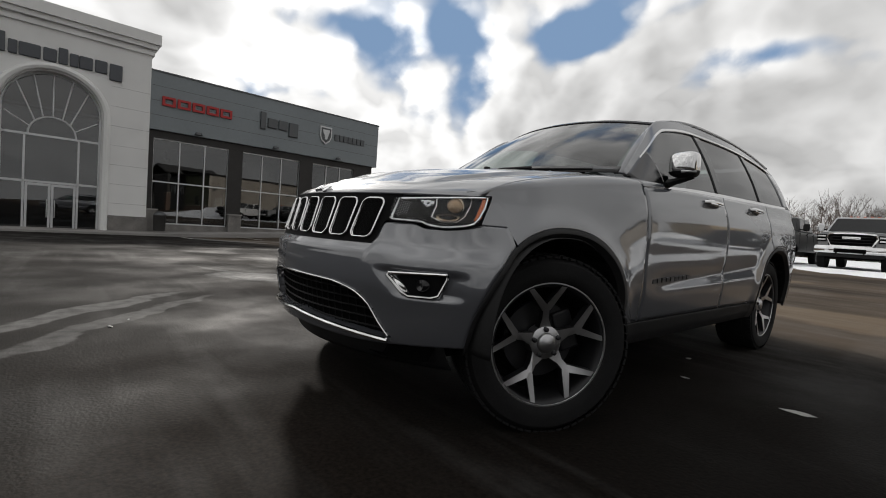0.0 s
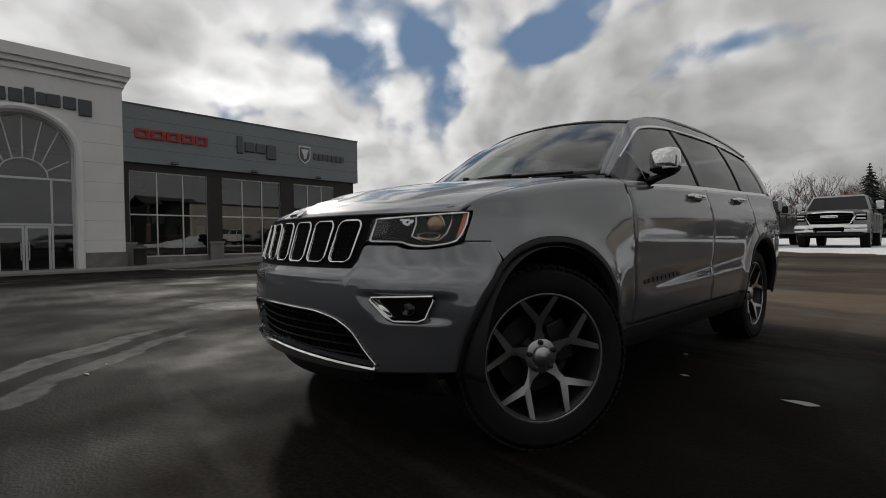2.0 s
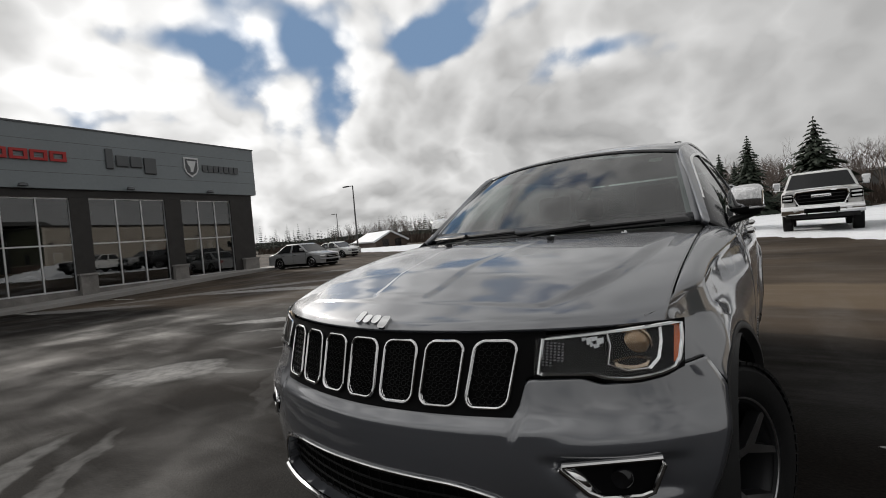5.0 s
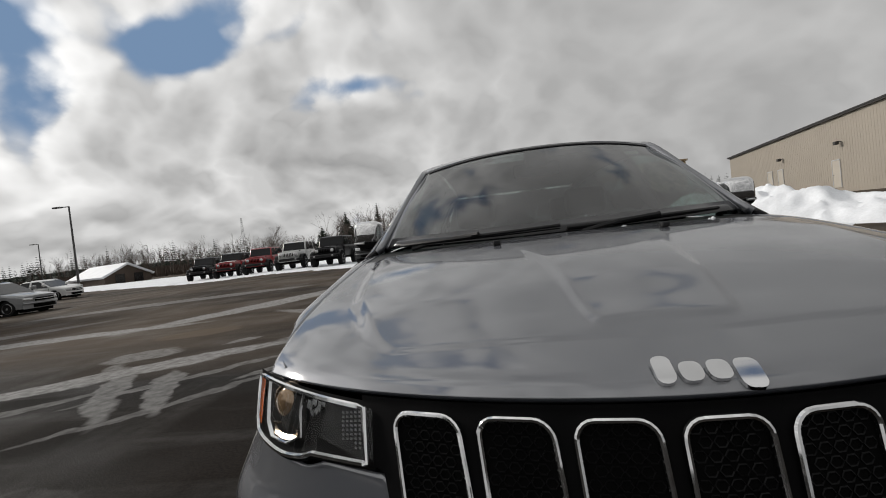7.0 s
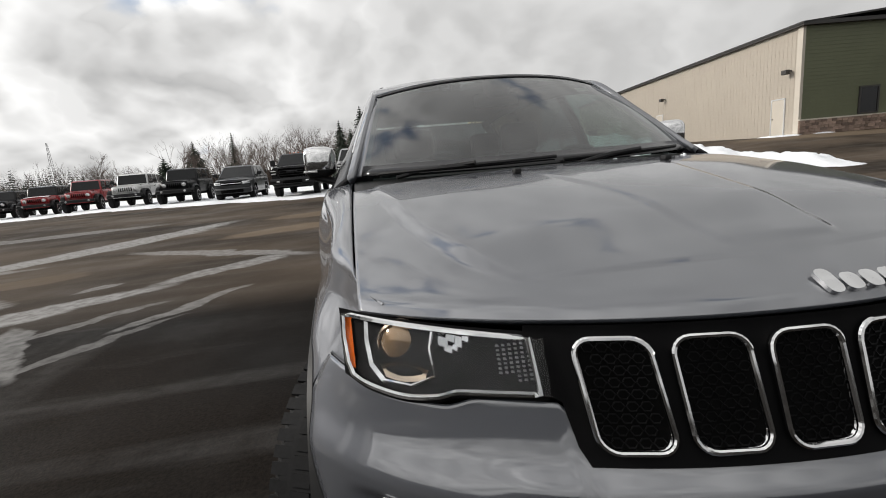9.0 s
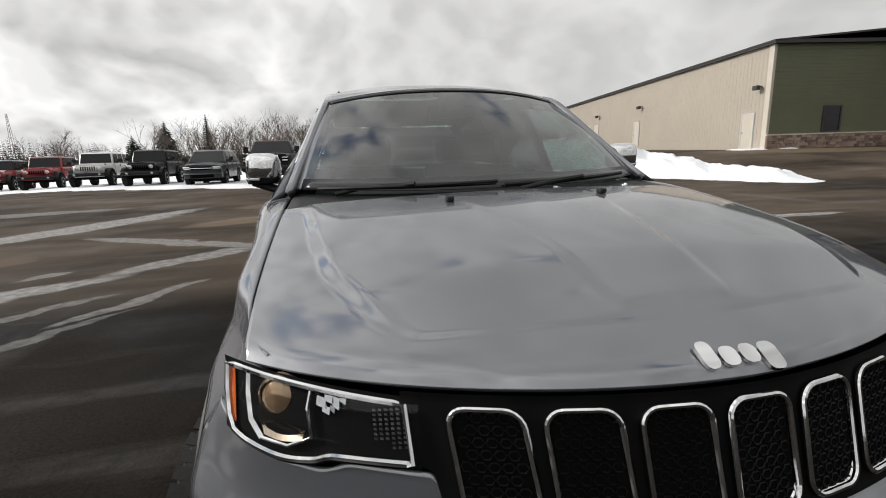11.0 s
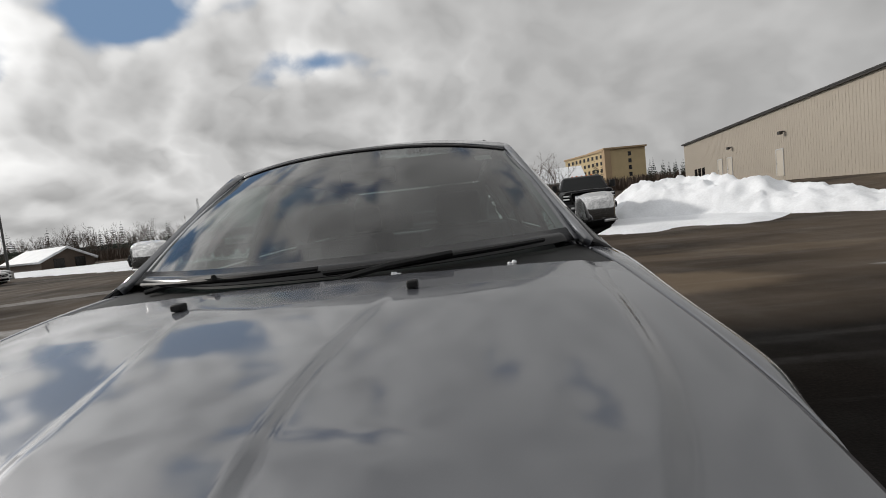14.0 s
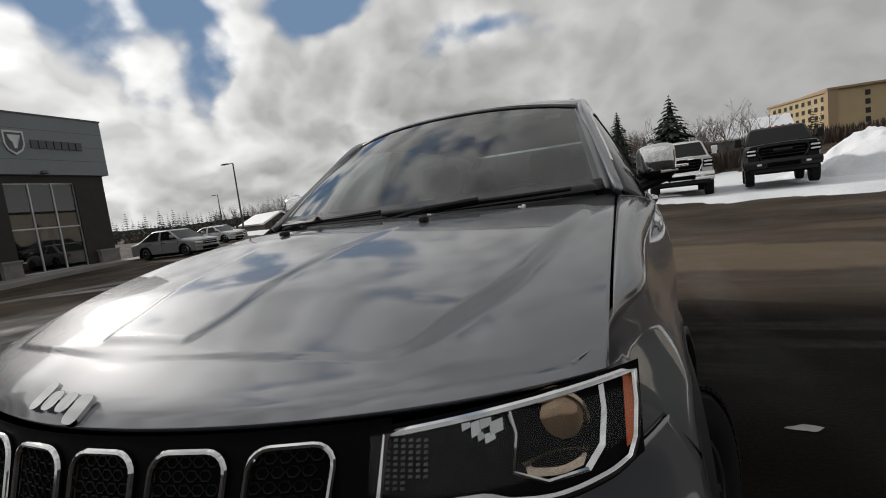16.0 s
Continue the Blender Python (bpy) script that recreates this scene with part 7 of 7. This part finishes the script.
JEEP = dict(L=4.4, hw=0.94, belt_z=1.26, roof_z=1.86, cab=(1.38, 1.62, 4.15, 4.38), hood_z=1.22, nose_z=1.17, wheel_r=0.41, axles=(0.55, 3.45), sill=0.56)
PICK = dict(L=5.9, hw=1.02, belt_z=1.42, roof_z=2.02, cab=(1.55, 2.10, 3.55, 3.85), hood_z=1.40, nose_z=1.33, wheel_r=0.43, axles=(1.0, 4.75), sill=0.56)
SUV_ = dict(L=4.6, hw=0.93, belt_z=1.10, roof_z=1.70, cab=(1.15, 1.85, 4.0, 4.5), hood_z=1.05, nose_z=0.96, wheel_r=0.37, axles=(0.9, 3.6), sill=0.36)
SED = dict(L=4.6, hw=0.90, belt_z=0.95, roof_z=1.47, cab=(1.20, 1.98, 3.2, 4.05), hood_z=0.93, nose_z=0.76, wheel_r=0.33, axles=(0.9, 3.6), sill=0.26)
parked_car("pickup_truck", "silver heavy-duty pickup truck with chrome grille on snow", "truck", SILVERP, -0.75, 19.3, LOT_N(-0.75, 20), 0, kind="pickup", chrome=True, **PICK)
parked_car("pickup_truck", "dark grey crew-cab pickup truck at the snow's edge", "truck", BLACKP, -3.7, 19.9, LOT_N(-3.7, 21), -2, kind="pickup", **PICK)
parked_car("pickup_truck", "white pickup truck with snow on its hood and roof", "truck", WHITEP, 2.45, 16.4, LOT_N(2.45, 17), -4, kind="pickup", chrome=True, snow=True, **PICK)
parked_car("pickup_truck", "lifted black pickup truck parked on the snow", "truck", BLACKP, 5.35, 16.5, LOT_N(5.65, 17) + 0.1, -10, kind="pickup", **PICK)
parked_car("compact_suv", "dark compact sport utility vehicle parked in the row", "car", DARKGREY, -6.9, 22.0, LOT_N(-7, 23), 0, kind="suv", **SUV_)
parked_car("off_road_vehicle", "black boxy off-road vehicle with round lamps", "car", BLACKP, -10.3, 24.4, LOT_N(-10, 25), 3, kind="jeep", **JEEP)
parked_car("off_road_vehicle", "white boxy off-road vehicle with a slotted grille", "car", WHITEP, -13.5, 26.3, LOT_N(-13, 27), 8, kind="jeep", **JEEP)
parked_car("off_road_vehicle", "red boxy off-road vehicle with a slotted grille", "car", REDP, -17.0, 28.4, LOT_N(-17, 29), 11, kind="jeep", **JEEP)
parked_car("off_road_vehicle", "red boxy off-road vehicle with a black snowy top", "car", REDP, -20.6, 30.5, LOT_N(-20, 31), 13, kind="jeep", top=BLACKP, snow=True, **JEEP)
parked_car("off_road_vehicle", "black boxy off-road vehicle at the row's end", "car", BLACKP, -24.3, 32.6, LOT_N(-24, 33), 16, kind="jeep", **JEEP)
parked_car("sedan", "silver four-door sedan parked on wet asphalt", "car", SILVERP, -19.7, 16.0, float(ground_z(-22, 16)), 96, kind="sedan", **SED)
parked_car("sedan", "pale sedan parked behind another near the dealership", "car", WHITEP, -30.0, 27.5, 0.02, 100, kind="sedan", **SED)
parked_car("sedan", "white sedan parked far along the lot", "car", WHITEP, -33.5, 31.0, 0.1, 100, kind="sedan", **SED)
